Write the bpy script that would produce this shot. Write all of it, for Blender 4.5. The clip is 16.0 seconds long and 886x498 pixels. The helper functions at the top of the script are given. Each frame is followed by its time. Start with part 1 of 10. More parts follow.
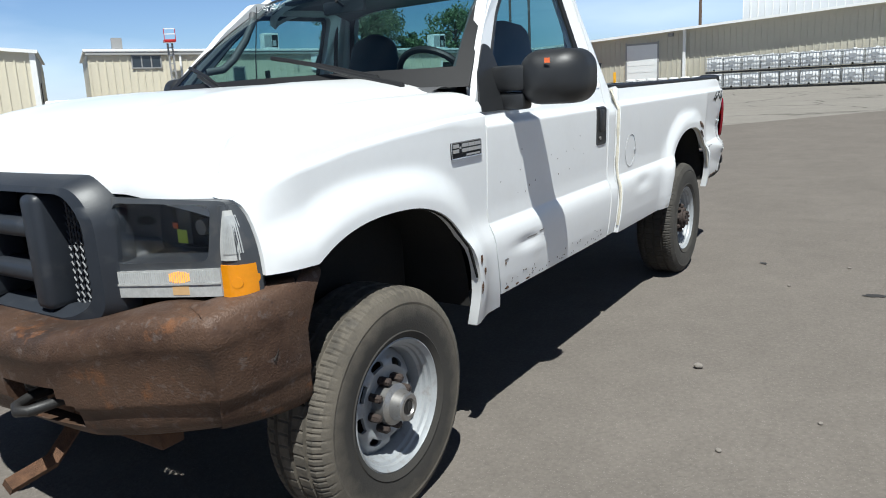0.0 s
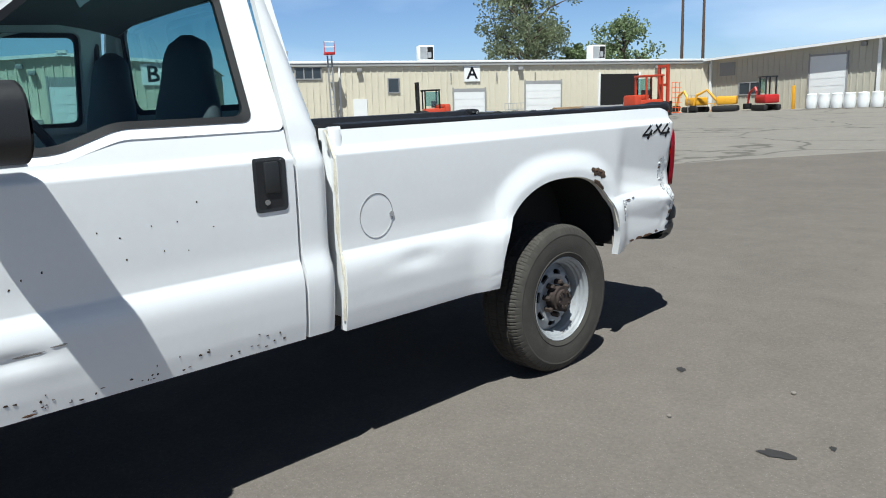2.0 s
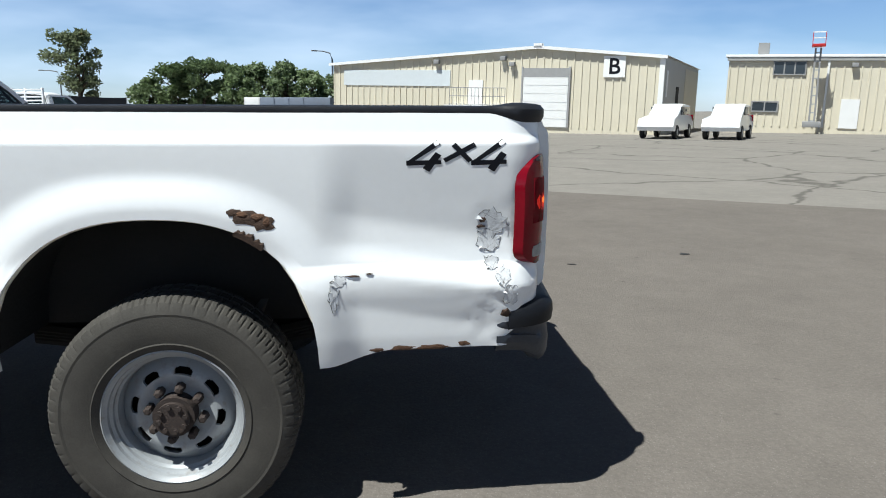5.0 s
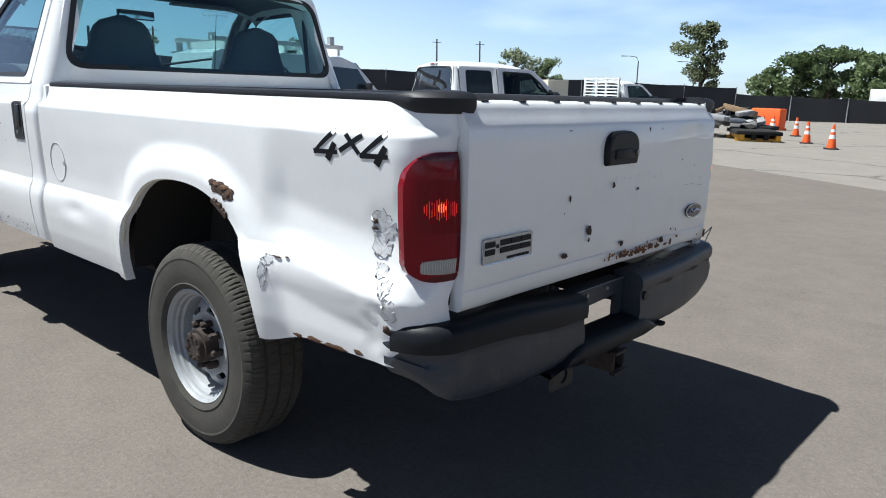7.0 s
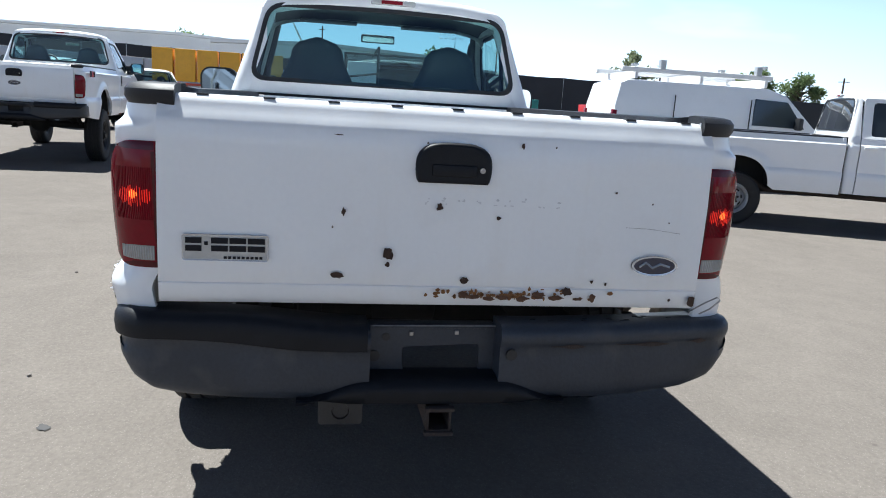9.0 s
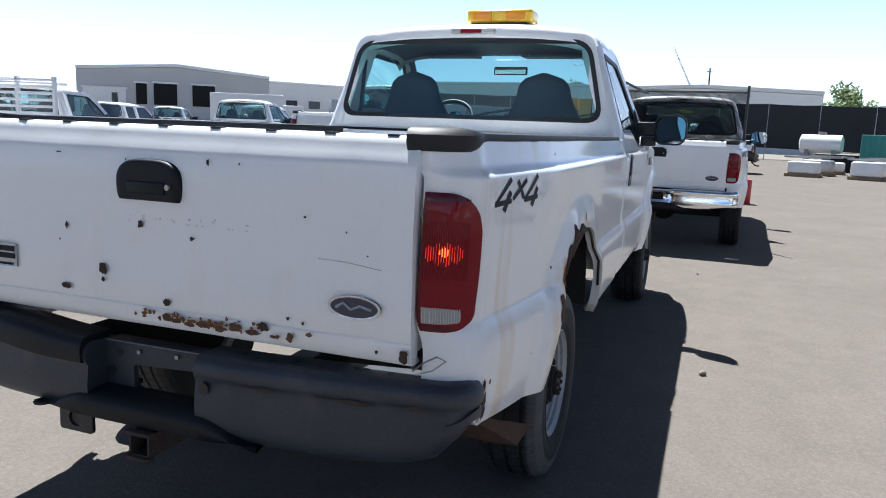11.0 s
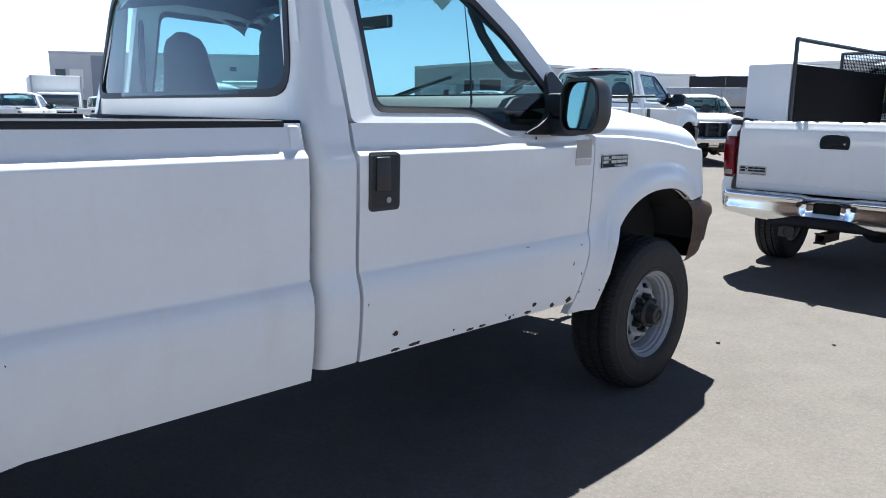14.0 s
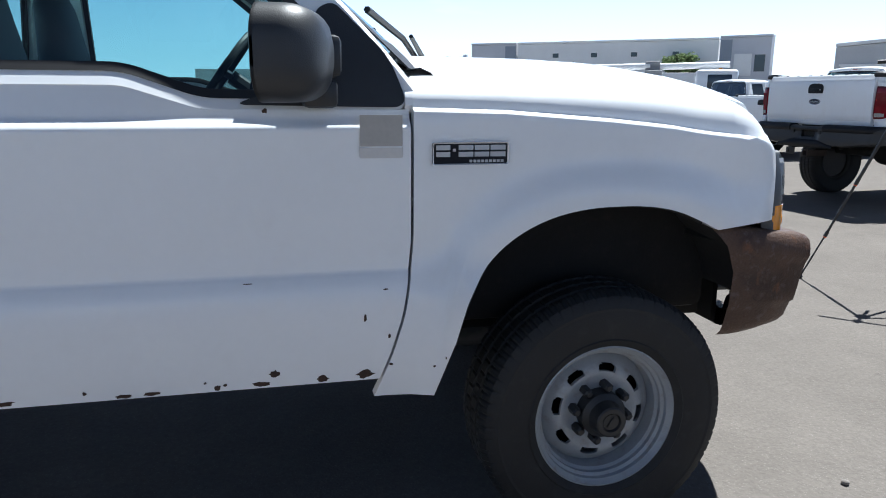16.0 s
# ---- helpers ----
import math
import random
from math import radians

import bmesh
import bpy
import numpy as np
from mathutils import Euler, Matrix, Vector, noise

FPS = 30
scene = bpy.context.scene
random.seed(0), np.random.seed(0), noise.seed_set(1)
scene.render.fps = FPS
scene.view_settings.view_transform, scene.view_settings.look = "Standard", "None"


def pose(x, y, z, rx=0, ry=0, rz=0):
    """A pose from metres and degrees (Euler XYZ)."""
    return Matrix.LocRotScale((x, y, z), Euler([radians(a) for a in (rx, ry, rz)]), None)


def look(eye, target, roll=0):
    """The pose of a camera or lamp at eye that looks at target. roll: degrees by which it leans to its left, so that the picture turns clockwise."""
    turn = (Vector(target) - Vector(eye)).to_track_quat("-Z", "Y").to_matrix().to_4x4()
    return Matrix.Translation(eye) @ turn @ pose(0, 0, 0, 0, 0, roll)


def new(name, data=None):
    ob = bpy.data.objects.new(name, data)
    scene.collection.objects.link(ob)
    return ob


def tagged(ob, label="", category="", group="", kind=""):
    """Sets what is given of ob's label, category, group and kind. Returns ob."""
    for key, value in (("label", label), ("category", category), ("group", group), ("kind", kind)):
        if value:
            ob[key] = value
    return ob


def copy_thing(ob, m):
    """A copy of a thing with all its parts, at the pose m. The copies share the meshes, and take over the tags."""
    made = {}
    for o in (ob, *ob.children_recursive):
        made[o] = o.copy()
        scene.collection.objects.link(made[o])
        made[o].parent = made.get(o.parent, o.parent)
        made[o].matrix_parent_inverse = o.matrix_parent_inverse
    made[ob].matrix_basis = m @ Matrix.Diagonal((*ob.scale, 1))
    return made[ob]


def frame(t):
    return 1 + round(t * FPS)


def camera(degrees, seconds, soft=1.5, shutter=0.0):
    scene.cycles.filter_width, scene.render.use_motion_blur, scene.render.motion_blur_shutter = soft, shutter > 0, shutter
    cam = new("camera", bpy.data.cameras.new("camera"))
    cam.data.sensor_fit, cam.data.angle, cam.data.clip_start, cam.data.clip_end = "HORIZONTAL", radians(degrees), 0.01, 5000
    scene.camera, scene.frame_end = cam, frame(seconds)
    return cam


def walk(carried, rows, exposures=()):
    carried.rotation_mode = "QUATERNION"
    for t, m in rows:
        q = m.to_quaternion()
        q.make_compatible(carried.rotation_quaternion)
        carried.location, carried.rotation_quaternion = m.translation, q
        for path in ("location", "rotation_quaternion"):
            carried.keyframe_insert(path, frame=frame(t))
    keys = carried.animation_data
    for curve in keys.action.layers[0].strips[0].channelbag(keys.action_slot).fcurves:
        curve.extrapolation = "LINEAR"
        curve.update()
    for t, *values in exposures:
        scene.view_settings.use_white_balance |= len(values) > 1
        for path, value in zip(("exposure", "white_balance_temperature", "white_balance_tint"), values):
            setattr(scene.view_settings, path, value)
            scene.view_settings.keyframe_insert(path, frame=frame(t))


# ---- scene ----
# ---- camera ----
cam = camera(62.9, 16.0, soft=1.0)
PATH = [
    (0, (5.222, 2.354, 1.41), (3.6, 1.27, 0.969), -3.2),
    (0.5, (4.787, 2.691, 1.413), (3.237, 1.505, 0.978), -3.7),
    (1, (4.23, 2.908, 1.415), (2.764, 1.618, 0.985), -3.7),
    (1.5, (3.613, 3.163, 1.417), (2.226, 1.775, 1.028), -3.5),
    (2, (2.956, 3.264, 1.414), (1.631, 1.818, 1.024), -2.6),
    (2.5, (2.314, 3.37, 1.394), (1.062, 1.859, 1.008), -2.3),
    (3, (1.676, 3.387, 1.366), (0.565, 1.768, 0.983), -2.3),
    (3.5, (1.054, 3.373, 1.358), (0.085, 1.667, 0.971), -2.1),
    (4, (0.47, 3.352, 1.352), (-0.239, 1.521, 0.971), -1.0),
    (4.2, (0.234, 3.32, 1.344), (-0.38, 1.455, 0.964), -0.8),
    (6.3, (-1.872, 2.751, 1.365), (-1.019, 0.99, 0.951), 1.7),
    (6.5, (-2.037, 2.634, 1.367), (-1.024, 0.962, 0.943), 1.7),
    (7, (-2.423, 2.304, 1.371), (-1.118, 0.85, 0.944), 1.6),
    (7.5, (-2.754, 1.898, 1.372), (-1.213, 0.689, 0.966), 1.1),
    (8, (-2.974, 1.436, 1.377), (-1.266, 0.473, 0.983), 1.5),
    (8.5, (-3.184, 0.953, 1.371), (-1.349, 0.256, 0.991), 2.1),
    (8.7, (-3.238, 0.732, 1.363), (-1.354, 0.183, 0.975), 2.7),
    (10.8, (-2.922, -1.29, 1.371), (-1.029, -0.735, 1.04), 3.2),
    (11, (-2.802, -1.45, 1.367), (-0.949, -0.772, 1.04), 2.2),
    (11.5, (-2.446, -1.824, 1.363), (-0.711, -0.89, 1.022), 1.7),
    (12, (-2.024, -2.153, 1.351), (-0.413, -1.024, 0.991), 1.6),
    (12.5, (-1.515, -2.384, 1.337), (-0.002, -1.127, 0.973), 0.9),
    (13, (-0.957, -2.59, 1.345), (0.533, -1.309, 0.972), 0.4),
    (13.5, (-0.374, -2.745, 1.373), (1.027, -1.37, 0.993), 0.2),
    (14, (0.192, -2.814, 1.39), (1.553, -1.397, 1.018), 0.7),
    (14.5, (0.791, -2.9, 1.373), (2.002, -1.35, 1.008), 0.8),
    (15, (1.397, -2.856, 1.367), (2.441, -1.193, 0.987), 1.1),
    (15.5, (1.968, -2.863, 1.347), (2.723, -1.053, 0.951), 0.6),
    (16, (2.502, -2.833, 1.334), (2.942, -0.927, 0.916), 0.3),
]
# seconds, stops, kelvin, tint
EXPOSURES = [(0, 0.54, 6050, 4), (3.2, 0.50, 5950, 2), (4.2, 0.50, 6000, 2), (6.3, 0.70, 6100, 5), (7.6, 0.98, 5980, 5), (8.7, 1.27, 5930, 5), (10.8, 1.22, 5960, 7), (12.2, 1.41, 5860, 6), (13.4, 1.54, 5840, 5), (14.2, 1.42, 5830, 6), (15.4, 1.14, 5760, 6), (16, 1.14, 5720, 5)]
walk(cam, [(t, look(eye, target, roll)) for t, eye, target, roll in PATH], EXPOSURES)

# ---- light ----
SUN = Vector((0.415, 0.305, 1.0)).normalized()
world = bpy.data.worlds.new("sky")
scene.world = world
world.use_nodes = True
wn, wl = world.node_tree.nodes, world.node_tree.links
sky = wn.new("ShaderNodeTexSky")
sky.sky_type = "NISHITA"
sky.sun_disc = False
sky.sun_elevation = math.asin(SUN.z)
sky.sun_rotation = math.atan2(SUN.x, SUN.y)
sky.altitude = 1600
sky.air_density, sky.dust_density, sky.ozone_density = 1.0, 0.9, 4.0
# thin high cloud, streaked, over part of the sky
wco = wn.new("ShaderNodeTexCoord")
wsep = wn.new("ShaderNodeSeparateXYZ")
wl.new(wco.outputs["Generated"], wsep.inputs[0])
wmap = wn.new("ShaderNodeMapping")
wmap.inputs["Scale"].default_value = (1.3, 1.3, 5.0)
wmap.inputs["Rotation"].default_value = (0.05, 0.12, 0.6)
wl.new(wco.outputs["Generated"], wmap.inputs[0])
wnoise = wn.new("ShaderNodeTexNoise")
wnoise.inputs["Scale"].default_value = 1.5
wnoise.inputs["Detail"].default_value = 5.0
wnoise.inputs["Roughness"].default_value = 0.5
wl.new(wmap.outputs[0], wnoise.inputs["Vector"])
wramp = wn.new("ShaderNodeValToRGB")
wramp.color_ramp.elements[0].position = 0.46
wramp.color_ramp.elements[1].position = 0.80
wl.new(wnoise.outputs[0], wramp.inputs[0])
wlow = wn.new("ShaderNodeMapRange")
wlow.inputs["From Min"].default_value, wlow.inputs["From Max"].default_value = 0.02, 0.30
wlow.inputs["To Min"].default_value, wlow.inputs["To Max"].default_value = 1.0, 0.25
wl.new(wsep.outputs["Z"], wlow.inputs["Value"])
wmul = wn.new("ShaderNodeMath")
wmul.operation = "MULTIPLY"
wl.new(wramp.outputs[0], wmul.inputs[0])
wl.new(wlow.outputs[0], wmul.inputs[1])
# pale haze low over the horizon
whaze = wn.new("ShaderNodeMapRange")
whaze.interpolation_type = "SMOOTHSTEP"
whaze.inputs["From Min"].default_value, whaze.inputs["From Max"].default_value = -0.05, 0.34
whaze.inputs["To Min"].default_value, whaze.inputs["To Max"].default_value = 0.85, 0.0
wl.new(wsep.outputs["Z"], whaze.inputs["Value"])
# thicker towards the sun
wdot = wn.new("ShaderNodeVectorMath")
wdot.operation = "DOT_PRODUCT"
wdot.inputs[1].default_value = (0.79, 0.61, 0.0)
wl.new(wco.outputs["Generated"], wdot.inputs[0])
wsun = wn.new("ShaderNodeMapRange")
wsun.interpolation_type = "SMOOTHSTEP"
wsun.inputs["From Min"].default_value, wsun.inputs["From Max"].default_value = -0.45, 0.75
wsun.inputs["To Min"].default_value, wsun.inputs["To Max"].default_value = 0.06, 1.0
wl.new(wdot.outputs["Value"], wsun.inputs["Value"])
whz = wn.new("ShaderNodeMath")
whz.operation = "MULTIPLY"
wl.new(whaze.outputs[0], whz.inputs[0])
wl.new(wsun.outputs[0], whz.inputs[1])
wmax = wn.new("ShaderNodeMath")
wmax.operation = "MAXIMUM"
wl.new(wmul.outputs[0], wmax.inputs[0])
wl.new(whz.outputs[0], wmax.inputs[1])
wmix = wn.new("ShaderNodeMixRGB")
wl.new(wmax.outputs[0], wmix.inputs[0])
wblue = wn.new("ShaderNodeMixRGB")
wblue.blend_type = "MULTIPLY"
wblue.inputs[0].default_value = 1.0
wblue.inputs[2].default_value = (0.97, 0.99, 1.10, 1)
wl.new(sky.outputs[0], wblue.inputs[1])
# the clear sky deepens towards the zenith
wdeep = wn.new("ShaderNodeMapRange")
wdeep.interpolation_type = "SMOOTHSTEP"
wdeep.inputs["From Min"].default_value, wdeep.inputs["From Max"].default_value = 0.13, 0.50
wdeep.inputs["To Min"].default_value, wdeep.inputs["To Max"].default_value = 1.0, 0.22
wl.new(wsep.outputs["Z"], wdeep.inputs["Value"])
wdark = wn.new("ShaderNodeMixRGB")
wdark.blend_type = "MULTIPLY"
wdark.inputs[0].default_value = 1.0
wl.new(wblue.outputs[0], wdark.inputs[1])
wl.new(wdeep.outputs[0], wdark.inputs[2])
wl.new(wdark.outputs[0], wmix.inputs[1])
wmix.inputs[2].default_value = (8.8, 9.9, 11.8, 1)
wbg = wn["Background"]
wl.new(wmix.outputs[0], wbg.inputs[0])
wbg.inputs[1].default_value = 0.070
sun_data = bpy.data.lights.new("sun", "SUN")
sun_data.energy, sun_data.angle, sun_data.color = 5.0, radians(0.53), (1.0, 0.955, 0.89)
sun_lamp = new("sun", sun_data)
sun_lamp.matrix_world = look((0, 0, 0), -SUN)

# ---- tools ----
V = Vector
I4 = Matrix.Identity(4)


def mat(name, color, rough=0.6, metal=0.0, vary=0.12, scale=6.0, fine=90.0, bump=0.0, coat=0.0, tint=None, stain=0.0, stain_color=(0.12, 0.09, 0.06), spec=0.5):
    """A surface with blotches at one scale, grain at another, and a fine relief."""
    m = bpy.data.materials.new(name)
    m.use_nodes = True
    n, l = m.node_tree.nodes, m.node_tree.links
    p = n["Principled BSDF"]
    p.inputs["Roughness"].default_value = rough
    p.inputs["Metallic"].default_value = metal
    p.inputs["Coat Weight"].default_value = coat
    p.inputs["Coat Roughness"].default_value = 0.05
    p.inputs["Specular IOR Level"].default_value = spec
    co = n.new("ShaderNodeTexCoord")
    a = n.new("ShaderNodeTexNoise")
    a.inputs["Scale"].default_value, a.inputs["Detail"].default_value = scale, 6
    b = n.new("ShaderNodeTexNoise")
    b.inputs["Scale"].default_value, b.inputs["Detail"].default_value = fine, 3
    l.new(co.outputs["Object"], a.inputs["Vector"])
    l.new(co.outputs["Object"], b.inputs["Vector"])
    mx = n.new("ShaderNodeMixRGB")
    dark = tuple(c * (1 - vary) for c in color)
    lite = tint or tuple(min(1, c * (1 + vary)) for c in color)
    mx.inputs[1].default_value, mx.inputs[2].default_value = (*dark, 1), (*lite, 1)
    l.new(a.outputs[0], mx.inputs[0])
    g = n.new("ShaderNodeMixRGB")
    g.blend_type = "MULTIPLY"
    g.inputs[0].default_value = min(1.0, vary * 1.5)
    l.new(mx.outputs[0], g.inputs[1])
    r = n.new("ShaderNodeMapRange")
    r.inputs["To Min"].default_value, r.inputs["To Max"].default_value = 0.55, 1.35
    l.new(b.outputs[0], r.inputs["Value"])
    l.new(r.outputs[0], g.inputs[2])
    last = g.outputs[0]
    if stain:
        s = n.new("ShaderNodeTexNoise")
        s.inputs["Scale"].default_value, s.inputs["Detail"].default_value = scale * 2.3, 8
        l.new(co.outputs["Object"], s.inputs["Vector"])
        sr = n.new("ShaderNodeValToRGB")
        sr.color_ramp.elements[0].position, sr.color_ramp.elements[1].position = 0.56, 0.72
        l.new(s.outputs[0], sr.inputs[0])
        sm = n.new("ShaderNodeMixRGB")
        sm.inputs[2].default_value = (*stain_color, 1)
        k = n.new("ShaderNodeMath")
        k.operation = "MULTIPLY"
        k.inputs[1].default_value = stain
        l.new(sr.outputs[0], k.inputs[0])
        l.new(k.outputs[0], sm.inputs[0])
        l.new(last, sm.inputs[1])
        last = sm.outputs[0]
    l.new(last, p.inputs["Base Color"])
    if bump:
        bp = n.new("ShaderNodeBump")
        bp.inputs["Strength"].default_value = bump
        bp.inputs["Distance"].default_value = 0.004
        l.new(b.outputs[0], bp.inputs["Height"])
        l.new(bp.outputs[0], p.inputs["Normal"])
    return m


def glass_mat(name, tint, gloss=0.05, rough=0.0, grazing=0.75):
    m = bpy.data.materials.new(name)
    m.use_nodes = True
    n, l = m.node_tree.nodes, m.node_tree.links
    n.remove(n["Principled BSDF"])
    t = n.new("ShaderNodeBsdfTransparent")
    t.inputs[0].default_value = (*tint, 1)
    g = n.new("ShaderNodeBsdfGlossy")
    g.inputs["Roughness"].default_value = rough
    f = n.new("ShaderNodeLayerWeight")
    f.inputs["Blend"].default_value = 0.5
    w = n.new("ShaderNodeMath")
    w.operation = "POWER"
    w.inputs[1].default_value = 4.0
    l.new(f.outputs["Facing"], w.inputs[0])
    k = n.new("ShaderNodeMath")
    k.operation = "MULTIPLY_ADD"
    k.inputs[1].default_value = grazing
    k.inputs[2].default_value = gloss
    l.new(w.outputs[0], k.inputs[0])
    mx = n.new("ShaderNodeMixShader")
    l.new(k.outputs[0], mx.inputs[0])
    l.new(t.outputs[0], mx.inputs[1])
    l.new(g.outputs[0], mx.inputs[2])
    l.new(mx.outputs[0], n["Material Output"].inputs[0])
    return m


def glow_mat(name, color, strength):
    m = bpy.data.materials.new(name)
    m.use_nodes = True
    p = m.node_tree.nodes["Principled BSDF"]
    p.inputs["Base Color"].default_value = (*color, 1)
    p.inputs["Emission Color"].default_value = (*color, 1)
    p.inputs["Emission Strength"].default_value = strength
    return m


def finish(bm, name, material, smooth=40):
    bmesh.ops.recalc_face_normals(bm, faces=bm.faces)
    me = bpy.data.meshes.new(name)
    bm.to_mesh(me)
    bm.free()
    if smooth:
        me.shade_smooth()
        me.set_sharp_from_angle(angle=radians(smooth))
    for m in material if isinstance(material, (list, tuple)) else [material]:
        me.materials.append(m)
    return me


def part(name, bm, material, parent, label="", m=I4, smooth=40):
    """One mesh under a thing or a part."""
    ob = new(name, finish(bm, name, material, smooth))
    ob.parent = parent
    ob.matrix_local = m
    if label:
        tagged(ob, label)
    return ob


def share(name, me, parent, m=I4, label=""):
    ob = new(name, me)
    ob.parent = parent
    ob.matrix_local = m
    if label:
        tagged(ob, label)
    return ob


def thing(name, label, category, m=I4, group="", kind=""):
    ob = new(name)
    ob.empty_display_size = 0.2
    ob.matrix_world = m
    return tagged(ob, label, category, group, kind)


def solid(name, bm, material, label, category, m=I4, group="", kind="", smooth=40):
    """A thing that is one mesh."""
    ob = new(name, finish(bm, name, material, smooth))
    ob.matrix_world = m
    return tagged(ob, label, category, group, kind)


def box(bm, x0, x1, y0, y1, z0, z1, bevel=0.0, m=I4, segs=2):
    c = bmesh.ops.create_cube(bm, size=1.0, matrix=m @ Matrix.Translation(((x0 + x1) / 2, (y0 + y1) / 2, (z0 + z1) / 2)) @ Matrix.Diagonal((abs(x1 - x0), abs(y1 - y0), abs(z1 - z0), 1)))
    if bevel:
        vs = set(c["verts"])
        es = [e for e in bm.edges if e.verts[0] in vs and e.verts[1] in vs]
        bmesh.ops.bevel(bm, geom=es, offset=bevel, segments=segs, affect="EDGES", profile=0.5)
    return bm


def bx(x0, x1, y0, y1, z0, z1, bevel=0.0, segs=2):
    return box(bmesh.new(), x0, x1, y0, y1, z0, z1, bevel, I4, segs)


def sheet(bm, rows, close=False, flip=False):
    """A grid of quads through rows of points."""
    vs = [[bm.verts.new(p) for p in r] for r in rows]
    for a, b in zip(vs, vs[1:]):
        k = len(a)
        for i in range(k if close else k - 1):
            j = (i + 1) % k
            try:
                bm.faces.new((a[i], a[j], b[j], b[i]))
            except ValueError:
                pass
    return vs


def rim_in(bm, d):
    """Turns every open border of the sheet in by the vector that d gives for a place."""
    es = [e for e in bm.edges if e.is_boundary]
    r = bmesh.ops.extrude_edge_only(bm, edges=es)
    for v in r["geom"]:
        if isinstance(v, bmesh.types.BMVert):
            v.co += V(d(v.co))
    return bm


def tube(bm, pts, r, segs=8, cap=True):
    """A round bar along points; r may be a list."""
    pts = [V(p) for p in pts]
    rows = []
    up = V((0, 0, 1))
    for i, p in enumerate(pts):
        d = (pts[min(i + 1, len(pts) - 1)] - pts[max(i - 1, 0)]).normalized()
        a = d.cross(up if abs(d.z) < 0.95 else V((1, 0, 0))).normalized()
        b = d.cross(a)
        rr = r[i] if isinstance(r, (list, tuple)) else r
        rows.append([p + rr * (math.cos(t) * a + math.sin(t) * b) for t in (2 * math.pi * k / segs for k in range(segs))])
    vs = sheet(bm, rows, close=True)
    if cap:
        bm.faces.new(vs[0])
        bm.faces.new(vs[-1][::-1])
    return bm


def lathe(bm, prof, segs=48, wobble=None):
    """Turns (radius, y) points round the y axis."""
    rows = []
    for k in range(segs):
        t = 2 * math.pi * k / segs
        row = []
        for i, (r, y) in enumerate(prof):
            rr = r + (wobble(k, i) if wobble else 0)
            row.append((rr * math.cos(t), y, rr * math.sin(t)))
        rows.append(row)
    rows.append(rows[0])
    vs = [[bm.verts.new(p) for p in r] for r in rows[:-1]]
    n = len(prof)
    for k in range(segs):
        a, b = vs[k], vs[(k + 1) % segs]
        for i in range(n - 1):
            bm.faces.new((a[i], b[i], b[i + 1], a[i + 1]))
    bmesh.ops.remove_doubles(bm, verts=bm.verts, dist=1e-5)
    return bm


def disc(bm, c, r, n=(0, 1, 0), depth=0.01, segs=20):
    c, n = V(c), V(n).normalized()
    return tube(bm, [c, c + n * depth], r, segs)


def ring(bm, outer, inner, depth):
    """A frame between two outlines of as many points, with a thickness along the vector depth."""
    d = V(depth)
    o, i = [V(p) for p in outer], [V(p) for p in inner]
    rows = [o, i, [p - d for p in i], [p - d for p in o], o]
    vs = [[bm.verts.new(p) for p in r] for r in rows[:4]]
    vs.append(vs[0])
    k = len(o)
    for a, b in zip(vs, vs[1:]):
        for j in range(k):
            q = (j + 1) % k
            bm.faces.new((a[j], a[q], b[q], b[j]))
    return bm


def plate(bm, pts, depth):
    """A flat polygon with a thickness."""
    d = V(depth)
    a = [bm.verts.new(V(p)) for p in pts]
    b = [bm.verts.new(V(p) - d) for p in pts]
    bm.faces.new(a)
    bm.faces.new(b[::-1])
    for i in range(len(a)):
        j = (i + 1) % len(a)
        bm.faces.new((a[j], a[i], b[i], b[j]))
    return bm


def smooth01(t):
    t = max(0.0, min(1.0, t))
    return t * t * (3 - 2 * t)


def lerp(a, b, t):
    return a + (b - a) * t


def rounded(w, h, r, k=5, cx=0.0, cy=0.0):
    """A rounded rectangle's outline, as (u, v) points."""
    out = []
    for sx, sy, a0 in ((1, 1, 0), (-1, 1, 90), (-1, -1, 180), (1, -1, 270)):
        for i in range(k + 1):
            a = radians(a0 + 90 * i / k)
            out.append((cx + sx * (w / 2 - r) + r * math.cos(a), cy + sy * (h / 2 - r) + r * math.sin(a)))
    return out


def letters(body, size, material, parent, m, depth=0.002, bold=0.0, name="lettering", shear=0.0):
    c = bpy.data.curves.new(name, "FONT")
    c.body, c.size, c.extrude, c.align_x, c.align_y, c.shear = body, size, depth, "CENTER", "CENTER", shear
    c.offset = bold
    c.resolution_u = 3
    ob = bpy.data.objects.new(name, c)
    me = bpy.data.meshes.new_from_object(ob)
    bpy.data.objects.remove(ob)
    me.name = name
    me.materials.clear()
    me.materials.append(material)
    return share(name, me, parent, m)

# ---- materials ----
WHITE = mat("white_paint", (0.79, 0.80, 0.81), 0.38, vary=0.035, scale=2.2, fine=40, coat=0.55, stain=0.05, stain_color=(0.45, 0.40, 0.33))
WHITE_BED = mat("white_paint_worn", (0.78, 0.79, 0.80), 0.42, vary=0.04, scale=2.6, fine=60, coat=0.6, stain=0.08, stain_color=(0.50, 0.43, 0.34))
BLACK = mat("black_plastic", (0.020, 0.021, 0.023), 0.45, vary=0.25, scale=9, fine=300, bump=0.15)
FADED = mat("faded_black_plastic", (0.014, 0.015, 0.019), 0.5, vary=0.3, scale=12, fine=300, bump=0.2, stain=0.2, stain_color=(0.035, 0.036, 0.040), spec=0.3)
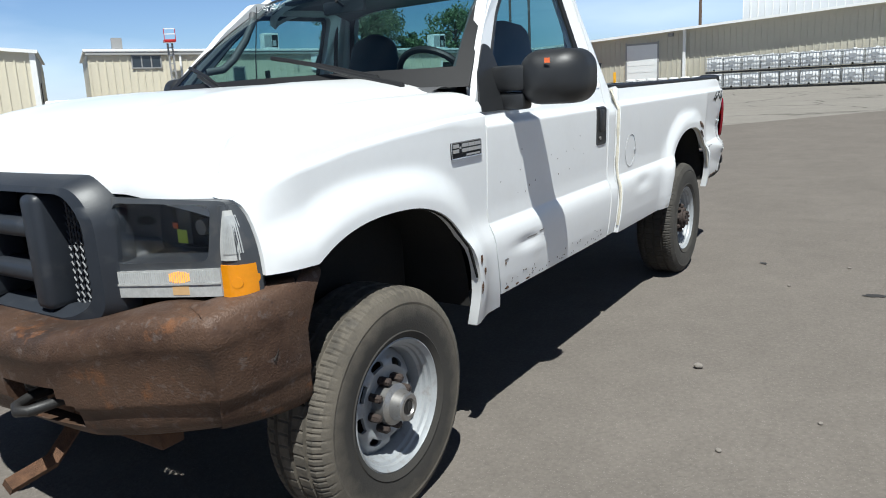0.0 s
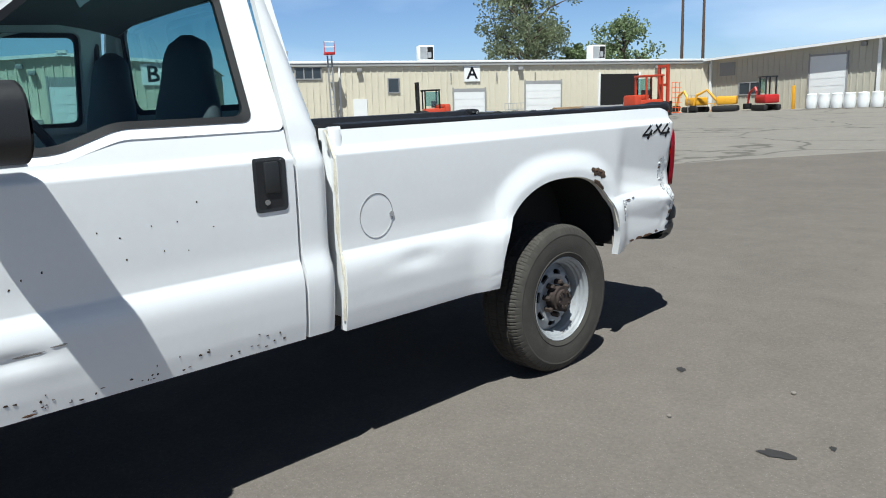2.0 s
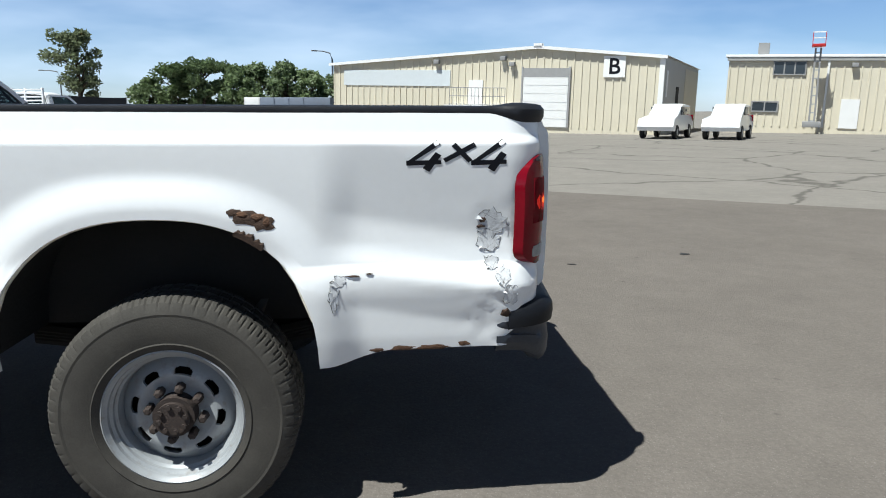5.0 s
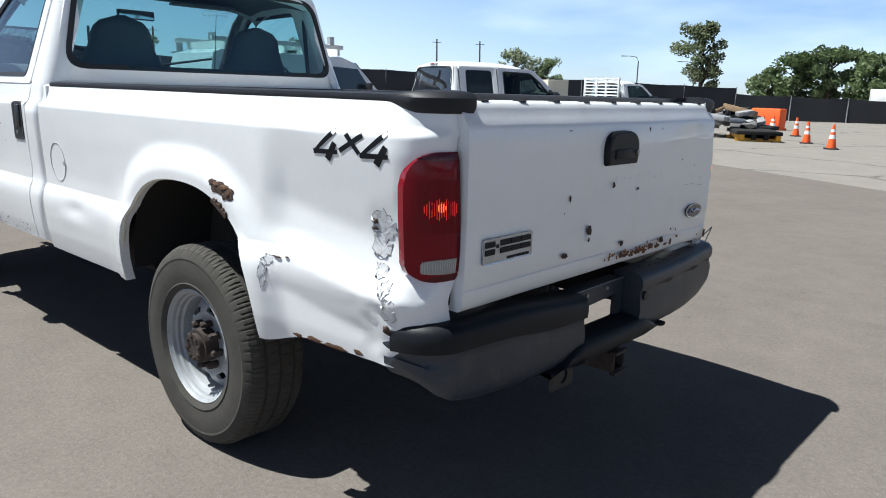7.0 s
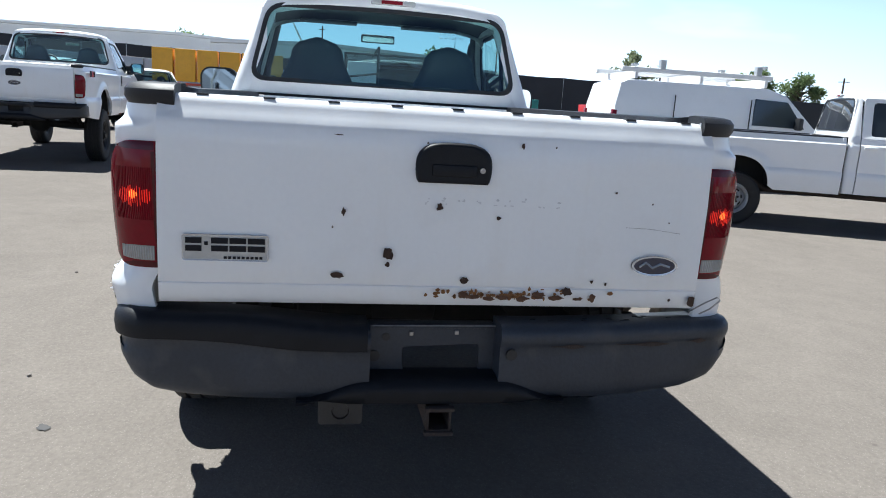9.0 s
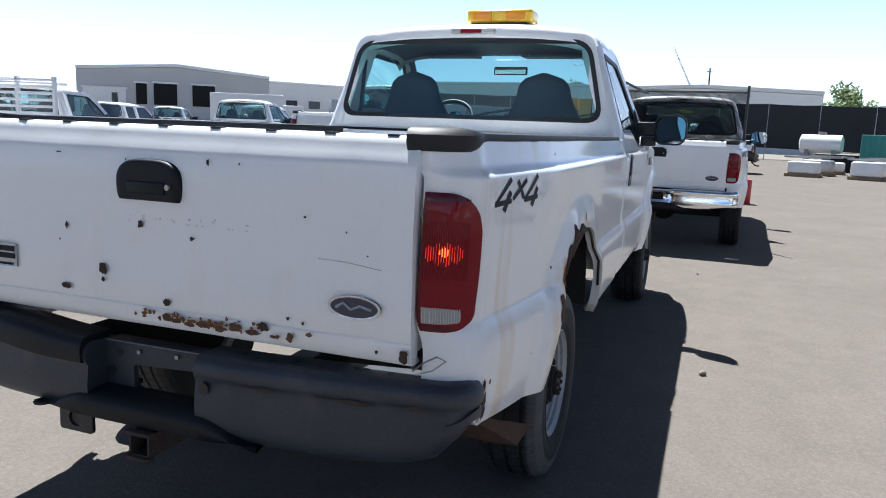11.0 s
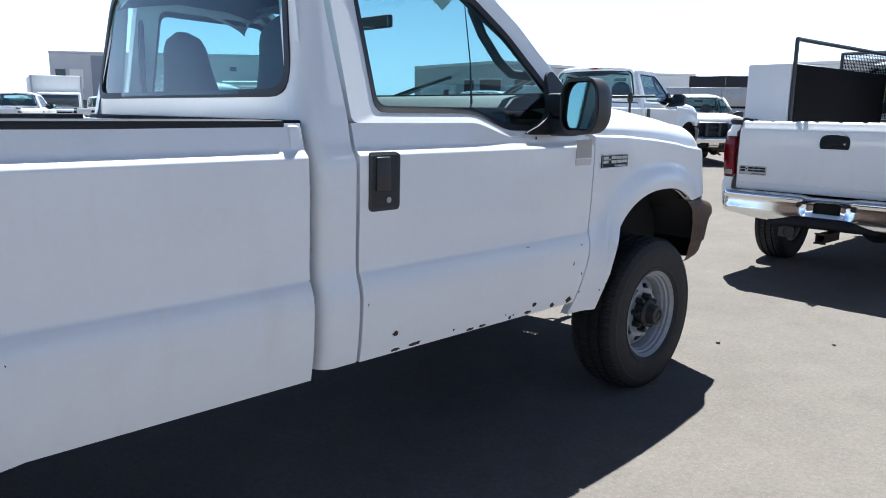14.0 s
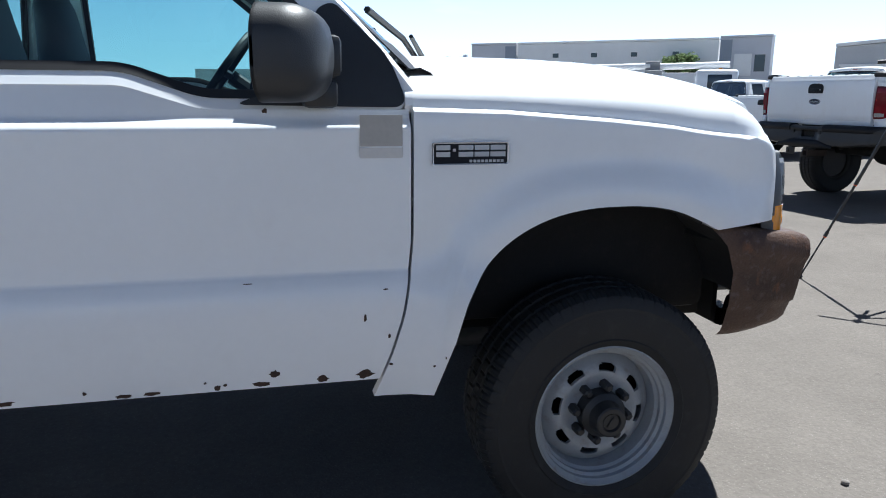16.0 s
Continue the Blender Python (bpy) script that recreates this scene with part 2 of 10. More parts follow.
# cowl plastic, lightened in colour to carry the sun's glare
GLAREGREY = mat("sun_glare_grey_plastic", (0.085, 0.086, 0.090), 0.55, vary=0.3, scale=10, fine=200, bump=0.2)
TRIM = mat("black_rubber_seal", (0.012, 0.012, 0.013), 0.5, vary=0.2)
GREYPLASTIC = mat("dark_grey_plastic", (0.022, 0.026, 0.034), 0.45, vary=0.22, scale=7, fine=260, bump=0.1, stain=0.2, stain_color=(0.10, 0.10, 0.10))
BEZEL = mat("grey_bezel", (0.052, 0.056, 0.063), 0.38, vary=0.2, scale=8, fine=200, stain=0.2, stain_color=(0.2, 0.18, 0.16))
BUMPERPAINT = mat("slate_blue_bumper_paint", (0.030, 0.036, 0.048), 0.45, vary=0.4, scale=4, fine=90, bump=0.2, stain=0.5, stain_color=(0.070, 0.070, 0.072), spec=0.4)
PADBLACK = mat("worn_black_plastic", (0.008, 0.009, 0.012), 0.5, vary=0.3, scale=8, fine=200, bump=0.15, stain=0.25, stain_color=(0.02, 0.021, 0.024), spec=0.22)
UNDER = mat("dirty_underbody", (0.008, 0.0075, 0.007), 0.9, vary=0.4, scale=10, fine=80, bump=0.3, stain=0.3, stain_color=(0.025, 0.018, 0.014))
LINER = mat("wheelhouse_liner", (0.017, 0.0155, 0.0145), 0.9, vary=0.35, scale=6, fine=60, bump=0.4, stain=0.3, stain_color=(0.02, 0.018, 0.016))
RUBBER = mat("tyre_rubber", (0.010, 0.010, 0.0105), 0.7, vary=0.4, scale=10, fine=220, bump=0.25, stain=0.35, stain_color=(0.034, 0.032, 0.030))
GREYTYRE = mat("weathered_tyre_rubber", (0.036, 0.033, 0.029), 0.85, vary=0.3, scale=8, fine=160, bump=0.25, tint=(0.066, 0.060, 0.051), stain=0.3, stain_color=(0.075, 0.070, 0.062))
DUSTY = mat("dusty_tyre_rubber", (0.105, 0.092, 0.075), 0.88, vary=0.3, scale=7, fine=160, bump=0.25, tint=(0.155, 0.134, 0.106), stain=0.4, stain_color=(0.06, 0.057, 0.053))
DUSTSHADE = mat("dusty_rubber_shaded_tread", (0.105, 0.104, 0.102), 0.85, vary=0.4, scale=12, fine=180, bump=0.25, tint=(0.150, 0.147, 0.142))
STEELRIM = mat("grey_painted_steel", (0.33, 0.345, 0.36), 0.46, metal=0.15, vary=0.14, scale=14, fine=160, bump=0.1, stain=0.4, stain_color=(0.20, 0.16, 0.12))
HUBRUST = mat("rusted_hub", (0.036, 0.025, 0.021), 0.8, vary=0.5, scale=40, fine=300, bump=0.5, stain=0.4, stain_color=(0.11, 0.07, 0.05))
HUBDARK = mat("dark_hub", (0.022, 0.021, 0.021), 0.5, vary=0.3, scale=30, fine=200, bump=0.2)
CHROME = mat("chrome", (0.75, 0.76, 0.77), 0.12, metal=1.0, vary=0.08, scale=8, fine=100, stain=0.15, stain_color=(0.3, 0.27, 0.22))
DULLMETAL = mat("dull_metal", (0.36, 0.35, 0.34), 0.4, metal=0.8, vary=0.25, scale=30, fine=200, stain=0.4, stain_color=(0.12, 0.09, 0.07))
RUSTFLAKE = mat("flaking_rust", (0.085, 0.042, 0.024), 0.9, vary=0.6, scale=45, fine=260, bump=0.9, tint=(0.17, 0.085, 0.045))
RUSTDARK = mat("dark_rust_hole", (0.035, 0.021, 0.015), 0.9, vary=0.6, scale=60, fine=300, bump=0.8, tint=(0.09, 0.05, 0.032))
RUSTSTAIN = mat("orange_rust_stain", (0.19, 0.080, 0.026), 0.9, vary=0.6, scale=40, fine=300, bump=0.4, tint=(0.31, 0.145, 0.05))
LAMPRED = mat("red_lamp_plastic", (0.19, 0.003, 0.011), 0.10, vary=0.2, scale=10, fine=60, coat=0.06, tint=(0.19, 0.003, 0.012), spec=0.2)
LAMPDARK = mat("dark_red_lamp_plastic", (0.070, 0.002, 0.006), 0.2, vary=0.2, coat=0.15, spec=0.25)
LAMPCLEAR = mat("clear_lamp_plastic", (0.40, 0.41, 0.41), 0.15, vary=0.2, scale=30, coat=0.8)
LAMPWHITE = mat("white_ribbed_lamp_plastic", (0.45, 0.45, 0.44), 0.2, vary=0.25, scale=45, fine=160, coat=0.6, stain=0.2, stain_color=(0.35, 0.33, 0.30))
LAMPAMBER = mat("amber_lamp_plastic", (0.72, 0.26, 0.006), 0.15, vary=0.12, scale=30, coat=0.6)
BOWLDARK = mat("dull_lamp_reflector", (0.10, 0.11, 0.115), 0.3, metal=0.5, vary=0.3, scale=14, fine=80, stain=0.4, stain_color=(0.22, 0.20, 0.17))
LAMPAMBERPALE = mat("amber_glow_plastic", (0.62, 0.40, 0.20), 0.25, vary=0.1, scale=30, coat=0.5)
GLOWRED = glow_mat("glowing_orange_bulb", (1.0, 0.14, 0.02), 1.1)
GLOWDEEP = glow_mat("glowing_red_bulb", (0.85, 0.02, 0.008), 0.27)
LAMPGREY = mat("grey_lamp_plastic", (0.30, 0.29, 0.28), 0.25, vary=0.15, scale=30, coat=0.3)
GLOWAMBER = glow_mat("glowing_amber_bulb", (1.0, 0.36, 0.05), 0.50)
BEACON = mat("amber_beacon_plastic", (0.80, 0.42, 0.01), 0.18, vary=0.2, scale=18, fine=60, coat=0.6, tint=(0.9, 0.62, 0.03))
SEAT = mat("grey_vinyl_seat", (0.075, 0.080, 0.092), 0.65, vary=0.15, scale=12, fine=220, bump=0.2)
DASH = mat("grey_dash", (0.075, 0.080, 0.085), 0.6, vary=0.15, scale=10, fine=300, bump=0.2)
GLASS = glass_mat("tinted_glass", (0.50, 0.70, 0.70), 0.07)
SCREEN = glass_mat("windscreen_glass", (0.50, 0.67, 0.70), 0.09, grazing=0.40)
DARKGLASS = glass_mat("dark_privacy_glass", (0.10, 0.12, 0.13), 0.10)
HEADGLASS = glass_mat("lamp_lens", (0.86, 0.88, 0.88), 0.08, 0.03)
MIRRORGLASS = mat("mirror_glass", (0.66, 0.71, 0.74), 0.03, metal=1.0, vary=0.01)
# driver's mirror: the dark view it reflects is put into the glass colour
MIRRORDARK = mat("dark_reflection_glass", (0.13, 0.17, 0.22), 0.04, metal=1.0, vary=0.01)
DECAL = mat("black_decal", (0.006, 0.007, 0.011), 0.5, vary=0.2, spec=0.2)
SILVER = mat("silver_badge", (0.55, 0.56, 0.58), 0.25, metal=0.6, vary=0.1)
BADGEPLATE = mat("satin_silver_plate", (0.42, 0.43, 0.44), 0.35, metal=0.5, vary=0.15, scale=20)
NAVY = mat("navy_emblem", (0.006, 0.012, 0.045), 0.2, vary=0.1, coat=0.5)
TAPE = mat("grey_tape", (0.40, 0.38, 0.35), 0.6, vary=0.12, scale=30)
STICKERRED = mat("orange_sticker", (0.80, 0.16, 0.05), 0.6, vary=0.05)
STICKERGREEN = mat("yellow_green_sticker", (0.62, 0.72, 0.08), 0.6, vary=0.05)
SEALANT = mat("yellowed_sealant", (0.64, 0.60, 0.50), 0.7, vary=0.25, scale=30, fine=120, bump=0.3)


def rust_bumper_mat():
    """Steel bumper, its paint gone: purplish brown, speckled with bare grey, scraped to orange rust."""
    m = mat("rusty_steel_bumper", (0.066, 0.043, 0.030), 0.5, metal=0.1, vary=0.5, scale=3, fine=150, bump=0.55, tint=(0.130, 0.076, 0.052), spec=0.25, stain=0.6, stain_color=(0.028, 0.022, 0.021))
    n, l = m.node_tree.nodes, m.node_tree.links
    p = n["Principled BSDF"]
    co = next(k for k in n if k.bl_idname == "ShaderNodeTexCoord")
    last = p.inputs["Base Color"].links[0].from_socket
    for sc, a, b, amount, col in ((5, 0.50, 0.62, 0.6, (0.040, 0.021, 0.015)), (4, 0.60, 0.74, 0.55, (0.062, 0.050, 0.032)), (34, 0.56, 0.66, 0.45, (0.15, 0.125, 0.115)), (11, 0.60, 0.70, 0.6, (0.20, 0.085, 0.036)), (70, 0.60, 0.68, 0.5, (0.03, 0.022, 0.02))):
        s = n.new("ShaderNodeTexNoise")
        s.inputs["Scale"].default_value, s.inputs["Detail"].default_value, s.inputs["Roughness"].default_value = sc, 8, 0.65
        l.new(co.outputs["Object"], s.inputs["Vector"])
        r = n.new("ShaderNodeMapRange")
        r.inputs["From Min"].default_value, r.inputs["From Max"].default_value = a, b
        r.inputs["To Max"].default_value = amount
        l.new(s.outputs[0], r.inputs["Value"])
        x = n.new("ShaderNodeMixRGB")
        x.inputs[2].default_value = (*col, 1)
        l.new(r.outputs[0], x.inputs[0])
        l.new(last, x.inputs[1])
        last = x.outputs[0]
    l.new(last, p.inputs["Base Color"])
    return m


RUSTBUMPER = rust_bumper_mat()


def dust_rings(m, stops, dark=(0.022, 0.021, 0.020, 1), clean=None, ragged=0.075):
    """Pale dust on the tyre in rings; stops give the radius and how dark the rubber shows there; clean is how far the
    tread is darkened for the wheelhouse's shade.
    """
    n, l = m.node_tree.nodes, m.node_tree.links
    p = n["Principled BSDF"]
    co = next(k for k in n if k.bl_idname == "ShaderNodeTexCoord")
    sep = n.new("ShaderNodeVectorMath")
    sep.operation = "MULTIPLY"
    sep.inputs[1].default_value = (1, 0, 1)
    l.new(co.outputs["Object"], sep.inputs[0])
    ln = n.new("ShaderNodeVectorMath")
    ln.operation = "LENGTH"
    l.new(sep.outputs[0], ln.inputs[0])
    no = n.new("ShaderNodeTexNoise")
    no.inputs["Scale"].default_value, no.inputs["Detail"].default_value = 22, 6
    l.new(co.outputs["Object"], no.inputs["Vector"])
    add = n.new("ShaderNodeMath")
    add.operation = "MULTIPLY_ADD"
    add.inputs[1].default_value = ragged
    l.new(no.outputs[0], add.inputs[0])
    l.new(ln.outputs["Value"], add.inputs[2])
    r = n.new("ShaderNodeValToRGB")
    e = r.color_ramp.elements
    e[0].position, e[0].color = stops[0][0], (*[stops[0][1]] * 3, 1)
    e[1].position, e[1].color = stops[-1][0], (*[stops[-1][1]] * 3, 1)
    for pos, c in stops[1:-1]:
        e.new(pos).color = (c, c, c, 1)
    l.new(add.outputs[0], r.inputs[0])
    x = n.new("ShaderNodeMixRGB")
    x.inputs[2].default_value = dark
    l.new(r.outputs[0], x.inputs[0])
    # the wheelhouse's shade on the tread, mixed into its colour
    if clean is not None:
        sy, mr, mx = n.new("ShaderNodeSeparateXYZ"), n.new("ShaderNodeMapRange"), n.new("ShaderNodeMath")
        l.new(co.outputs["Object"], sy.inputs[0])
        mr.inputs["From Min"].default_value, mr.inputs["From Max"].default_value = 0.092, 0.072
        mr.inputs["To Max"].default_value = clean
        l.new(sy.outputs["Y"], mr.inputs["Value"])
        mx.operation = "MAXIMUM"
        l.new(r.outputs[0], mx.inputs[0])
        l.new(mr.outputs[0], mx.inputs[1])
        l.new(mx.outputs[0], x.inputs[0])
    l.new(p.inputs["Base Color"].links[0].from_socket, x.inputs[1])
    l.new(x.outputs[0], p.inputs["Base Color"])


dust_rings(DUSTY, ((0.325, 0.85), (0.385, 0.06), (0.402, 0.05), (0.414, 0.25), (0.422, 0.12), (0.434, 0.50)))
dust_rings(DUSTSHADE, ((0.30, 0.9), (0.328, 1.0), (0.338, 0.25), (0.38, 0.10), (0.41, 0.35)), (0.011, 0.011, 0.0115, 1), 0.93, 0.03)


def streaks(m, amount, color, behind=None):
    """Faint runs of rusty water down a panel."""
    n, l = m.node_tree.nodes, m.node_tree.links
    p = n["Principled BSDF"]
    co = next(k for k in n if k.bl_idname == "ShaderNodeTexCoord")
    mp = n.new("ShaderNodeMapping")
    mp.inputs["Scale"].default_value = (11, 11, 0.9)
    l.new(co.outputs["Object"], mp.inputs[0])
    no = n.new("ShaderNodeTexNoise")
    no.inputs["Scale"].default_value, no.inputs["Detail"].default_value = 1.0, 5
    l.new(mp.outputs[0], no.inputs["Vector"])
    r = n.new("ShaderNodeMapRange")
    r.inputs["From Min"].default_value, r.inputs["From Max"].default_value = 0.56, 0.76
    r.inputs["To Max"].default_value = amount
    l.new(no.outputs[0], r.inputs["Value"])
    x = n.new("ShaderNodeMixRGB")
    x.inputs[2].default_value = (*color, 1)
    l.new(r.outputs[0], x.inputs[0])
    if behind is not None:
        sp, far, mu = n.new("ShaderNodeSeparateXYZ"), n.new("ShaderNodeMapRange"), n.new("ShaderNodeMath")
        l.new(co.outputs["Object"], sp.inputs[0])
        far.inputs["From Min"].default_value, far.inputs["From Max"].default_value = behind, behind - 0.15
        l.new(sp.outputs["X"], far.inputs["Value"])
        mu.operation = "MULTIPLY"
        l.new(r.outputs[0], mu.inputs[0])
        l.new(far.outputs[0], mu.inputs[1])
        l.new(mu.outputs[0], x.inputs[0])
    l.new(p.inputs["Base Color"].links[0].from_socket, x.inputs[1])
    l.new(x.outputs[0], p.inputs["Base Color"])


streaks(WHITE_BED, 0.08, (0.53, 0.40, 0.24))
WHITE_RUN = WHITE_BED.copy()
WHITE_RUN.name = "white_paint_with_rust_runs"
streaks(WHITE_RUN, 0.5, (0.60, 0.40, 0.16), -0.42)


def soft_stain(m, centre, size, amount, color):
    """One soft rust bloom on the side of the bed, oval in x and z, its rim broken by noise."""
    n, l = m.node_tree.nodes, m.node_tree.links
    p = n["Principled BSDF"]
    co = next(k for k in n if k.bl_idname == "ShaderNodeTexCoord")
    mp = n.new("ShaderNodeMapping")
    mp.inputs["Scale"].default_value = (1 / size[0], 0, 1 / size[1])
    mp.inputs["Location"].default_value = (-centre[0] / size[0], 0, -centre[1] / size[1])
    l.new(co.outputs["Object"], mp.inputs[0])
    ln, no, ad, r, x = n.new("ShaderNodeVectorMath"), n.new("ShaderNodeTexNoise"), n.new("ShaderNodeMath"), n.new("ShaderNodeMapRange"), n.new("ShaderNodeMixRGB")
    ln.operation = "LENGTH"
    l.new(mp.outputs[0], ln.inputs[0])
    no.inputs["Scale"].default_value, no.inputs["Detail"].default_value = 38, 5
    l.new(co.outputs["Object"], no.inputs["Vector"])
    ad.operation = "ADD"
    l.new(ln.outputs["Value"], ad.inputs[0])
    l.new(no.outputs[0], ad.inputs[1])
    r.inputs["From Min"].default_value, r.inputs["From Max"].default_value, r.inputs["To Max"].default_value = 1.5, 0.5, amount
    l.new(ad.outputs[0], r.inputs["Value"])
    l.new(r.outputs[0], x.inputs[0])
    x.inputs[2].default_value = (*color, 1)
    l.new(p.inputs["Base Color"].links[0].from_socket, x.inputs[1])
    l.new(x.outputs[0], p.inputs["Base Color"])


soft_stain(WHITE_RUN, (-0.535, 0.66), (0.045, 0.30), 0.55, (0.58, 0.40, 0.17))
soft_stain(WHITE_RUN, (-0.445, 0.85), (0.060, 0.095), 0.6, (0.60, 0.44, 0.20))
soft_stain(WHITE_RUN, (-0.375, 0.900), (0.055, 0.060), 1.4, (0.50, 0.19, 0.03))
soft_stain(WHITE_RUN, (-0.03, 1.045), (0.045, 0.05), 0.5, (0.58, 0.42, 0.18))

# ---- the pickup ----
# The rear axle is at x = 0 and the nose points along +x; z = 0 is the ground.
FRONT_X, REAR_X, HUB_Z, TYRE_R = 3.46, 0.02, 0.389, 0.392
# wheel arches: centre, half length and height above ARCH_Z, on the driver's side (1) and the other (-1)
ARCH = {("f", 1): (3.465, 0.475, 0.485), ("f", -1): (3.425, 0.475, 0.483), ("r", 1): (0.045, 0.485, 0.478), ("r", -1): (-0.045, 0.487, 0.462)}
AXLE_X = {("f", 1): 3.47, ("f", -1): 3.435, ("r", 1): 0.025, ("r", -1): -0.008}
ARCH_Z = 0.55
SIDE_Z = [0.46, 0.52, 0.57, 0.64, 0.72, 0.78, 0.81, 0.838, 0.862, 0.870, 0.8765, 0.93, 1.02, 1.12, 1.21, 1.248, 1.2535, 1.2625, 1.2715, 1.278, 1.32, 1.37, 1.42]
SIDE_Y = [0.945, 0.962, 0.976, 0.990, 0.999, 1.003, 1.002, 0.9965, 0.9875, 0.9835, 0.9795, 0.979, 0.984, 0.988, 0.990, 0.9900, 0.9875, 0.9775, 0.9670, 0.9635, 0.953, 0.939, 0.925]


def arch_p(x, key, side):
    """How square the arch is; the rusted quarter of the passenger's rear arch is cut flatter."""
    return 2.08 if (key, side) == ("r", -1) and x < ARCH[key, side][0] else 2.4


def arch_q(x, z, key, side):
    xc, a, b = ARCH[key, side]
    p = arch_p(x, key, side)
    return ((abs(x - xc) / a) ** p + (max(z - ARCH_Z, 0) / b) ** p) ** (1 / p)


def arch_low(x, key, low, side):
    xc, a, b = ARCH[key, side]
    d, p = abs(x - xc) / a, arch_p(x, key, side)
    return low if d >= 1 else max(low, ARCH_Z + b * (1 - d**p) ** (1 / p))


def bump2(x, z, cx, cz, rx, rz):
    return math.exp(-(((x - cx) / rx) ** 2) - ((z - cz) / rz) ** 2)


def side_y(x, z, side, worn=True):
    """Half the body's width at a place on its flank. side: 1 for the driver's, -1 for the other."""
    y = float(np.interp(z, SIDE_Z, SIDE_Y))
    if x > 3.1:
        y -= 0.055 * ((x - 3.1) / 0.9) ** 2
    if x < -0.45:
        y -= (0.058 if side < 0 else 0.016) * min(1.0, (-0.45 - x) / 0.55) ** 1.5
    for key in "fr":
        q = arch_q(x, z, key, side)
        if q < 1.6:
            y += (0.034 if key == "f" else 0.030) * (1 - smooth01((q - 1.05) / 0.26)) * (1 - smooth01((z - 1.10) / 0.12))
    if worn and side > 0:
        if x < -0.44:                                          # the bed's corner, pushed in above a ridge
            dz = z - lerp(0.872, 0.800, min(1.0, max(0.0, (-0.5 - x) / 0.45)))
            y += smooth01((-0.44 - x) / 0.14) * float(np.interp(dz, [-0.25, -0.12, -0.04, 0.0, 0.025, 0.07, 0.16, 0.28, 0.40], [-0.004, -0.012, -0.001, 0.006, 0.002, -0.013, -0.024, -0.013, 0.0]))
        y -= 0.012 * bump2(x, z, 1.02, 0.79, 0.10, 0.035)      # dent below the fuel door
        y += 0.003 * bump2(x, z, 1.10, 0.74, 0.06, 0.03)
        y -= 0.011 * bump2(x, z, 2.55, 0.755, 0.10, 0.022)     # crease low on the door
        y += 0.003 * bump2(x, z, 2.45, 0.70, 0.14, 0.03)
        y += 0.0010 * noise.noise(V((x * 2, z * 2, 0)))
    if worn and side < 0:
        y += 0.0010 * noise.noise(V((x * 2, z * 2, 5)))
    return y


def levels(z0, z1, n):
    """Heights from z0 to z1, crowded at the crease below the windows."""
    mid = [1.247, 1.2525, 1.2580, 1.2635, 1.2690, 1.2745, 1.281]
    k = n // 2 - 4
    body = [0.822, 0.838, 0.850, 0.862, 0.870, 0.8765, 0.883, 0.892] + [lerp(0.905, 1.240, j / (n - k - 8)) for j in range(n - k - 7)]
    if z0 > 0.80:
        body = [z0 + (z - 0.80) * (1.240 - z0) / 0.44 for z in body]
    body = [lerp(z0, body[0], j / k) for j in range(k)] + body
    return body + mid + [lerp(1.290, max(z1, 1.291), j / 3) for j in range(4)]


def flank(cols, low, high, side, n=22, seam=None, worn=True, inset=0.0):
    """A panel of the flank: columns at x, from low(x) to high(x); seam(z, k) shifts the edges. Edges turn inward."""
    bm = bmesh.new()
    rows = []
    last = len(cols) - 1
    for i, x in enumerate(cols):
        row = []
        z0, z1 = low(x), high(x)
        for z in levels(z0, z1, n):
            xx = x + (seam(z, i / last) if seam else 0)
            row.append((xx, side * (side_y(xx, z, side, worn) - inset), z))
        rows.append(row)
    sheet(bm, rows)
    rim_in(bm, lambda c: (0, -side * 0.035, 0))
    return bm


def spaced(a, b, n, ends=0.0):
    """n steps from a to b; crowded towards both ends where ends is 1."""
    return [lerp(a, b, lerp(i / n, 0.5 - 0.5 * math.cos(math.pi * i / n), ends)) for i in range(n + 1)]


def door_front(z):
    """How far the seam between door and wing lies behind its upper part."""
    return -float(np.interp(z, [0.50, 0.57, 0.65, 0.75, 0.85, 0.95, 1.4], [0.115, 0.088, 0.058, 0.028, 0.010, 0.0, 0.0]))


CREASE_X, CREASE_Z = [2.8, 3.1, 3.4, 3.6, 3.8, 3.92, 4.02], [1.290, 1.282, 1.260, 1.240, 1.208, 1.178, 1.14]
HOOD_X = [2.70, 2.90, 3.1, 3.3, 3.5, 3.65, 3.8, 3.88, 3.94, 3.99, 4.03, 4.055, 4.07]
HOOD_Z = [1.452, 1.452, 1.451, 1.448, 1.439, 1.424, 1.398, 1.376, 1.348, 1.312, 1.264, 1.218, 1.175]


def hood_z(x, y):
    u = abs(y) / 0.80
    z = float(np.interp(x, HOOD_X, HOOD_Z))
    return z - 0.012 * u * u - 0.055 * u**5 + 0.010 * math.exp(-((u - 0.62) / 0.12) ** 2)


LAMP_Z = [0.85, 0.95, 1.0, 1.04, 1.08, 1.11, 1.135, 1.150]
LAMP_Y = [0.930, 0.930, 0.928, 0.923, 0.914, 0.904, 0.890, 0.868]
LAMP_X = [3.937, 3.938, 3.940, 3.943, 3.948, 3.953, 3.960, 3.968]


def lamp_edge(z):
    """Where the wing ends at the corner lamp."""
    return float(np.interp(z, LAMP_Z, LAMP_X)), float(np.interp(z, LAMP_Z, LAMP_Y))


def longer_nose(bm, side):
    """The passenger's corner of the nose stands a little further forward."""
    if side < 0:
        for v in bm.verts:
            k = smooth01((v.co.x - 3.66) / 0.26) * smooth01((-v.co.y - 0.35) / 0.35)
            v.co.x += 0.034 * k
            v.co.z += 0.020 * k * (1 if v.co.z < 1.2 else 0.4)
    return bm


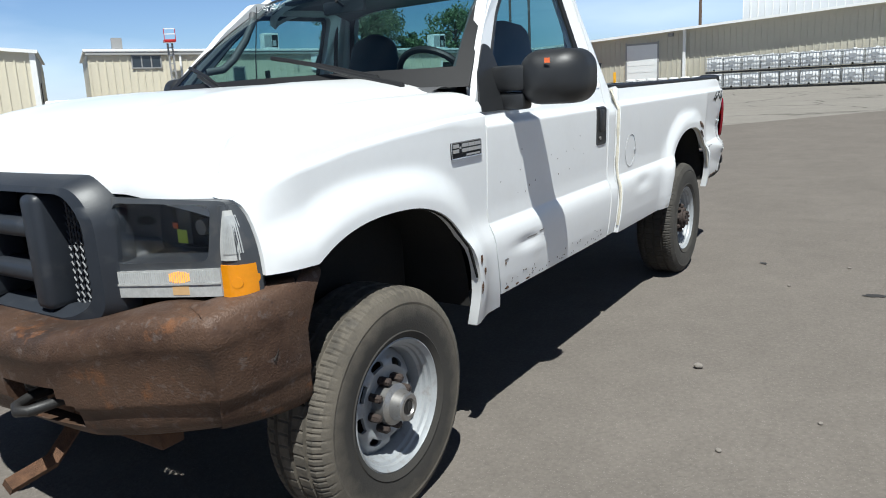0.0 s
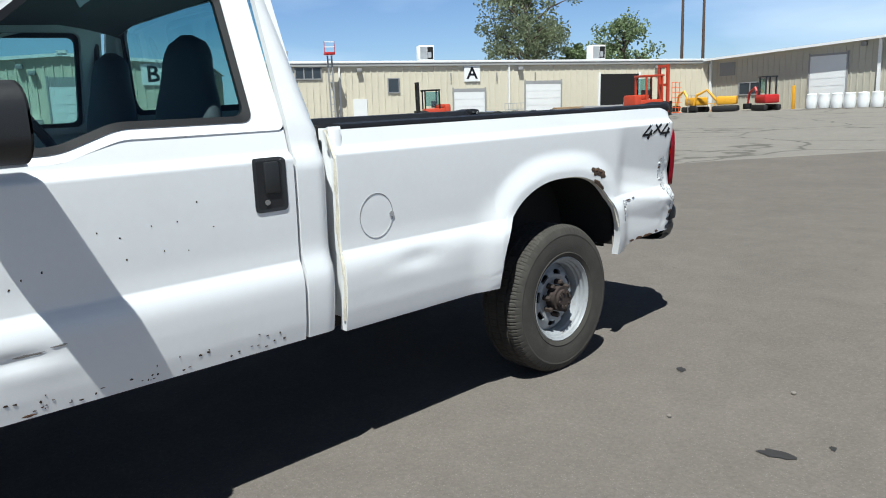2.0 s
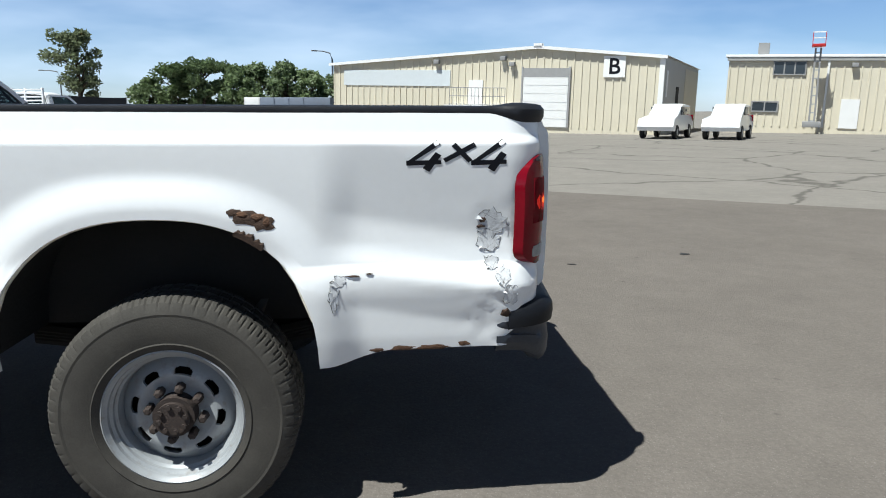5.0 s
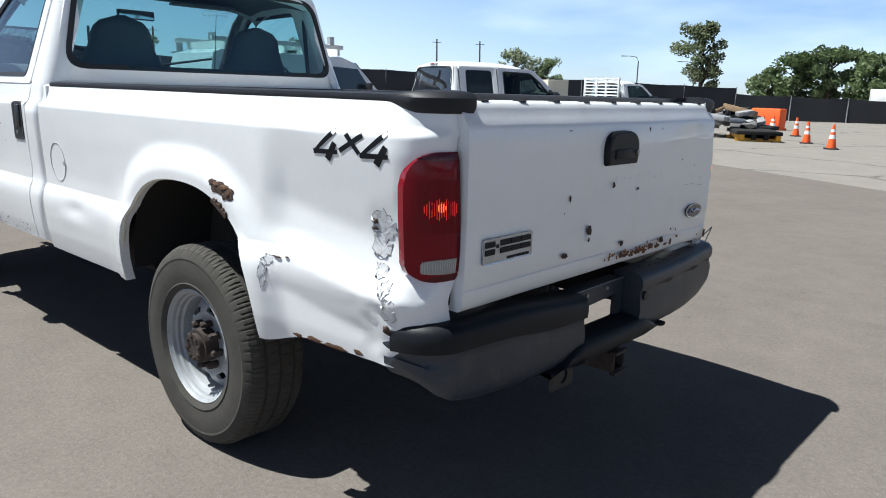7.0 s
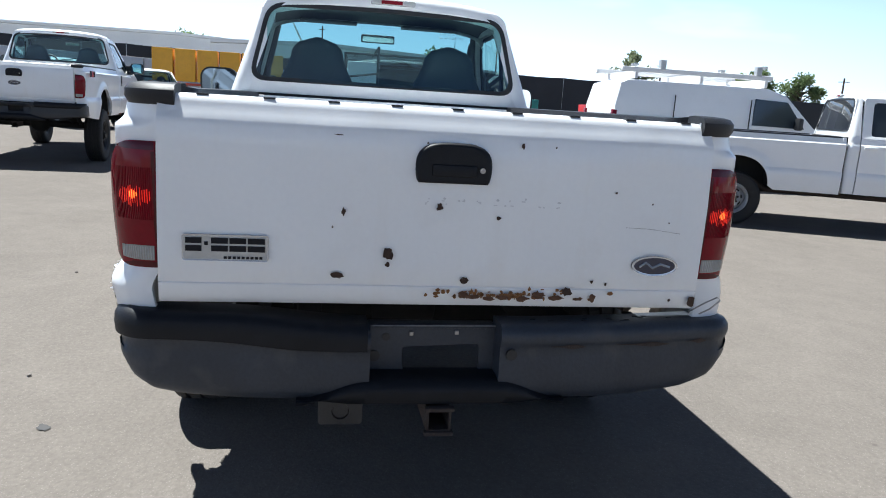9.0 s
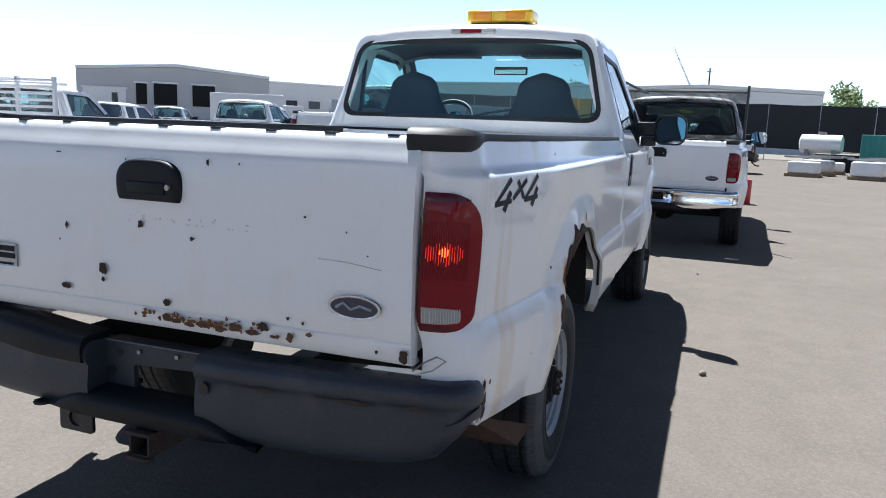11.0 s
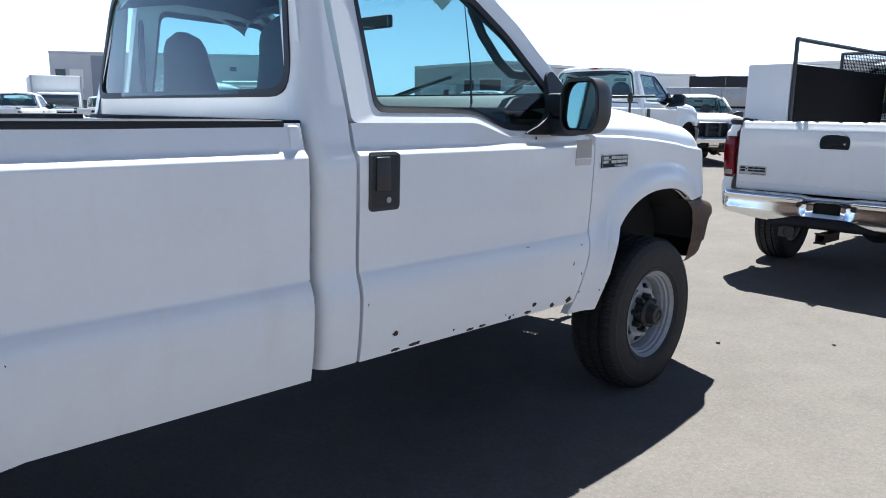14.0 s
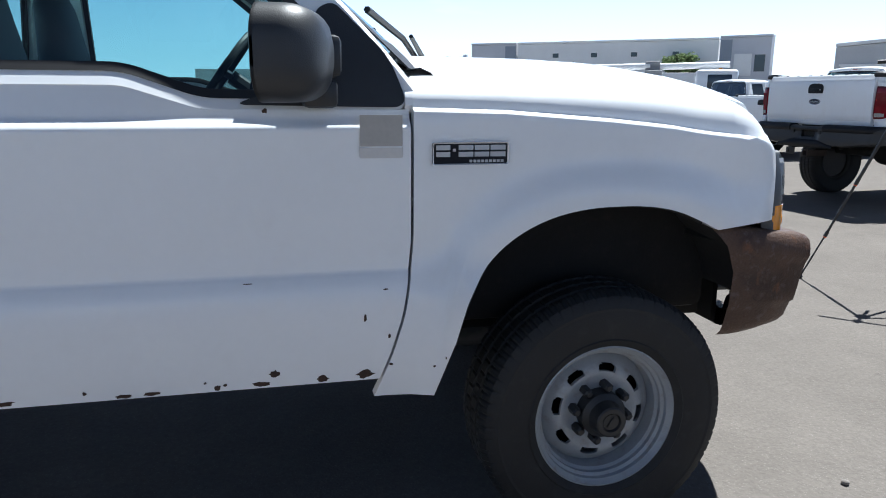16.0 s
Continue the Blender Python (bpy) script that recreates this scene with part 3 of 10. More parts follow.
def wing(side, worn):
    """The front wing: flank below the crease, then rolled over to the bonnet; its front edge follows the corner lamp."""
    bm = bmesh.new()

    def column(x):
        row = []
        low = arch_low(x, "f", 0.515, side) if x < 3.745 else max(0.945, arch_low(x, "f", 0.5, side))
        zc = float(np.interp(x, CREASE_X, CREASE_Z))
        w = 1 - smooth01((x - 2.85) / 0.12)
        for j in range(23):
            z = lerp(low, zc, j / 22)
            xx = x + door_front(z) * w
            row.append(V((xx, side * side_y(xx, min(z, 1.248), side, worn), z)))
        y0 = side_y(x, 1.248, side, worn)
        z1 = hood_z(x, 0.80)
        for dy, dz in ((0.002, 0.004), (0.012, 0.009), (0.022, 0.013)):
            row.append(V((x, side * (y0 - dy), zc + dz)))
        for j in range(1, 9):
            a = j / 8 * math.pi / 2
            row.append(V((x, side * lerp(y0 - 0.023, 0.805, 1 - math.cos(a) if j < 8 else 1), lerp(zc + 0.015, z1, math.sin(a) ** 0.9))))
        return row

    rows = [column(x) for x in spaced(2.850, 2.985, 5) + spaced(2.99, 3.80, 42, 1.0)]
    base = rows[-1]
    end = []
    for j in range(34):
        if j < 26:
            z = lerp(0.945, 1.150, j / 25)
            x, y = lamp_edge(z)
        else:
            u = (j - 25) / 8
            x, y, z = lerp(3.968, 3.962, u), lerp(0.855, 0.803, u), lerp(1.150, 1.158, u)
        end.append(V((x, side * y, z)))
    for k in range(1, 9):
        t = k / 8
        row = []
        for j, (p, q) in enumerate(zip(base, end)):
            up = smooth01((j - 12) / 20)
            c = V((lerp(3.90, 3.935, up), lerp(p.y, q.y, 0.25), lerp(p.z, lerp(p.z, q.z, 0.30), 1)))
            row.append((1 - t) ** 2 * p + 2 * t * (1 - t) * c + t * t * q)
        rows.append(row)
    sheet(bm, rows)
    rim_in(bm, lambda c: (0, -side * 0.04, -0.01 if c.z > 1.2 else 0))
    return bm


def bonnet():
    bm = bmesh.new()
    rows = []
    for x in [2.93, 2.97] + spaced(3.0, 3.9, 16) + [3.95, 3.99, 4.02, 4.045, 4.065]:
        row = []
        for j in range(33):
            y = lerp(-0.797, 0.797, j / 32)
            xx = x
            if x > 3.9:
                end = 4.065 - 0.10 * (abs(y) / 0.8) ** 3
                if abs(y) > 0.40:
                    end = min(end, 4.085 - 0.070 * (abs(y) / 0.85) ** 2 - 0.034)
                xx = lerp(3.9, end, (x - 3.9) / 0.165)
            xb = xx + (0.0 if x > 3.2 else -0.10 * (abs(y) / 0.8) ** 2 * (3.2 - x) / 0.27)
            row.append((xb, y, hood_z(min(x, 4.07), y)))
        rows.append(row)
    sheet(bm, rows)
    rim_in(bm, lambda c: (0, 0, -0.03))
    return bm


CORNER_S = -1.025


def bed_point(s, z, side, off=0.0, worn=True):
    """A place on the bed's side, round its rear corner to the lamp: s is the distance along, as x until the corner."""
    s0, r = CORNER_S, 0.125
    if s >= s0:
        return V((s, side * (side_y(s, z, side, worn) + off), z))
    y0 = side_y(s, z, side, worn)
    t = (s0 - s) / r
    if t < math.pi / 2:
        return V((s0 - (r + off) * math.sin(t), side * (y0 - r + (r + off) * math.cos(t)), z))
    return V((s0 - r - off, side * (y0 - r - (t - math.pi / 2) * r), z))


def bed_side(side, worn):
    bm = bmesh.new()
    rows = []
    cols = spaced(1.392, ARCH["r", side][0] + 0.50, 14)[:-1] + spaced(ARCH["r", side][0] + 0.4855, ARCH["r", side][0] - 0.4875, 44, 1.0) + spaced(ARCH["r", side][0] - 0.49, CORNER_S, 26)[1:] + spaced(CORNER_S - 0.015, CORNER_S - (0.205 if side > 0 else 0.214), 17)
    for s in cols:
        rear = ARCH["r", side][0] - ARCH["r", side][1]
        low = arch_low(s, "r", 0.555, side) if s > rear else lerp(0.55, 0.600, smooth01((rear - s) / 0.25)) if side > 0 else lerp(0.530, 0.585, min(1.0, (rear - s) / 0.50))
        low = lerp(low, 0.70, smooth01((CORNER_S - 0.005 - s) / 0.13))
        row = []
        for z in levels(low, 1.352, 40):
            p = bed_point(s, z, side, 0, worn)
            if worn and side > 0 and -1.15 < s < -0.9 and z < 1.08:
                k = 0.007 if z < 0.84 and s < -0.96 else 0.004
                p.x += k * (0.5 - 2 * abs(noise.noise(V((s * 15, z * 13, 3)))))
                p.y += k * (0.3 - 2 * abs(noise.noise(V((s * 13, z * 15, 9)))))
            row.append(p)
        rows.append(row)
    sheet(bm, rows)
    rim_in(bm, lambda c: (0.02 if c.x < -1.09 else 0, -side * 0.04 if c.x > -1.13 else 0, -0.012 if c.z > 1.34 else 0))
    return bm


def tail_lamp_patch(side, z0, z1, off, s0=-1.203, s1=-1.075, n=12, k=22, round_top=0.0, deep=True):
    """A piece of the rear lamp's face, from its foot z0 to its top z1; all pieces share one bulge."""
    bm = bmesh.new()
    rows = []
    for i in range(k + 1):
        s = lerp(s0, s1, i / k)
        row = []
        e = max(0.0, (i / k - 0.35) / 0.65)
        f = 1 - math.sqrt(max(0.0, 1 - min(1, e) ** 2.2))
        top = z1 - round_top * f
        bot = z0 + round_top * 0.50 * f
        for j in range(n + 1):
            z = lerp(bot, top, j / n)
            row.append(lamp_point(s, z, side, off))
        rows.append(row)
    sheet(bm, rows)
    rim_in(bm, lambda c: (0.03, -side * 0.01, 0) if deep else (0.004, 0, 0))
    return bm


def lamp_point(s, z, side, off):
    s = CORNER_S - (0.202 if side > 0 else 0.207) + (s + 1.203) * (1.16 if side > 0 else 1.12)
    bulge = 0.006 + 0.012 * max(0.0, math.sin(math.pi * min(1, max(0, (z - 0.862) / 0.352)))) ** 0.5
    return bed_point(s, z, side, bulge + off, False)


def cab_y(z):
    """Half the cab's width above the belt."""
    return float(np.interp(z, [1.30, 1.37, 1.45, 1.60, 1.75, 1.84, 1.90, 1.95], [0.958, 0.945, 0.918, 0.868, 0.818, 0.788, 0.768, 0.735]))


def outline(points, k=5, r=0.05):
    """A polygon in (x, z) with its corners rounded, as many points for each corner."""
    out = []
    n = len(points)
    for i, p in enumerate(points):
        p, a, b = V((*p, 0)), V((*points[i - 1], 0)), V((*points[(i + 1) % n], 0))
        da, db = (a - p), (b - p)
        q = min(r, da.length * 0.45, db.length * 0.45)
        s, e = p + da.normalized() * q, p + db.normalized() * q
        for j in range(k):
            t = j / (k - 1)
            out.append(tuple(((1 - t) ** 2 * s + 2 * t * (1 - t) * p + t * t * e).xy))
    return out


def grow(points, d):
    """The same polygon, each corner moved out by about d from its neighbours' lines."""
    n = len(points)
    c = V((sum(p[0] for p in points) / n, sum(p[1] for p in points) / n))
    area = sum(points[i][0] * points[(i + 1) % n][1] - points[(i + 1) % n][0] * points[i][1] for i in range(n))
    sg = 1 if area > 0 else -1
    out = []
    for i in range(n):
        p, a, b = V(points[i]), V(points[i - 1]), V(points[(i + 1) % n])
        u, w = (p - a).normalized(), (b - p).normalized()
        nn = V((u.y + w.y, -u.x - w.x)) * sg
        nn.normalize()
        k = max(0.4, nn.dot(V((u.y, -u.x)) * sg))
        out.append(tuple(p + nn * (d / k)))
    return out


# the door's window, seen from the side, and its frame
WINDOW = [(1.690, 1.385), (2.150, 1.385), (2.330, 1.322), (2.735, 1.318), (2.700, 1.420), (2.440, 1.700), (2.270, 1.835), (1.700, 1.850)]
FRAME = [(1.580, 1.352), (2.150, 1.352), (2.330, 1.295), (2.838, 1.295), (2.790, 1.430), (2.510, 1.735), (2.310, 1.895), (1.600, 1.905)]


def on_cab(p, side, off=0.0):
    return V((p[0], side * (cab_y(p[1]) + off), p[1]))


def wheel_meshes():
    """Tyre, rim, disc and hub, built once; the axle is the y axis and the outer face is at +y."""
    R, w = TYRE_R, 0.122
    prof = [(0.212, -0.10), (0.235, -0.115), (0.30, -0.128), (0.35, -0.125), (0.375, -0.112), (0.386, -0.095)]
    for g in (-0.058, -0.0, 0.058):
        prof += [(0.391, g - 0.028), (0.392, g - 0.008), (0.381, g - 0.005), (0.381, g + 0.005), (0.392, g + 0.008), (0.391, g + 0.028)]
    prof += [(0.386, 0.095), (0.377, 0.110), (0.366, 0.117), (0.350, 0.1235), (0.343, 0.126), (0.335, 0.1245), (0.30, 0.128), (0.268, 0.124), (0.250, 0.121), (0.246, 0.124), (0.235, 0.118), (0.220, 0.108), (0.212, 0.098)]
    cut = {i for i, (r, y) in enumerate(prof) if r > 0.362 and abs(y) > 0.078}

    def blocks(k, i):
        r, y = prof[i]
        if i in cut and k % 7 == 0:
            return -0.0045
        if r > 0.385 and (k + (3 if y > 0 else 0)) % 7 == 0:
            return -0.0045
        return 0.0

    tyre = finish(lathe(bmesh.new(), prof, 434, blocks), "tyre", RUBBER, 16)
    grey = tyre.copy()
    grey.materials.clear()
    grey.materials.append(GREYTYRE)
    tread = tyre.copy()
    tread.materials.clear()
    tread.materials.append(DUSTSHADE)
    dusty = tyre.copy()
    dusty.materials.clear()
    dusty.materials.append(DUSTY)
    rim = finish(lathe(bmesh.new(), [(0.213, -0.10), (0.190, -0.08), (0.180, -0.02), (0.183, 0.030), (0.1865, 0.060), (0.194, 0.068), (0.1955, 0.080), (0.204, 0.086), (0.2065, 0.098), (0.213, 0.103), (0.220, 0.113), (0.226, 0.110), (0.225, 0.098), (0.207, 0.085), (0.196, 0.060), (0.190, -0.02), (0.2, -0.08), (0.213, -0.10)], 72), "rim", STEELRIM, 35)
    # the disc, with eight slots near its edge
    bm = bmesh.new()
    segs = 240
    curve = [(0.062, 0.050), (0.085, 0.050), (0.105, 0.054), (0.118, 0.058), (0.128, 0.058), (0.138, 0.055), (0.148, 0.049), (0.158, 0.040), (0.170, 0.028), (0.184, 0.014)]
    radii = [0.062, 0.085, 0.105, 0.114, 0.119] + [0.1225 + 0.0035 * i for i in range(10)] + [0.160, 0.170, 0.184]
    ys = [float(np.interp(r, [c[0] for c in curve], [c[1] for c in curve])) for r in radii]
    vs = [[bm.verts.new((r * math.cos(2 * math.pi * k / segs), y, r * math.sin(2 * math.pi * k / segs))) for k in range(segs)] for r, y in zip(radii, ys)]
    for i in range(len(radii) - 1):
        rm = (radii[i] + radii[i + 1]) / 2
        for k in range(segs):
            along, across = ((k % 30) - 14.5) / 30 * math.pi / 4 * rm, rm - 0.137
            if max(0.0, abs(along) - 0.017) ** 2 + across**2 < 0.0125**2:
                continue
            q = (k + 1) % segs
            bm.faces.new((vs[i][k], vs[i][q], vs[i + 1][q], vs[i + 1][k]))
    rim_in(bm, lambda c: (0, -0.012, 0))
    face = finish(bm, "wheel_disc", STEELRIM, 35)
    back = bmesh.new()
    disc(back, (0, -0.06, 0), 0.186, (0, 1, 0), 0.012, 32)
    drum = finish(back, "brake_drum", UNDER)
    # rear hub: a bolted flange; front hub: a barrel with a cap
    bm = bmesh.new()
    disc(bm, (0, 0.03, 0), 0.066, (0, 1, 0), 0.075, 28)
    disc(bm, (0, 0.10, 0), 0.052, (0, 1, 0), 0.022, 28)
    for k in range(8):
        a = 2 * math.pi * k / 8
        disc(bm, (0.042 * math.cos(a), 0.118, 0.042 * math.sin(a)), 0.0085, (0, 1, 0), 0.012, 6)
    rearhub = finish(bm, "hub", HUBRUST, 35)
    nuts = bmesh.new()
    tube(nuts, [(0.086, 0.050, 0), (0.086, 0.090, 0), (0.086, 0.096, 0)], [0.0155, 0.0145, 0.008], 6)
    nutmesh = finish(nuts, "wheel_nut", HUBRUST, 35)
    bm = bmesh.new()
    lathe(bm, [(0.0, 0.142), (0.026, 0.142), (0.030, 0.150), (0.042, 0.150), (0.047, 0.146), (0.050, 0.128), (0.054, 0.108), (0.062, 0.102), (0.070, 0.096), (0.072, 0.03)], 36)
    fronthub = finish(bm, "hub", DULLMETAL, 30)
    bm = bmesh.new()
    disc(bm, (0, 0.141, 0), 0.024, (0, 1, 0), 0.004, 24)
    box(bm, -0.018, 0.018, 0.145, 0.149, -0.005, 0.005, 0.001)
    dial = finish(bm, "hub_dial", HUBDARK)
    dark = fronthub.copy()
    dark.materials.clear()
    dark.materials.append(HUBDARK)
    darknuts = nutmesh.copy()
    darknuts.materials.clear()
    darknuts.materials.append(HUBDARK)
    return dict(darknuts=darknuts, tyre=tyre, tread=tread, dusty=dusty, grey=grey, rim=rim, face=face, drum=drum, rearhub=rearhub, fronthub=fronthub, darkhub=dark, nuts=nutmesh, dial=dial)


WHEEL = wheel_meshes()


def wheel(parent, x, side, front, dusty=False, dark=False, worn=False, y=0.866, z=HUB_Z):
    size = 1.0
    if worn and side < 0 and not front:
        y, z, size = 0.824, 0.375, 0.96
    m = Matrix.Translation((x, side * y, z)) @ (I4 if side > 0 else Matrix.Rotation(math.pi, 4, "Z"))
    m = m @ Matrix.Rotation(0.35 * x + 0.2 * side, 4, "Y") @ Matrix.Diagonal((size, 1, size, 1))
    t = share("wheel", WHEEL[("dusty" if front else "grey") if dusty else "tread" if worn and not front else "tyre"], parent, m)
    share("rim", WHEEL["rim"], t)
    share("wheel_disc", WHEEL["face"], t)
    share("brake_drum", WHEEL["drum"], t)
    for k in range(8):
        share("wheel_nut", WHEEL["darknuts" if dark and front else "nuts"], t, Matrix.Rotation(math.pi / 4 * (k + 0.5), 4, "Y"))
    if front:
        share("hub", WHEEL["darkhub" if dark else "fronthub"], t, I4, "dark locking hub" if dark else "dull metal locking hub")
        share("hub_dial", WHEEL["dial"], t)
    else:
        share("hub", WHEEL["rearhub"], t, I4, "rusted bolted axle hub")
    return t


def chips(parent, places, material, name, place, seed=1, proud=0.002, label=""):
    """Ragged flakes lying on a surface: places are (u, v, width, height); place(u, v, off) gives points on it."""
    rnd = random.Random(seed)
    for u, v, w, h in places:
        bm = bmesh.new()
        k = 14 if max(w, h) > 0.02 else 8
        rim, inner = [], []
        for i in range(k):
            a = 2 * math.pi * i / k
            r = rnd.uniform(0.62, 1.12)
            rim.append(place(u + 0.5 * w * r * math.cos(a), v + 0.5 * h * r * math.sin(a), proud * 0.4))
            inner.append(place(u + 0.3 * w * r * math.cos(a), v + 0.3 * h * r * math.sin(a), proud))
        vr, vi = [bm.verts.new(p) for p in rim], [bm.verts.new(p) for p in inner]
        for i in range(k):
            j = (i + 1) % k
            bm.faces.new((vr[i], vr[j], vi[j], vi[i]))
        c = bm.verts.new(place(u, v, proud))
        for i in range(k):
            bm.faces.new((vi[i], vi[(i + 1) % k], c))
        part(name, bm, material, parent, label)


def four_by_four(parent, side, worn, cx=-0.872, cz=1.213):
    """The slanted black 4x4 in strokes, laid on the bed's side; it reads from the rear on one side, from the front on the other."""
    cx, cz = (cx + 0.02, cz - 0.012) if side < 0 else (cx, cz)

    def put(u, w):
        x = cx + (u if side < 0 else -u) * 1.18
        return bed_point(x, cz + w * 1.02, side, 0.0015, worn)

    def stroke(bm, a, b, w0, w1):
        a, b = V(a), V(b)
        n = V((-(b - a).y, (b - a).x)).normalized()
        rows = []
        for k in range(7):
            t = k / 6
            c, w = lerp(a, b, t), lerp(w0, w1, t)
            rows.append([put(*(c - n * w)), put(*(c + n * w))])
        bm = bmesh.new()
        sheet(bm, rows)
        part("decal_stroke", bm, DECAL, parent, "stroke of the black slanted 4x4 decal", I4, 0)

    def four(bm, ox, oz, k):
        stroke(bm, (ox, oz + 0.022 * k), (ox + 0.085 * k, oz + 0.088 * k), 0.0050 * k, 0.0085 * k)
        stroke(bm, (ox - 0.004 * k, oz + 0.022 * k), (ox + 0.092 * k, oz + 0.025 * k), 0.0080 * k, 0.0065 * k)
        stroke(bm, (ox + 0.050 * k, oz), (ox + 0.084 * k, oz + 0.052 * k), 0.0110 * k, 0.0095 * k)

    bm = None
    four(bm, -0.128, -0.043, 0.94)
    four(bm, 0.040, -0.043, 0.97)
    stroke(bm, (-0.034, -0.015), (0.046, 0.033), 0.0066, 0.0072)
    stroke(bm, (-0.010, 0.033), (0.034, -0.017), 0.0072, 0.0066)



def truck_cab(t, glass, worn):
    """Cab, doors, glazing and seats of the regular-cab pickup."""
    # roof
    bm = bmesh.new()
    rows = []
    half = [(0.0, 2.012), (0.15, 2.011), (0.3, 2.007), (0.43, 2.000), (0.54, 1.990), (0.62, 1.979), (0.68, 1.965), (0.722, 1.948), (0.748, 1.928), (0.764, 1.906), (0.770, 1.888)]
    prof = [(-y, z) for y, z in half[:0:-1]] + half
    for u, drop in ((0.0, 0.088), (0.003, 0.070), (0.010, 0.050), (0.022, 0.033), (0.040, 0.020), (0.068, 0.011), (0.12, 0.005), (0.22, 0.001), (0.35, 0.0), (0.48, 0.003), (0.58, 0.014), (0.66, 0.030), (0.72, 0.046), (0.77, 0.064), (0.80, 0.080), (0.82, 0.094)):
        row = []
        for y, z in prof:
            v = y / 0.77
            x0, x1 = 1.468 + 0.022 * v**4, 2.275 - 0.10 * v * v
            x = x0 + u * (x1 - x0) / 0.82
            row.append((x, y, max(z - drop, 1.868 if u < 0.4 else 0)))
        rows.append(row)
    sheet(bm, rows)
    rim_in(bm, lambda c: (0.03 if c.x < 1.5 else -0.02, -0.02 * (1 if c.y > 0 else -1), -0.03))
    part("roof", bm, WHITE, t)
    # rear wall round the rear window
    win = [(y, z) for y, z in outline([(-0.842, 1.430), (0.842, 1.430), (0.732, 1.902), (0, 1.914), (-0.732, 1.902)], 7, 0.11)]
    out = [(y, z) for y, z in outline([(-0.945, 1.20), (0.945, 1.20), (0.742, 1.936), (0, 1.946), (-0.742, 1.936)], 7, 0.08)]

    def back(p, off=0.0):
        y, z = p
        x = 1.402 + 0.075 * max(0, (z - 1.40) / 0.5) + 0.035 * (abs(y) / 0.9) ** 4
        return V((x - off, y, z))

    bm = bmesh.new()
    ring(bm, [back(p) for p in out], [back(p) for p in win], (-0.03, 0, 0))
    part("cab_rear_panel", bm, WHITE, t)
    bm = bmesh.new()
    seal = [(y, z) for y, z in outline(grow([(-0.842, 1.430), (0.842, 1.430), (0.732, 1.902), (0, 1.914), (-0.732, 1.902)], -0.026), 7, 0.09)]
    ring(bm, [back(p, 0.006) for p in win], [back(p, 0.004) for p in seal], (-0.02, 0, 0))
    w = part("rear_window", bm, TRIM, t, "black rubber seal of the rear window")
    bm = bmesh.new()
    rows = []
    for j in range(9):
        z = lerp(1.440, 1.905, j / 8)
        half = lerp(0.832, 0.722, j / 8)
        rows.append([back((lerp(-half, half, i / 16), z), -0.006) for i in range(17)])
    sheet(bm, rows)
    pane = part("pane", bm, glass, w, "tinted glass pane")
    pane.visible_shadow = False
    # high brake lamp
    bm = bx(1.452, 1.50, -0.165, 0.110, 1.934, 1.966, 0.008)
    lamp = part("high_brake_lamp", bm, LAMPCLEAR, t, "red and clear high brake lamp")
    part("lens", bx(1.447, 1.47, -0.085, 0.048, 1.939, 1.961, 0.004), LAMPRED, lamp)
    part("sill_below_brake_lamp", bx(1.40, 1.445, -0.90, 0.90, 0.60, 1.36, 0.01), UNDER, t)
    for side in (1, -1):
        # corner of the cab behind the door
        bm = bmesh.new()
        rows = []
        for k in range(13):
            u = k / 12
            row = []
            for j in range(37):
                z = lerp(0.575, 1.900, j / 36)
                y = side_y(1.5, z, side, worn) if z < 1.33 else cab_y(z)
                a = min(1.0, max(0.0, (u - 0.45) / 0.55)) * math.pi / 2
                x0, x1 = 1.566, back((0.8, z)).x
                r = min(0.055 if z < 1.36 else 0.08, x0 - x1)
                xs = x0 - (x0 - x1 - r) * min(1, u / 0.45)
                row.append((xs - r * math.sin(a), side * (y - r * (1 - math.cos(a))), z))
            rows.append(row)
        sheet(bm, rows)
        rim_in(bm, lambda c: (0, -side * 0.03, 0))
        part("cab_corner", bm, WHITE, t)
        # door
        d = part("door", flank(spaced(1.580, 2.842, 40), lambda x: 0.572, lambda x: float(np.interp(x, [1.58, 2.15, 2.33, 2.85], [1.352, 1.352, 1.295, 1.295])), side, 40, lambda z, u: door_front(z) * smooth01((u - 0.75) / 0.25) - 0.0 * u, worn), WHITE, t)
        fo, fi = outline(FRAME, 6, 0.03), outline(WINDOW, 6, 0.045)
        bm = bmesh.new()
        ring(bm, [on_cab(p, side) for p in fo], [on_cab(p, side, -0.012) for p in fi], (0, side * 0.05, 0))
        part("window_frame", bm, WHITE, d)
        si = outline(grow(WINDOW, -0.022), 6, 0.04)
        bm = bmesh.new()
        ring(bm, [on_cab(p, side, -0.008) for p in fi], [on_cab(p, side, -0.016) for p in si], (0, side * 0.02, 0))
        part("window_seal", bm, TRIM, d, "black rubber window seal")
        bm = bmesh.new()
        bm.faces.new([bm.verts.new(on_cab(p, side, -0.022)) for p in outline(grow(WINDOW, -0.012), 6, 0.04)])
        g = part("window_pane", bm, glass, d, "tinted glass pane", smooth=0)
        g.visible_shadow = False
        # black sail that carries the mirror
        bm = bmesh.new()
        plate(bm, [on_cab(p, side, 0.006) for p in outline([(2.40, 1.306), (2.842, 1.300), (2.795, 1.430), (2.66, 1.565), (2.615, 1.545), (2.60, 1.40), (2.52, 1.345)], 6, 0.045)], (0, side * 0.03, 0))
        part("mirror_sail", bm, BLACK, d)
        # handle in its black pocket
        po = rounded(0.128, 0.19, 0.016, 4, 1.678, 1.166)
        bm = bmesh.new()
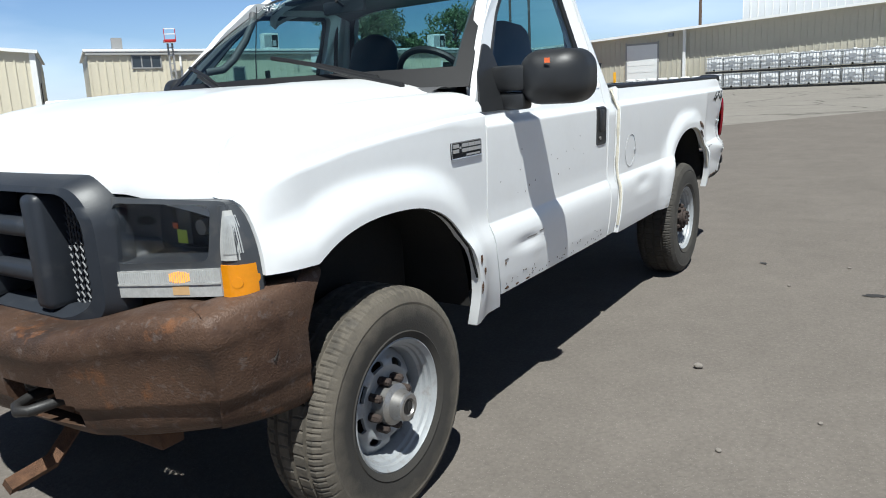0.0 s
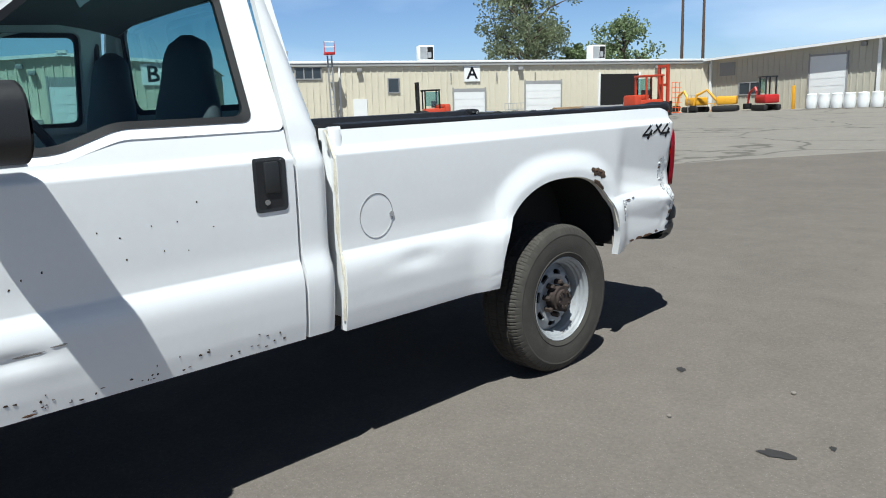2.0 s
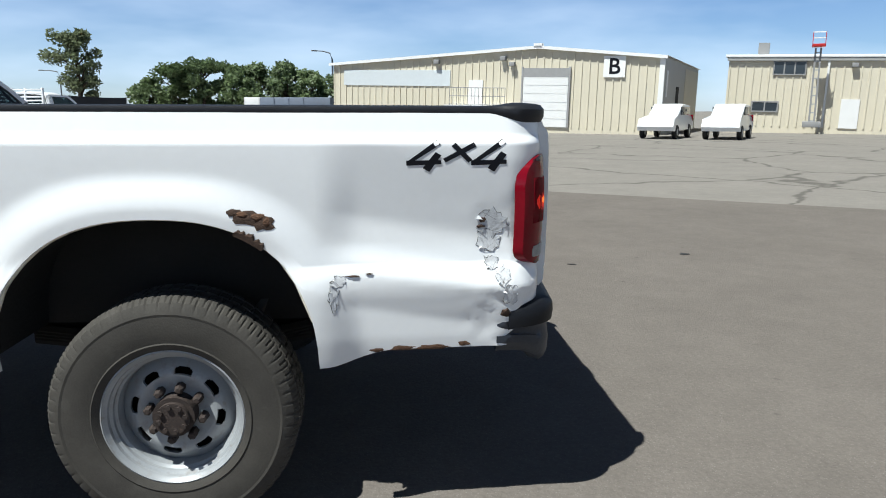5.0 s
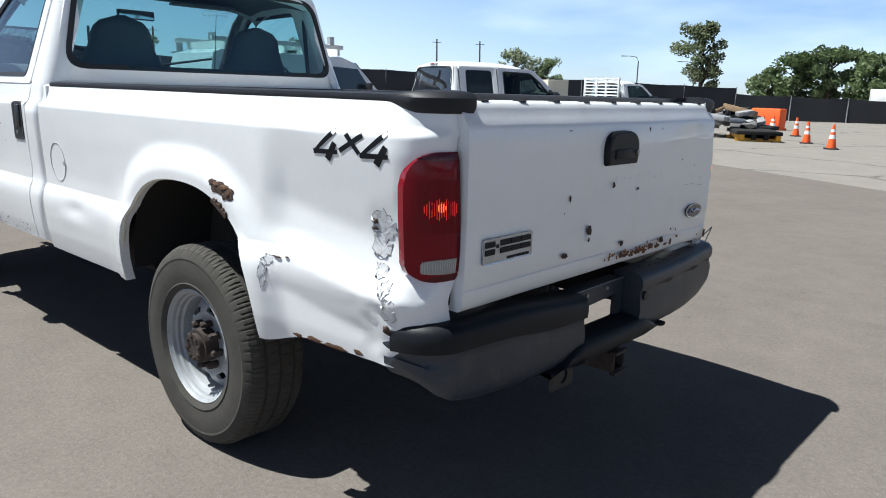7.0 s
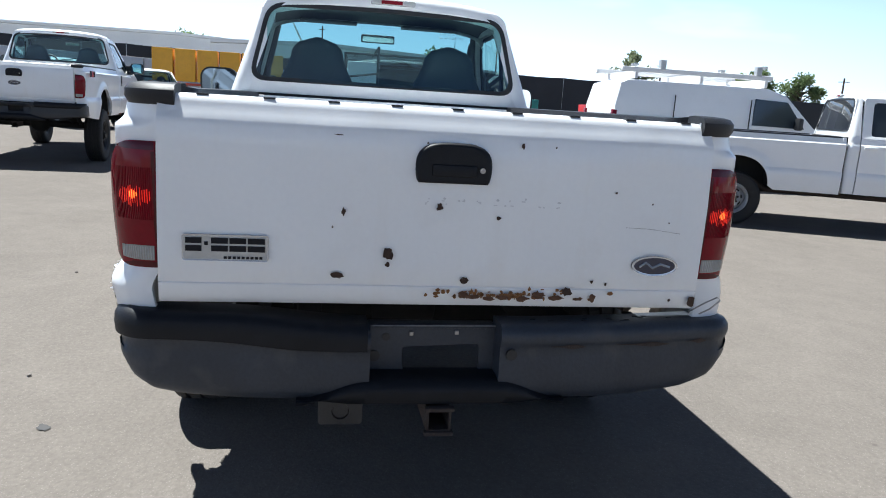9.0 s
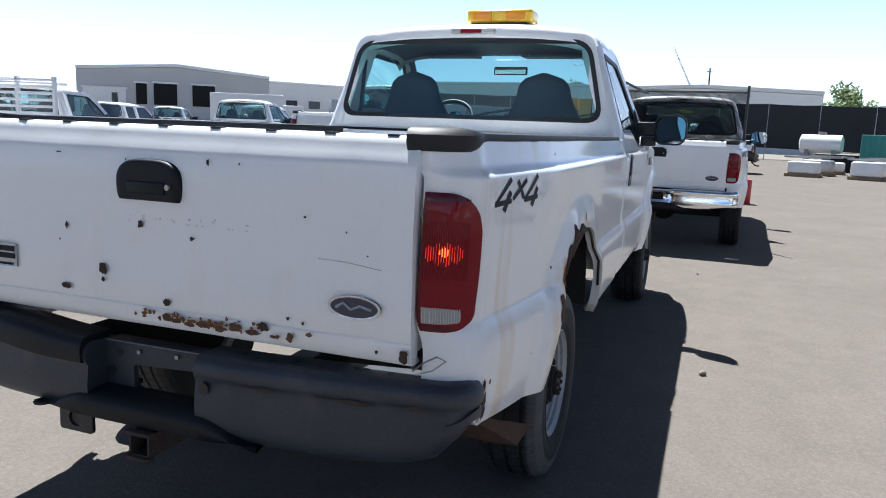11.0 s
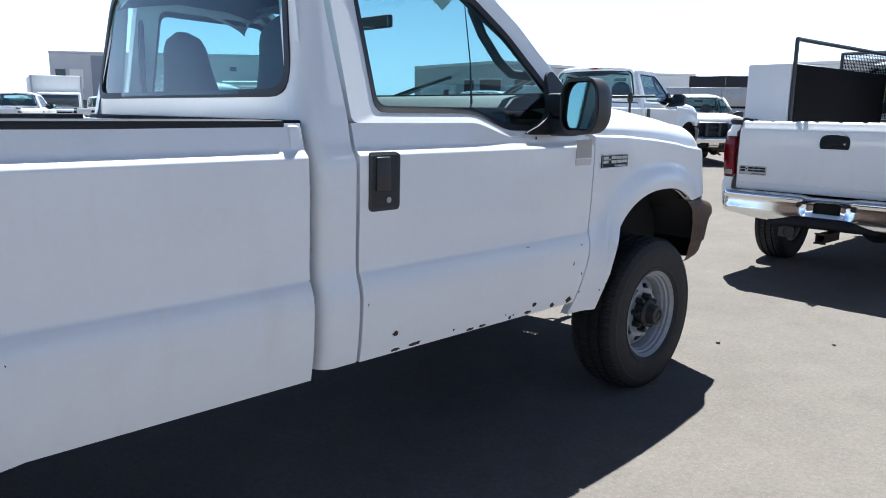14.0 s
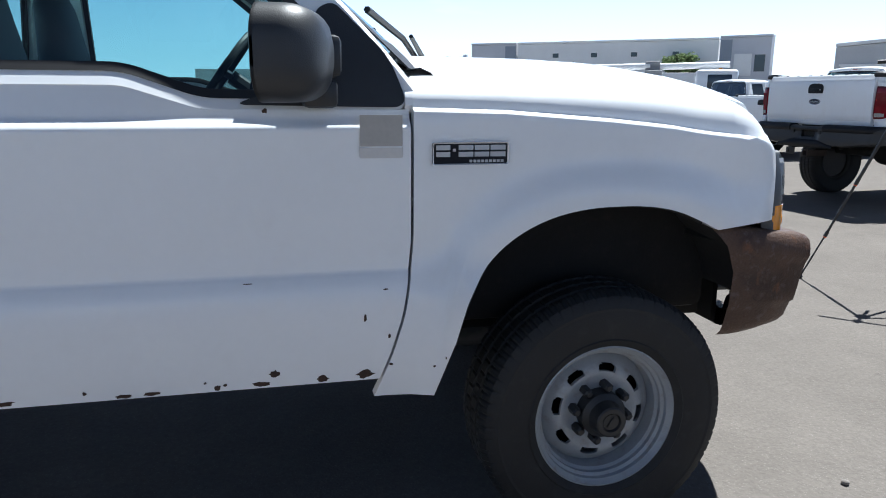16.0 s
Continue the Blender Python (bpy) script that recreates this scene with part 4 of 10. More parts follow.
        ring(bm, [V((x, side * (side_y(x, z, side, worn) + 0.004), z)) for x, z in po], [V((x, side * (side_y(x, z, side, worn) + 0.002), z)) for x, z in rounded(0.098, 0.16, 0.012, 4, 1.678, 1.166)], (0, side * 0.02, 0))
        h = part("door_handle", bm, BLACK, d, "black plastic door handle")
        y0 = side_y(1.68, 1.17, side, worn)
        bm = bmesh.new()
        plate(bm, [V((x, side * (side_y(x, z, side, worn) + 0.0025), z)) for x, z in rounded(0.110, 0.172, 0.012, 4, 1.678, 1.166)], (0, side * 0.002, 0))
        part("pocket", bm, TRIM, h, smooth=0)
        bm = bmesh.new()
        box(bm, 1.642, 1.702, side * (y0 - 0.01), side * (y0 + 0.009), 1.135, 1.246, 0.006)
        part("flap", bm, BLACK, h)
        bm = bmesh.new()
        disc(bm, (1.695, side * (y0 - 0.004), 1.105), 0.010, (0, side, 0), 0.008, 14)
        part("lock", bm, DULLMETAL, h, "dull metal key lock")
        # mirror: arm, shell and glass
        tw, cw = (0.17, 1.0) if side > 0 or not worn else (0.25, 0.85)
        a = bmesh.new()
        box(a, 2.570, 2.655, side * 0.93, side * 1.050, 1.300, 1.368, 0.014)
        box(a, 2.590, 2.665, side * 0.91, side * 1.060, 1.372, 1.470, 0.016)
        mirror = part("side_mirror", a, BLACK, d, "black plastic towing mirror")
        bm = bmesh.new()
        rows = []
        for k in range(13):
            u = k / 12
            x = lerp(2.492, 2.665 if cw == 1.0 else 2.632, u)
            sc = 1.0 if u < 0.35 else math.sqrt(max(0.0, 1 - ((u - 0.35) / 0.66) ** 2.6)) * 0.86 + 0.14
            rows.append([V((x - tw * py, side * (1.148 + py * cw), 1.418 + pz)) for py, pz in rounded(0.262 * sc, 0.208 * sc, 0.075 * sc, 6)])
        vs = sheet(bm, rows, close=True)
        bm.faces.new(vs[-1])
        ring(bm, rows[0], [V((2.487 - tw * py, side * (1.148 + py * cw), 1.418 + pz)) for py, pz in rounded(0.236, 0.182, 0.062, 6)], (-0.006, 0, 0))
        part("mirror_shell", bm, BLACK, mirror)
        bm = bmesh.new()
        plate(bm, [V((2.506 - tw * py - (0.09 if side > 0 else -0.05) * pz, side * (1.148 + py * cw), 1.418 + pz)) for py, pz in rounded(0.242, 0.188, 0.064, 6)], (-0.004, 0, 0))
        part("mirror_glass", bm, MIRRORDARK if side > 0 else MIRRORGLASS, mirror, "tinted mirror glass" if side > 0 else "silvered mirror glass", smooth=0)
        # windscreen pillar
        bm = bmesh.new()
        rows = []
        for k in range(13):
            u = k / 12
            x = lerp(2.905, 2.215, u) + 0.05 * math.sin(math.pi * u)
            z = lerp(1.325, 1.935, u) + 0.03 * math.sin(math.pi * u)
            yy = cab_y(z) + 0.003
            rows.append([(x - 0.065, side * (yy - 0.004), z - 0.028), (x - 0.032, side * yy, z - 0.006), (x - 0.016, side * (yy - 0.008), z - 0.008), (x - 0.014, side * (yy - 0.016), z - 0.010), (x - 0.035, side * (yy - 0.034), z - 0.035)])
        sheet(bm, rows, close=True)
        part("windscreen_pillar", bm, WHITE, t)
        # inner pillar and grab handle
        bm = bmesh.new()
        tube(bm, [(2.82, side * 0.83, 1.40), (2.66, side * 0.80, 1.56), (2.50, side * 0.755, 1.70), (2.24, side * 0.70, 1.875)], 0.020, 8)
        part("inner_pillar", bm, DASH, t)
        if side < 0:
            bm = bmesh.new()
            tube(bm, [(2.64, -0.79, 1.54), (2.56, -0.75, 1.55), (2.50, -0.73, 1.60), (2.42, -0.71, 1.70), (2.36, -0.71, 1.79), (2.33, -0.73, 1.84)], 0.020, 10)
            part("grab_handle", bm, DASH, t)
    # door sill and floor
    part("cab_floor", bx(1.46, 2.95, -0.93, 0.93, 0.62, 0.70, 0.02), UNDER, t)
    bm = bmesh.new()
    sheet(bm, [[(x, y, 1.905 - 0.06 * (abs(y) / 0.74) ** 6 - d) for y in spaced(-0.74, 0.74, 16)] for x, d in ((1.50, 0.02), (1.56, 0.0), (1.8, -0.03), (2.05, -0.02), (2.20, 0.01))])
    part("headliner", bm, DASH, t)
    # windscreen
    bm = bmesh.new()

    def screen(u, v, off=0.0):
        x = lerp(3.01 - 0.165 * v * v, 2.285 - 0.10 * v * v, u) + 0.03 * math.sin(math.pi * u) + off
        z = lerp(1.400, 1.930 - 0.022 * v * v, u) + 0.02 * math.sin(math.pi * u)
        return V((x, v * (cab_y(z) - 0.010), z))

    sheet(bm, [[screen(lerp(0.03, 0.99, i / 10), lerp(-1, 1, j / 20)) for j in range(21)] for i in range(11)])
    g = part("windscreen", bm, SCREEN, t, "dusty tinted windscreen")
    g.visible_shadow = False
    bm = bmesh.new()
    o = [screen(0, lerp(-1, 1, j / 12), 0.004) for j in range(13)] + [screen(lerp(0, 1, j / 8), 1, 0.004) for j in range(1, 9)] + [screen(1, lerp(1, -1, j / 12), 0.004) for j in range(1, 13)] + [screen(lerp(1, 0, j / 8), -1, 0.004) for j in range(1, 8)]
    i_ = [screen(0.135, lerp(-0.93, 0.93, j / 12), 0.004) for j in range(13)] + [screen(lerp(0.135, 0.95, j / 8), 0.93, 0.004) for j in range(1, 9)] + [screen(0.95, lerp(0.93, -0.93, j / 12), 0.004) for j in range(1, 13)] + [screen(lerp(0.95, 0.135, j / 8), -0.93, 0.004) for j in range(1, 8)]
    ring(bm, o, i_, (0.006, 0, 0))
    part("black_border", bm, TRIM, g)
    # cowl and wipers
    bm = bmesh.new()
    rows = []
    for j in range(21):
        v = lerp(-1, 1, j / 20)
        rows.append([(3.00 - 0.16 * v * v, v * 0.86, 1.395), (2.985 - 0.12 * v * v + 0.03, v * 0.84, 1.405), (3.03 - 0.10 * v * v, v * 0.82, 1.392), (3.08 - 0.12 * v * v, v * 0.80, 1.36)])
    sheet(bm, rows)
    part("cowl", bm, GLAREGREY, t, "grey plastic cowl, sun glare put into its colour")
    for k, (ya, yb) in enumerate(((0.66, -0.06), (-0.14, -0.74))):
        bm = bmesh.new()
        up = V((0.024, 0, 0.036))
        a, b, c = screen(-0.02, ya / 0.86, 0.035) + up * 0.7, screen(0.13, lerp(ya, yb, 0.55) / 0.86, 0.03) + up, screen(0.24, yb / 0.86, 0.015) + up
        tube(bm, [a, lerp(a, b, 0.4), b], [0.014, 0.010, 0.007], 8)
        tube(bm, [screen(0.045, ya / 0.86 - 0.14, 0.012) + up * 0.7, screen(0.14, lerp(ya, yb, 0.5) / 0.86, 0.018) + up * 0.7, screen(0.25, yb / 0.86, 0.012) + up * 0.5], 0.010, 6)
        part("wiper", bm, TRIM, t, "black windscreen wiper")
    # dash, wheel, seats, inner mirror
    bm = bmesh.new()
    rows = []
    for j in range(13):
        y = lerp(-0.82, 0.82, j / 12)
        rows.append([(2.88, y, 1.405), (2.70, y, 1.455), (2.57, y, 1.462), (2.50, y, 1.445), (2.455, y, 1.41), (2.44, y, 1.33), (2.52, y, 1.05), (2.75, y, 0.9)])
    sheet(bm, rows)
    part("dashboard", bm, DASH, t)
    bm = bmesh.new()
    c, n = V((2.31, 0.42, 1.42)), V((-0.75, 0, 0.55)).normalized()
    u_, w_ = V((0, 1, 0)), n.cross(V((0, 1, 0)))
    tube(bm, [c + 0.19 * (math.cos(a) * u_ + math.sin(a) * w_) for a in (2 * math.pi * k / 28 for k in range(29))], 0.016, 8)
    tube(bm, [c - 0.18 * u_, c - n * 0.03, c + 0.18 * u_], 0.016, 6)
    tube(bm, [c - n * 0.03, c - n * 0.28], 0.03, 8)
    part("steering_wheel", bm, BLACK, t)
    for y in (0.43, -0.43):
        bm = bmesh.new()
        rows = []
        for k in range(25):
            u = k / 24
            z = lerp(0.98, 1.725, u)
            half = float(np.interp(z, [0.98, 1.40, 1.47, 1.54, 1.60, 1.65], [0.255, 0.250, 0.228, 0.190, 0.168, 0.160]))
            if z > 1.60:
                half = 0.168 * math.sqrt(max(0.012, 1 - ((z - 1.60) / 0.126) ** 2.3))
            th = lerp(0.095, 0.06, u) * (1.0 if z < 1.60 else max(0.15, half / 0.168) ** 0.5)
            x = 1.75 - 0.08 * u
            rows.append([V((x + th * math.cos(a), y + half * (abs(math.sin(a)) ** 0.7) * (1 if math.sin(a) > 0 else -1), z)) for a in (2 * math.pi * i / 24 for i in range(24))])
        vs = sheet(bm, rows, close=True)
        bm.faces.new(vs[-1])
        box(bm, 1.75, 2.22, y - 0.25, y + 0.25, 0.86, 1.02, 0.05, I4, 3)
        part("seat", bm, SEAT, t, "grey vinyl high-backed seat")
    part("centre_seat", bx(1.66, 1.80, -0.17, 0.17, 0.95, 1.36, 0.05, 3), SEAT, t)
    bm = bmesh.new()
    box(bm, 2.405, 2.43, -0.135, 0.115, 1.770, 1.830, 0.010)
    tube(bm, [(2.43, -0.01, 1.805), (2.475, -0.01, 1.825)], 0.008, 6)
    im = part("inner_mirror", bm, BLACK, t)
    part("mirror_glass", bx(2.401, 2.406, -0.125, 0.105, 1.777, 1.823, 0.0), MIRRORGLASS, im, smooth=0)
    # seat belts hanging by the corner posts
    for side in (1, -1):
        bm = bmesh.new()
        tube(bm, [(1.62, side * 0.76, 1.80), (1.63, side * 0.80, 1.45), (1.64, side * 0.84, 1.05)], 0.014, 6)
        part("seat_belt", bm, BLACK, t)
    # sun visors and aerial
    for y in (0.36, -0.36):
        part("sun_visor", bx(2.10, 2.26, y - 0.20, y + 0.20, 1.868, 1.884, 0.006), DASH, t)



def truck_front(t, bumper, worn):
    part("bonnet", longer_nose(bonnet(), -1), WHITE, t)
    part("engine_bay_filler", bx(3.0, 3.92, -0.70, 0.70, 0.62, 1.15, 0.04), UNDER, t)

    def face_x(y, z):
        y = abs(y)
        return 4.085 - 0.070 * (y / 0.85) ** 2 if y < 0.85 else 4.015 - 0.078 * (1 - math.sqrt(max(0.0, 1 - ((y - 0.85) / 0.102) ** 2)))

    for side in (1, -1):
        part("front_wing", longer_nose(wing(side, worn), side), WHITE, t)
        bm = bmesh.new()
        rows = []
        for x in (2.832, 2.842, 2.852, 2.862):
            y0, z1 = side_y(x, 1.248, side, worn) - 0.024, hood_z(x, 0.80)
            rows.append([(x, side * lerp(y0, 0.80, 1 - math.cos(j / 8 * math.pi / 2)), lerp(1.306, z1, math.sin(j / 8 * math.pi / 2) ** 0.9)) for j in range(9)])
        sheet(bm, rows)
        rim_in(bm, lambda c: (0, -side * 0.02, -0.02))
        part("cowl_side", bm, WHITE, t)
        # headlamp: bezel, bowl, lens, corner lamp, signal strip

        def foot(y):
            return 0.862 + 0.09 * (y - 0.43)

        def face(y, z, off=0.0):
            """A place on the lamp's face, which leans back a little with height."""
            return V((face_x(y, z) + off - 0.10 * max(0, z - 1.04), side * y, z))

        def strip(ys, low, high, off, deep=0.04):
            bm = bmesh.new()
            sheet(bm, [[face(y, lerp(low(y), high(y), j / 6), off) for j in range(7)] for y in ys])
            rim_in(bm, lambda c: (-deep, 0, 0))
            return bm

        po = outline([(0.425, foot(0.425) - 0.004), (0.895, foot(0.895) - 0.004), (0.895, 1.06), (0.868, 1.149), (0.428, 1.151)], 5, 0.02)
        pi_ = outline([(0.450, 0.962), (0.805, 0.990), (0.822, 1.138), (0.456, 1.137)], 5, 0.03)
        # the same number of points on both rims
        pi_ = pi_[:8] + [tuple(lerp(V(pi_[7]), V(pi_[8]), k / 6)) for k in range(1, 6)] + pi_[8:]
        bm = bmesh.new()
        ring(bm, [face(y, z, -0.012) for y, z in po], [face(y, z, -0.006) for y, z in pi_], (0.05, 0, 0))
        lamp = part("headlamp", bm, BEZEL, t, "grey headlamp surround")
        part("backing", bx(3.80, 3.90, side * 0.43, side * 0.86, 0.87, 1.13), TRIM, lamp)
        bm = bmesh.new()
        rows = []
        for d, sc in ((0.008, 1.0), (0.03, 0.97), (0.06, 0.92), (0.10, 0.84), (0.13, 0.76)):
            rows.append([face(0.635 + (y - 0.635) * sc, 1.06 + (z - 1.06) * sc, -d) for y, z in pi_])
        vs = sheet(bm, rows, close=True)
        bm.faces.new(vs[-1])
        part("headlamp_bowl", bm, GREYPLASTIC, lamp, "dark grey lamp housing")
        bm = bmesh.new()
        rows = []
        for k in range(9):
            a = k / 8 * math.pi
            rows.append([(3.945 - 0.06 * math.sin(a), side * lerp(0.60, 0.775, k / 8), lerp(1.005, 1.118, j / 6) + 0.006 * math.sin(j)) for j in range(7)])
        sheet(bm, rows)
        part("reflector", bm, BOWLDARK, lamp, "dull dark reflector")
        bm = bmesh.new()
        disc(bm, (3.90, side * 0.69, 1.06), 0.022, (1, 0, 0), 0.04, 16)
        part("headlamp_bulb", bm, DULLMETAL, lamp)
        bm = bmesh.new()
        bm.faces.new([bm.verts.new(face(y, z, -0.006)) for y, z in pi_])
        g = part("headlamp_lens", bm, HEADGLASS, lamp, smooth=0)
        g.visible_shadow = False
        ys = spaced(0.430, 0.844, 12)
        s_ = part("turn_signal", strip(ys, foot, lambda y: foot(y) + 0.076, 0.001), LAMPWHITE, lamp, "clear ribbed turn signal")
        ribs = bmesh.new()
        for k in range(46):
            y = lerp(0.438, 0.820, k / 45)
            tube(ribs, [face(y, foot(y) + 0.040, 0.001), face(y, foot(y) + 0.072, 0.001)], 0.0026, 4)
        tagged(part("ribs", ribs, LAMPCLEAR, s_), kind="stuff")
        part("rim_line", strip(ys, lambda y: foot(y) + 0.034, lambda y: foot(y) + 0.039, 0.004, 0.003), LAMPWHITE, s_)
        for k in range(9 if worn else 1):
            y = 0.668 + 0.0085 * k
            bm = bmesh.new()
            hh = (0.010, 0.013, 0.015, 0.0155, 0.016, 0.0155, 0.015, 0.013, 0.010)[k]
            tube(bm, [face(y, foot(y) + 0.056 - hh, 0.0020), face(y, foot(y) + 0.056 + hh, 0.0020)], 0.0026, 4)
            part("lit_rib", bm, GLOWAMBER, s_, "amber bulb shining through the ribs")
        # pale amber strip: the bulb's glow laid on the lens as plain colour
        part("bulb_glow", strip([0.672, 0.690, 0.710, 0.732], lambda y: foot(y) + 0.006, lambda y: foot(y) + 0.032, 0.0018, 0.001), LAMPAMBERPALE, s_)
        # wrap-round corner pieces
        for nm, mt, off, lab in (("corner_bezel", BEZEL, -0.005, "grey lamp corner surround"), ("corner_lamp", LAMPWHITE, 0.0, "clear ribbed corner lamp"), ("amber_reflector", LAMPAMBER, 0.002, "amber side reflector")):
            clear = nm == "corner_lamp"

            def corner(u, v, extra=0.0):
                z = lerp(0.996, 1.126, v) if clear else lerp(foot(0.86) - 0.002, 0.984, v)
                xe, ye = lamp_edge(z)
                yi = lerp(0.852, 0.868, v**1.5) if clear else 0.850
                ye -= 0.017 if clear else 0.011
                if nm == "corner_bezel":
                    z, yi = lerp(foot(0.86) - 0.006, 1.138, v), 0.846
                    xe, ye = lamp_edge(z)
                    ye -= 0.010
                y = lerp(yi, ye, 1 - (1 - u) ** 1.5)
                xi = face_x(yi, z) - 0.10 * max(0, z - 1.04)
                a = u * math.pi / 2
                x = lerp(xe + 0.008, xi, math.cos(a) ** 0.8)
                return V((x + off + extra, side * (y + extra * 0.6), z))

            bm = bmesh.new()
            sheet(bm, [[corner(i / 12, j / 8) for j in range(9)] for i in range(13)])
            rim_in(bm, lambda c: (-0.02, -side * 0.015, 0))
            cl = part(nm, bm, mt, lamp, lab)
            ribs = bmesh.new()
            if clear:
                for k in range(12):
                    tube(ribs, [corner(0.15 + 0.72 * k / 11, v, 0.0008) for v in (0.14, 0.4, 0.7, 0.90)], 0.0022, 4)
                tagged(part("ribs", ribs, LAMPCLEAR, cl), kind="stuff")
            elif nm == "amber_reflector":
                disc(ribs, tuple(corner(0.45, 0.45, -0.003)), 0.015, (0.8, side * 0.6, 0), 0.004, 18)
                part("round_boss", ribs, LAMPAMBER, cl)
        if side < 0:
            for o in [lamp] + list(lamp.children_recursive):
                for v in o.data.vertices:
                    k = smooth01((-v.co.y - 0.35) / 0.35)
                    v.co.x += 0.034 * k
                    v.co.z += 0.020 * k
    # grille
    bm = bmesh.new()

    def gx(y, z):
        return 4.135 - 0.06 * (abs(y) / 0.45) ** 2 - 0.10 * max(0, z - 1.10) ** 1.0

    po = [(y, z) for y, z in outline([(-0.475, 0.80), (-0.36, 0.735), (0.36, 0.735), (0.475, 0.80), (0.475, 1.12), (0.40, 1.215), (-0.40, 1.215), (-0.475, 1.12)], 6, 0.06)]
    pi_ = [(y * 0.785, 0.990 + (z - 0.975) * 0.70) for y, z in po]
    pm = [(y * 0.92, 0.976 + (z - 0.975) * 0.88) for y, z in po]
    pn = [(y * 0.84, 0.985 + (z - 0.975) * 0.77) for y, z in po]
    for a, b, d0, d1 in ((po, pm, -0.03, 0.022), (pm, pn, 0.022, 0.026), (pn, pi_, 0.026, -0.03)):
        ring(bm, [V((gx(y, z) + d0, y, z)) for y, z in a], [V((gx(y, z) + d1, y, z)) for y, z in b], (0.03, 0, 0))
    gr = part("grille", bm, GREYPLASTIC, t, "dark grey plastic grille", smooth=70)
    for z in (0.915, 1.055):
        bm = bx(4.02, 4.128, -0.17, 0.17, z - 0.030, z + 0.030, 0.022, 3)
        part("bar", bm, GREYPLASTIC, gr)
    for y in (-0.175, 0.175):
        part("upright", bx(4.00, 4.145, y - 0.045, y + 0.045, 0.81, 1.165, 0.026, 3), GREYPLASTIC, gr)
    bm = bmesh.new()
    for k in range(16):
        z = 0.80 + 0.024 * k
        for sg in (1, -1):
            tube(bm, [(4.058, sg * lerp(0.20, 0.39, j / 12), z + 0.008 * (1 if j % 2 else -1)) for j in range(13)], 0.0035, 4)
    for k in range(13):
        for sg in (1, -1):
            y = sg * lerp(0.20, 0.39, k / 12)
            tube(bm, [(4.056, y, 0.80), (4.056, y, 1.17)], 0.003, 4)
    tagged(part("honeycomb_mesh", bm, GREYPLASTIC, gr), kind="stuff")
    part("mesh_backing", bx(3.98, 4.00, -0.42, 0.42, 0.76, 1.17), TRIM, gr)
    # bumper: one smooth section, swept round the nose and back at both ends
    bm = bmesh.new()
    rows = []

    def plan(v):
        s = abs(v)
        e = max(0, (s - 0.74) / 0.26)
        y = 0.915 * (s / 0.74) if s < 0.74 else 0.915 + 0.052 * math.sin(e * math.pi / 2)
        x = 4.300 - 0.155 * (y / 0.915) ** 2.2 if s < 0.74 else 4.145 - 0.345 * e**1.25
        return V((x, y if v >= 0 else -y, 0)), e, y

    SH = [1.0, 1.0, 0.985, 0.95, 0.90, 0.84, 0.79, 0.75, 0.70, 0.60, 0.50, 0.40, 0.34, 0.30, 0.27, 0.20, 0.12, 0.05, 0.0]
    SD = [0.15, 0.055, 0.030, 0.014, 0.006, 0.002, 0.0, 0.004, 0.010, 0.016, 0.020, 0.023, 0.025, 0.027, 0.038, 0.044, 0.050, 0.064, 0.10]
    for i in range(73):
        v = lerp(-1, 1, i / 72)
        p, e, y = plan(v)
        q0, q1 = plan(max(-1, v - 0.01))[0], plan(min(1, v + 0.01))[0]
        tan = (q1 - q0).normalized()
        nrm = V((tan.y, -tan.x, 0))
        top = 0.795 + 0.085 * smooth01((y - 0.30) / 0.48) + 0.045 * e + (0.028 * smooth01((y - 0.5) / 0.35) if worn and v < 0 else 0)
        bot = 0.600 - 0.115 * (1 - smooth01((y - 0.45) / 0.48)) - (0.065 * smooth01((y - 0.5) / 0.35) if worn and v > 0 else 0)
        pts = []
        for h, d in zip(SH, SD):
            k = 1 - h
            pull = 0.085 * e**1.5 * float(np.interp(k, [0, 0.15, 0.4, 0.75, 1.0], [0, 0.6, 1.0, 0.95, 0.80])) - 0.030 * k * smooth01((y - 0.5) / 0.35) * (1 - e)
            c = p - nrm * d * (1 - 0.55 * e)
            c.x += pull
            c.z = lerp(bot, top, h) + (0.006 * math.sin(y * 9) if h < 0.1 else 0)
            pts.append(c)
        rows.append(pts)
    vs = sheet(bm, rows)
    # openings for the tow hooks
    cut = []
    for f in bm.faces:
        c = f.calc_center_median()
        if 0.13 < abs(c.y) < 0.43 and 0.525 < c.z < 0.640 - 0.05 * max(0, (abs(c.y) - 0.36) / 0.07) and c.x > 4.15:
            cut.append(f)
    bmesh.ops.delete(bm, geom=cut, context="FACES")
    rim_in(bm, lambda c: (-0.05, 0, 0))
    fb = part("front_bumper", bm, bumper, t, "bare steel front bumper brown with rust" if worn else "steel front bumper")
    for side in (1, -1):
        bm = bmesh.new()
        tube(bm, [(4.10, side * 0.215, 0.585), (4.25, side * 0.215, 0.582), (4.30, side * 0.235, 0.578), (4.315, side * 0.27, 0.575), (4.30, side * 0.305, 0.578), (4.25, side * 0.325, 0.582), (4.10, side * 0.325, 0.585)], 0.016, 10)
        part("tow_hook", bm, HUBDARK, fb, "dark steel tow hook")
        part("hook_recess", bx(4.08, 4.10, side * 0.05, side * 0.50, 0.50, 0.66), TRIM, fb)
    # bracket hanging below the nose
    bm = bmesh.new()
    box(bm, 4.02, 4.10, 0.00, 0.60, 0.43, 0.50, 0.008)
    tube(bm, [(4.06, 0.16, 0.46), (4.20, 0.17, 0.34), (4.34, 0.175, 0.325)], [0.03, 0.03, 0.028], 4)
    part("tow_bracket", bm, RUSTFLAKE, t, "rusted tow bar bracket")


